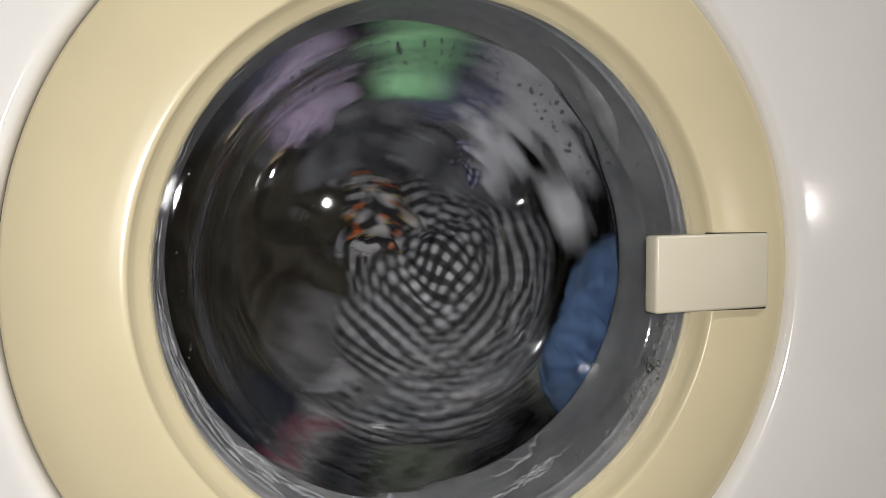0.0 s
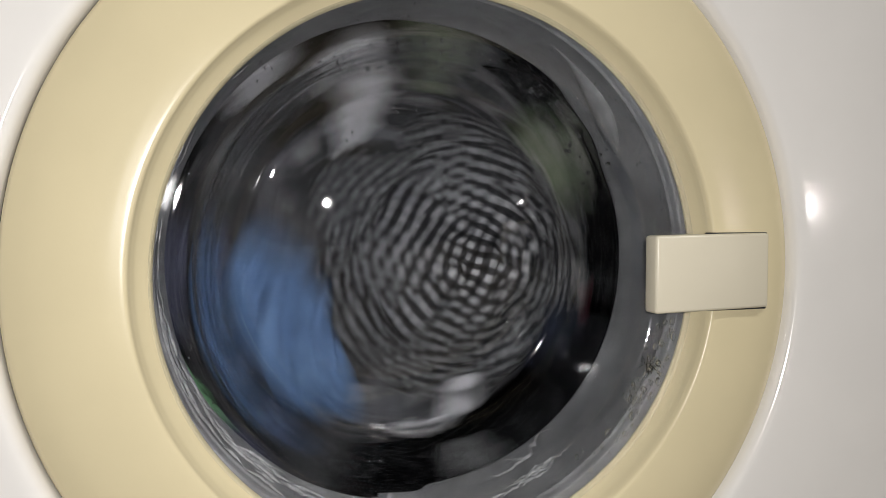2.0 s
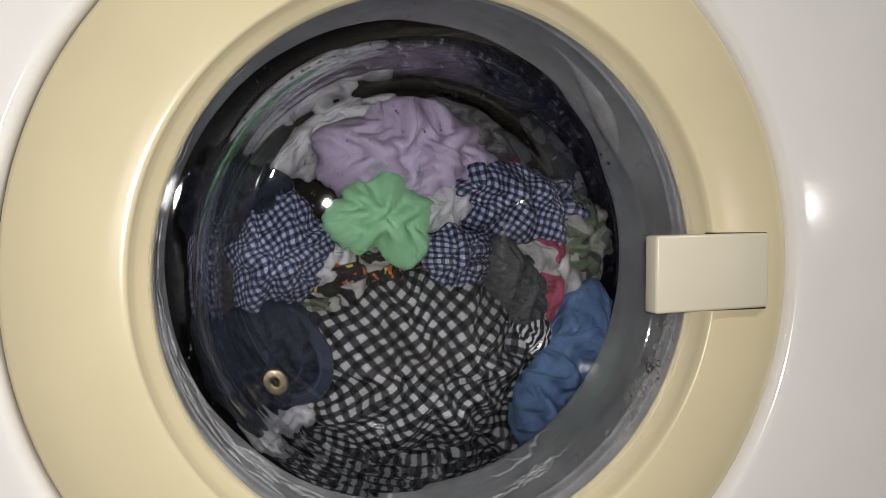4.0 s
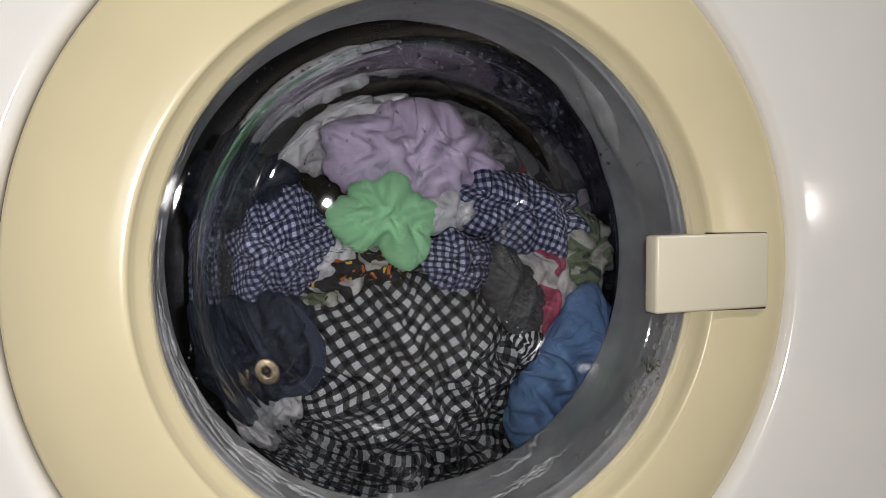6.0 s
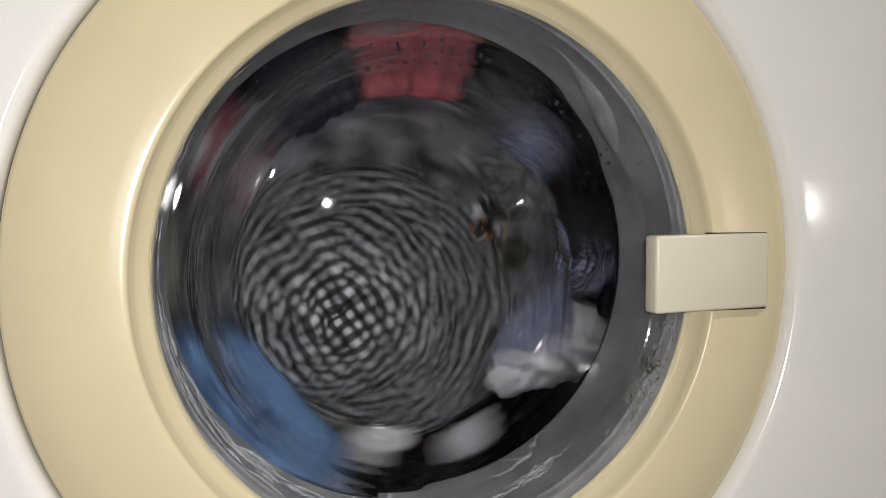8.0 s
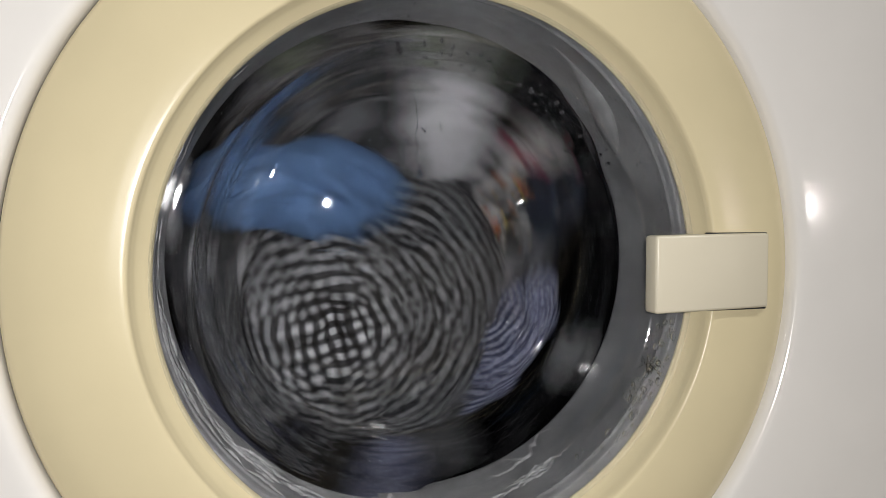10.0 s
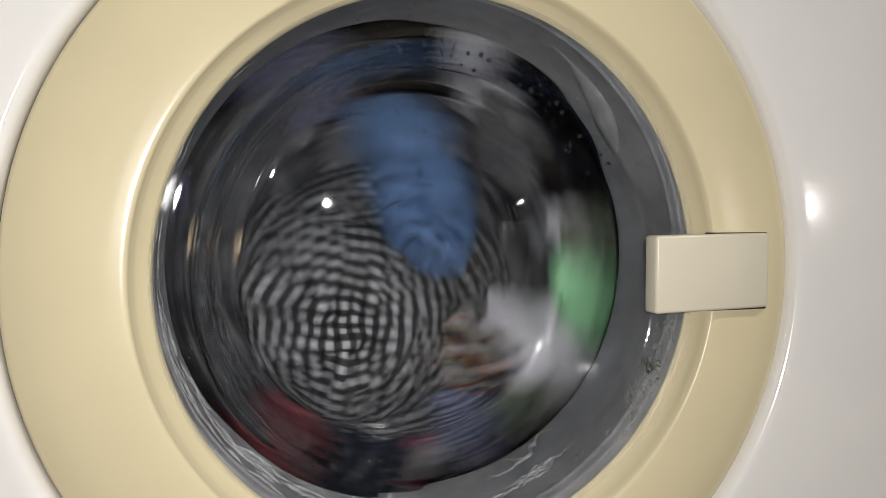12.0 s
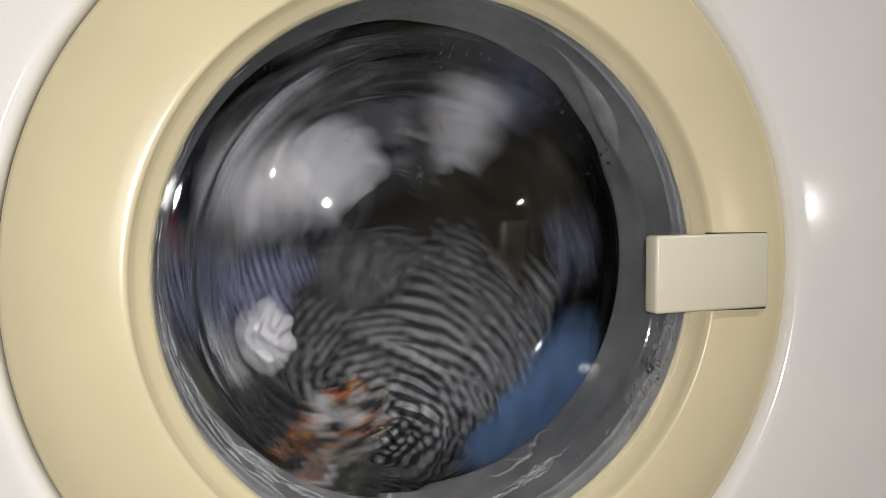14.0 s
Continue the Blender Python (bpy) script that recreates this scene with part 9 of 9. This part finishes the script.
    walk(leaf_print_vest, turning([(0, 0.143, 0.155, -0.093, -30), (0.1, 0.168, 0.155, 0.027, 12), (0.2, 0.107, 0.155, 0.132, 54), (0.3, -0.006, 0.155, 0.17, 95), (0.4, -0.116, 0.155, 0.124, 136), (0.5, -0.169, 0.155, 0.015, 178), (0.6, -0.136, 0.155, -0.102, -140), (0.7, -0.035, 0.155, -0.166, -99), (0.8, 0.082, 0.155, -0.149, -58), (0.9, 0.161, 0.155, -0.055, -16), (1, 0.156, 0.155, 0.066, 26), (1.1, 0.075, 0.155, 0.153, 67), (1.2, -0.047, 0.155, 0.163, 109), (1.3, -0.143, 0.155, 0.093, 150), (1.4, -0.168, 0.155, -0.027, -168), (1.5, -0.109, 0.155, -0.13, -127), (1.6, 0.003, 0.155, -0.17, -86), (1.7, 0.116, 0.155, -0.124, -44), (1.8, 0.169, 0.155, -0.015, -2), (1.9, 0.138, 0.155, 0.1, 39), (2, 0.038, 0.155, 0.166, 80), (2.1, -0.082, 0.155, 0.149, 122), (2.2, -0.161, 0.155, 0.055, 164), (2.3, -0.123, 0.158, -0.102, -155), (2.4, 0.073, 0.164, -0.114, -114), (2.5, 0.088, 0.171, 0.061, -72), (2.6, -0.038, 0.177, 0.074, -32), (2.7, -0.073, 0.18, 0.007, 8), (2.8, -0.055, 0.167, -0.034, 45), (2.9, -0.036, 0.162, -0.05, 68), (3, -0.029, 0.162, -0.054, 75), (3.1, -0.029, 0.162, -0.054, 75), (3.2, -0.029, 0.162, -0.054, 76), (3.3, -0.03, 0.162, -0.053, 74), (3.4, -0.031, 0.162, -0.053, 73), (3.5, -0.032, 0.162, -0.052, 72), (3.7, -0.039, 0.162, -0.047, 64), (3.9, -0.045, 0.162, -0.041, 56), (4.1, -0.047, 0.162, -0.039, 53), (4.3, -0.049, 0.162, -0.036, 50), (5.3, -0.049, 0.162, -0.036, 50), (6.5, -0.049, 0.162, -0.036, 50), (7.3, -0.049, 0.162, -0.036, 50), (7.4, -0.049, 0.162, -0.036, 50), (7.5, -0.052, 0.162, -0.033, 46), (7.6, -0.06, 0.162, -0.013, 26), (7.7, -0.056, 0.161, 0.046, -8), (7.8, 0.052, 0.16, 0.085, -48), (7.9, 0.11, 0.157, -0.073, -90), (8, -0.071, 0.156, -0.142, -131), (8.1, -0.169, 0.155, -0.015, -172), (8.2, -0.136, 0.155, 0.102, 146), (8.3, -0.032, 0.155, 0.167, 104), (8.4, 0.085, 0.155, 0.147, 63), (8.5, 0.162, 0.155, 0.053, 21), (8.6, 0.156, 0.155, -0.066, -20), (8.7, 0.075, 0.155, -0.153, -61), (8.8, -0.047, 0.155, -0.163, -103), (8.9, -0.144, 0.155, -0.09, -145), (9, -0.168, 0.155, 0.027, 174), (9.1, -0.109, 0.155, 0.13, 133), (9.2, 0.006, 0.155, 0.17, 91), (9.3, 0.118, 0.155, 0.122, 49), (9.4, 0.169, 0.155, 0.015, 8), (9.5, 0.136, 0.155, -0.102, -34), (9.6, 0.035, 0.155, -0.166, -75), (9.7, -0.082, 0.155, -0.149, -116), (9.8, -0.161, 0.155, -0.055, -158), (9.9, -0.156, 0.155, 0.066, 160), (10, -0.075, 0.155, 0.153, 119), (10.1, 0.044, 0.155, 0.164, 78), (10.2, 0.143, 0.155, 0.093, 36), (10.3, 0.168, 0.155, -0.027, -6), (10.4, 0.109, 0.155, -0.13, -47), (10.5, -0.003, 0.155, -0.17, -88), (10.6, -0.116, 0.155, -0.124, -130), (10.7, -0.169, 0.155, -0.018, -171), (10.8, -0.138, 0.155, 0.1, 147), (10.9, -0.035, 0.155, 0.166, 105), (11, 0.082, 0.155, 0.149, 64), (11.1, 0.161, 0.155, 0.055, 22), (11.2, 0.158, 0.155, -0.064, -19), (11.3, 0.075, 0.155, -0.153, -61), (11.4, -0.044, 0.155, -0.164, -102), (11.5, -0.143, 0.155, -0.093, -144), (11.6, -0.168, 0.155, 0.024, 175), (11.7, -0.112, 0.155, 0.128, 134), (11.8, 0.003, 0.155, 0.17, 92), (11.9, 0.116, 0.155, 0.124, 50), (12, 0.169, 0.155, 0.018, 9), (12.1, 0.139, 0.155, -0.098, -32), (12.2, 0.038, 0.155, -0.166, -74), (12.3, -0.082, 0.155, -0.149, -116), (12.4, -0.16, 0.155, -0.058, -157), (12.5, -0.159, 0.155, 0.061, 162), (12.6, -0.077, 0.155, 0.151, 120), (12.7, 0.044, 0.155, 0.164, 78), (12.8, 0.141, 0.155, 0.095, 37), (12.9, 0.169, 0.155, -0.021, -4), (13, 0.112, 0.155, -0.128, -46), (13.1, -0.003, 0.155, -0.17, -88), (13.2, -0.114, 0.155, -0.126, -129), (13.3, -0.169, 0.155, -0.018, -171), (13.4, -0.139, 0.155, 0.098, 148), (13.5, -0.038, 0.155, 0.166, 106), (13.6, 0.08, 0.155, 0.15, 65), (13.7, 0.159, 0.155, 0.061, 24), (13.8, 0.159, 0.155, -0.061, -18), (13.9, 0.077, 0.155, -0.151, -60), (14, -0.041, 0.155, -0.165, -101)]))
    walk(white_towel, turning([(0, 0.134, 0.19, 0.128, -40), (0.1, 0.004, 0.212, 0.16, 2), (0.2, -0.093, 0.234, 0.098, 44), (0.3, -0.11, 0.256, 0.005, 85), (0.4, -0.064, 0.278, -0.056, 126), (0.5, -0.004, 0.3, -0.059, 168), (0.6, 0.041, 0.284, -0.048, -150), (0.7, 0.066, 0.268, -0.007, -109), (0.8, 0.055, 0.252, 0.042, -68), (0.9, 0.011, 0.236, 0.072, -26), (1, -0.045, 0.22, 0.061, 16), (1.1, -0.093, 0.216, 0.0, 57), (1.2, -0.064, 0.212, -0.089, 99), (1.3, 0.04, 0.208, -0.12, 140), (1.4, 0.137, 0.204, -0.042, -178), (1.5, 0.128, 0.2, 0.096, -137), (1.6, 0.102, 0.2, 0.115, -96), (1.7, 0.071, 0.2, 0.129, -54), (1.8, 0.039, 0.2, 0.135, -12), (1.9, 0.011, 0.2, 0.134, 29), (2, -0.016, 0.2, 0.127, 70), (2.1, -0.13, 0.19, 0.033, 112), (2.2, -0.081, 0.18, -0.114, 154), (2.3, 0.077, 0.17, -0.123, -165), (2.4, 0.148, 0.16, 0.026, -124), (2.5, 0.031, 0.15, 0.153, -82), (2.6, 0.037, 0.164, 0.139, -42), (2.7, 0.041, 0.178, 0.124, -2), (2.8, -0.039, 0.188, 0.113, 35), (2.9, -0.077, 0.192, 0.086, 58), (3, -0.087, 0.192, 0.076, 65), (3.1, -0.087, 0.192, 0.075, 65), (3.2, -0.087, 0.192, 0.075, 66), (3.3, -0.086, 0.192, 0.077, 64), (3.4, -0.084, 0.192, 0.078, 63), (3.5, -0.083, 0.192, 0.08, 62), (3.7, -0.071, 0.192, 0.091, 54), (3.9, -0.057, 0.192, 0.1, 46), (4.1, -0.052, 0.192, 0.103, 43), (4.3, -0.047, 0.192, 0.105, 40), (5.3, -0.047, 0.192, 0.105, 40), (6.5, -0.047, 0.192, 0.105, 40), (7.3, -0.047, 0.192, 0.105, 40), (7.4, -0.047, 0.192, 0.105, 40), (7.5, -0.039, 0.192, 0.108, 36), (7.6, 0.0, 0.192, 0.115, 16), (7.7, 0.108, 0.214, 0.032, -18), (7.8, 0.051, 0.236, -0.098, -58), (7.9, -0.087, 0.258, -0.064, -100), (8, -0.076, 0.28, 0.073, -141), (8.1, 0.115, 0.25, 0.027, 178), (8.2, -0.046, 0.22, -0.122, 136), (8.3, -0.122, 0.233, -0.036, 94), (8.4, -0.101, 0.247, 0.071, 53), (8.5, -0.004, 0.26, 0.12, 11), (8.6, 0.09, 0.273, 0.075, -30), (8.7, 0.111, 0.287, -0.024, -71), (8.8, 0.046, 0.3, -0.1, -113), (8.9, -0.039, 0.274, -0.109, -155), (9, -0.109, 0.248, -0.056, 164), (9.1, -0.123, 0.222, 0.036, 123), (9.2, -0.066, 0.196, 0.117, 81), (9.3, 0.036, 0.17, 0.135, 39), (9.4, 0.109, 0.196, 0.067, -2), (9.5, 0.113, 0.222, -0.026, -44), (9.6, 0.057, 0.248, -0.087, -85), (9.7, -0.017, 0.274, -0.09, -126), (9.8, -0.066, 0.3, -0.046, -168), (9.9, -0.092, 0.281, -0.016, 150), (10, -0.104, 0.263, 0.026, 109), (10.1, -0.095, 0.244, 0.074, 68), (10.2, -0.06, 0.226, 0.119, 26), (10.3, -0.005, 0.207, 0.147, -16), (10.4, 0.06, 0.189, 0.148, -57), (10.5, 0.125, 0.17, 0.12, -98), (10.6, 0.154, 0.174, -0.057, -140), (10.7, 0.018, 0.178, -0.154, 179), (10.8, -0.123, 0.182, -0.079, 137), (10.9, -0.117, 0.186, 0.071, 95), (11, 0.009, 0.19, 0.127, 54), (11.1, 0.053, 0.188, 0.123, 12), (11.2, 0.094, 0.186, 0.106, -29), (11.3, 0.129, 0.184, 0.073, -71), (11.4, 0.152, 0.182, 0.03, -112), (11.5, 0.161, 0.18, -0.022, -154), (11.6, 0.065, 0.194, -0.147, 165), (11.7, -0.089, 0.208, -0.132, 124), (11.8, -0.158, 0.222, 0.009, 82), (11.9, -0.073, 0.236, 0.139, 40), (12, 0.079, 0.25, 0.134, -1), (12.1, 0.12, 0.23, 0.095, -42), (12.2, 0.144, 0.21, 0.042, -84), (12.3, 0.146, 0.19, -0.016, -126), (12.4, 0.129, 0.17, -0.066, -167), (12.5, 0.094, 0.15, -0.106, 152), (12.6, 0.009, 0.152, -0.14, 110), (12.7, -0.078, 0.154, -0.115, 68), (12.8, -0.13, 0.156, -0.045, 27), (12.9, -0.13, 0.158, 0.042, -14), (13, -0.076, 0.16, 0.111, -56), (13.1, 0.103, 0.173, 0.086, -98), (13.2, 0.097, 0.187, -0.093, -139), (13.3, -0.083, 0.2, -0.106, 179), (13.4, -0.042, 0.18, 0.148, 138), (13.5, 0.162, 0.16, -0.062, 96), (13.6, 0.038, 0.164, -0.161, 55), (13.7, -0.107, 0.168, -0.116, 14), (13.8, -0.148, 0.172, 0.024, -28), (13.9, -0.058, 0.176, 0.131, -70), (14, 0.071, 0.18, 0.115, -111)]))
    walk(drum, turning([(0, 0, 0, 0.46, -80), (0.1, 0, 0, 0.46, -38), (0.2, 0, 0, 0.46, 4), (0.3, 0, 0, 0.46, 45), (0.4, 0, 0, 0.46, 86), (0.5, 0, 0, 0.46, 128), (0.6, 0, 0, 0.46, 170), (0.7, 0, 0, 0.46, -149), (0.8, 0, 0, 0.46, -108), (0.9, 0, 0, 0.46, -66), (1, 0, 0, 0.46, -24), (1.1, 0, 0, 0.46, 17), (1.2, 0, 0, 0.46, 59), (1.3, 0, 0, 0.46, 100), (1.4, 0, 0, 0.46, 142), (1.5, 0, 0, 0.46, -177), (1.6, 0, 0, 0.46, -136), (1.7, 0, 0, 0.46, -94), (1.8, 0, 0, 0.46, -52), (1.9, 0, 0, 0.46, -11), (2, 0, 0, 0.46, 30), (2.1, 0, 0, 0.46, 72), (2.2, 0, 0, 0.46, 114), (2.3, 0, 0, 0.46, 155), (2.4, 0, 0, 0.46, -164), (2.5, 0, 0, 0.46, -122), (2.6, 0, 0, 0.46, -82), (2.7, 0, 0, 0.46, -42), (2.8, 0, 0, 0.46, -5), (2.9, 0, 0, 0.46, 18), (3, 0, 0, 0.46, 25), (3.1, 0, 0, 0.46, 25), (3.2, 0, 0, 0.46, 26), (3.3, 0, 0, 0.46, 24), (3.4, 0, 0, 0.46, 23), (3.5, 0, 0, 0.46, 22), (3.7, 0, 0, 0.46, 14), (3.9, 0, 0, 0.46, 6), (4.1, 0, 0, 0.46, 3), (4.3, 0, 0, 0.46, 0), (5.3, 0, 0, 0.46, 0), (6.5, 0, 0, 0.46, 0), (7.3, 0, 0, 0.46, 0), (7.4, 0, 0, 0.46, 0), (7.5, 0, 0, 0.46, -4), (7.6, 0, 0, 0.46, -24), (7.7, 0, 0, 0.46, -58), (7.8, 0, 0, 0.46, -98), (7.9, 0, 0, 0.46, -140), (8, 0, 0, 0.46, 179), (8.1, 0, 0, 0.46, 138), (8.2, 0, 0, 0.46, 96), (8.3, 0, 0, 0.46, 54), (8.4, 0, 0, 0.46, 13), (8.5, 0, 0, 0.46, -29), (8.6, 0, 0, 0.46, -70), (8.7, 0, 0, 0.46, -111), (8.8, 0, 0, 0.46, -153), (8.9, 0, 0, 0.46, 165), (9, 0, 0, 0.46, 124), (9.1, 0, 0, 0.46, 83), (9.2, 0, 0, 0.46, 41), (9.3, 0, 0, 0.46, -1), (9.4, 0, 0, 0.46, -42), (9.5, 0, 0, 0.46, -84), (9.6, 0, 0, 0.46, -125), (9.7, 0, 0, 0.46, -166), (9.8, 0, 0, 0.46, 152), (9.9, 0, 0, 0.46, 110), (10, 0, 0, 0.46, 69), (10.1, 0, 0, 0.46, 28), (10.2, 0, 0, 0.46, -14), (10.3, 0, 0, 0.46, -56), (10.4, 0, 0, 0.46, -97), (10.5, 0, 0, 0.46, -138), (10.6, 0, 0, 0.46, -180), (10.7, 0, 0, 0.46, 139), (10.8, 0, 0, 0.46, 97), (10.9, 0, 0, 0.46, 55), (11, 0, 0, 0.46, 14), (11.1, 0, 0, 0.46, -28), (11.2, 0, 0, 0.46, -69), (11.3, 0, 0, 0.46, -111), (11.4, 0, 0, 0.46, -152), (11.5, 0, 0, 0.46, 166), (11.6, 0, 0, 0.46, 125), (11.7, 0, 0, 0.46, 84), (11.8, 0, 0, 0.46, 42), (11.9, 0, 0, 0.46, 0), (12, 0, 0, 0.46, -41), (12.1, 0, 0, 0.46, -82), (12.2, 0, 0, 0.46, -124), (12.3, 0, 0, 0.46, -166), (12.4, 0, 0, 0.46, 153), (12.5, 0, 0, 0.46, 112), (12.6, 0, 0, 0.46, 70), (12.7, 0, 0, 0.46, 28), (12.8, 0, 0, 0.46, -13), (12.9, 0, 0, 0.46, -54), (13, 0, 0, 0.46, -96), (13.1, 0, 0, 0.46, -138), (13.2, 0, 0, 0.46, -179), (13.3, 0, 0, 0.46, 139), (13.4, 0, 0, 0.46, 98), (13.5, 0, 0, 0.46, 56), (13.6, 0, 0, 0.46, 15), (13.7, 0, 0, 0.46, -26), (13.8, 0, 0, 0.46, -68), (13.9, 0, 0, 0.46, -110), (14, 0, 0, 0.46, -151)]))


motions()
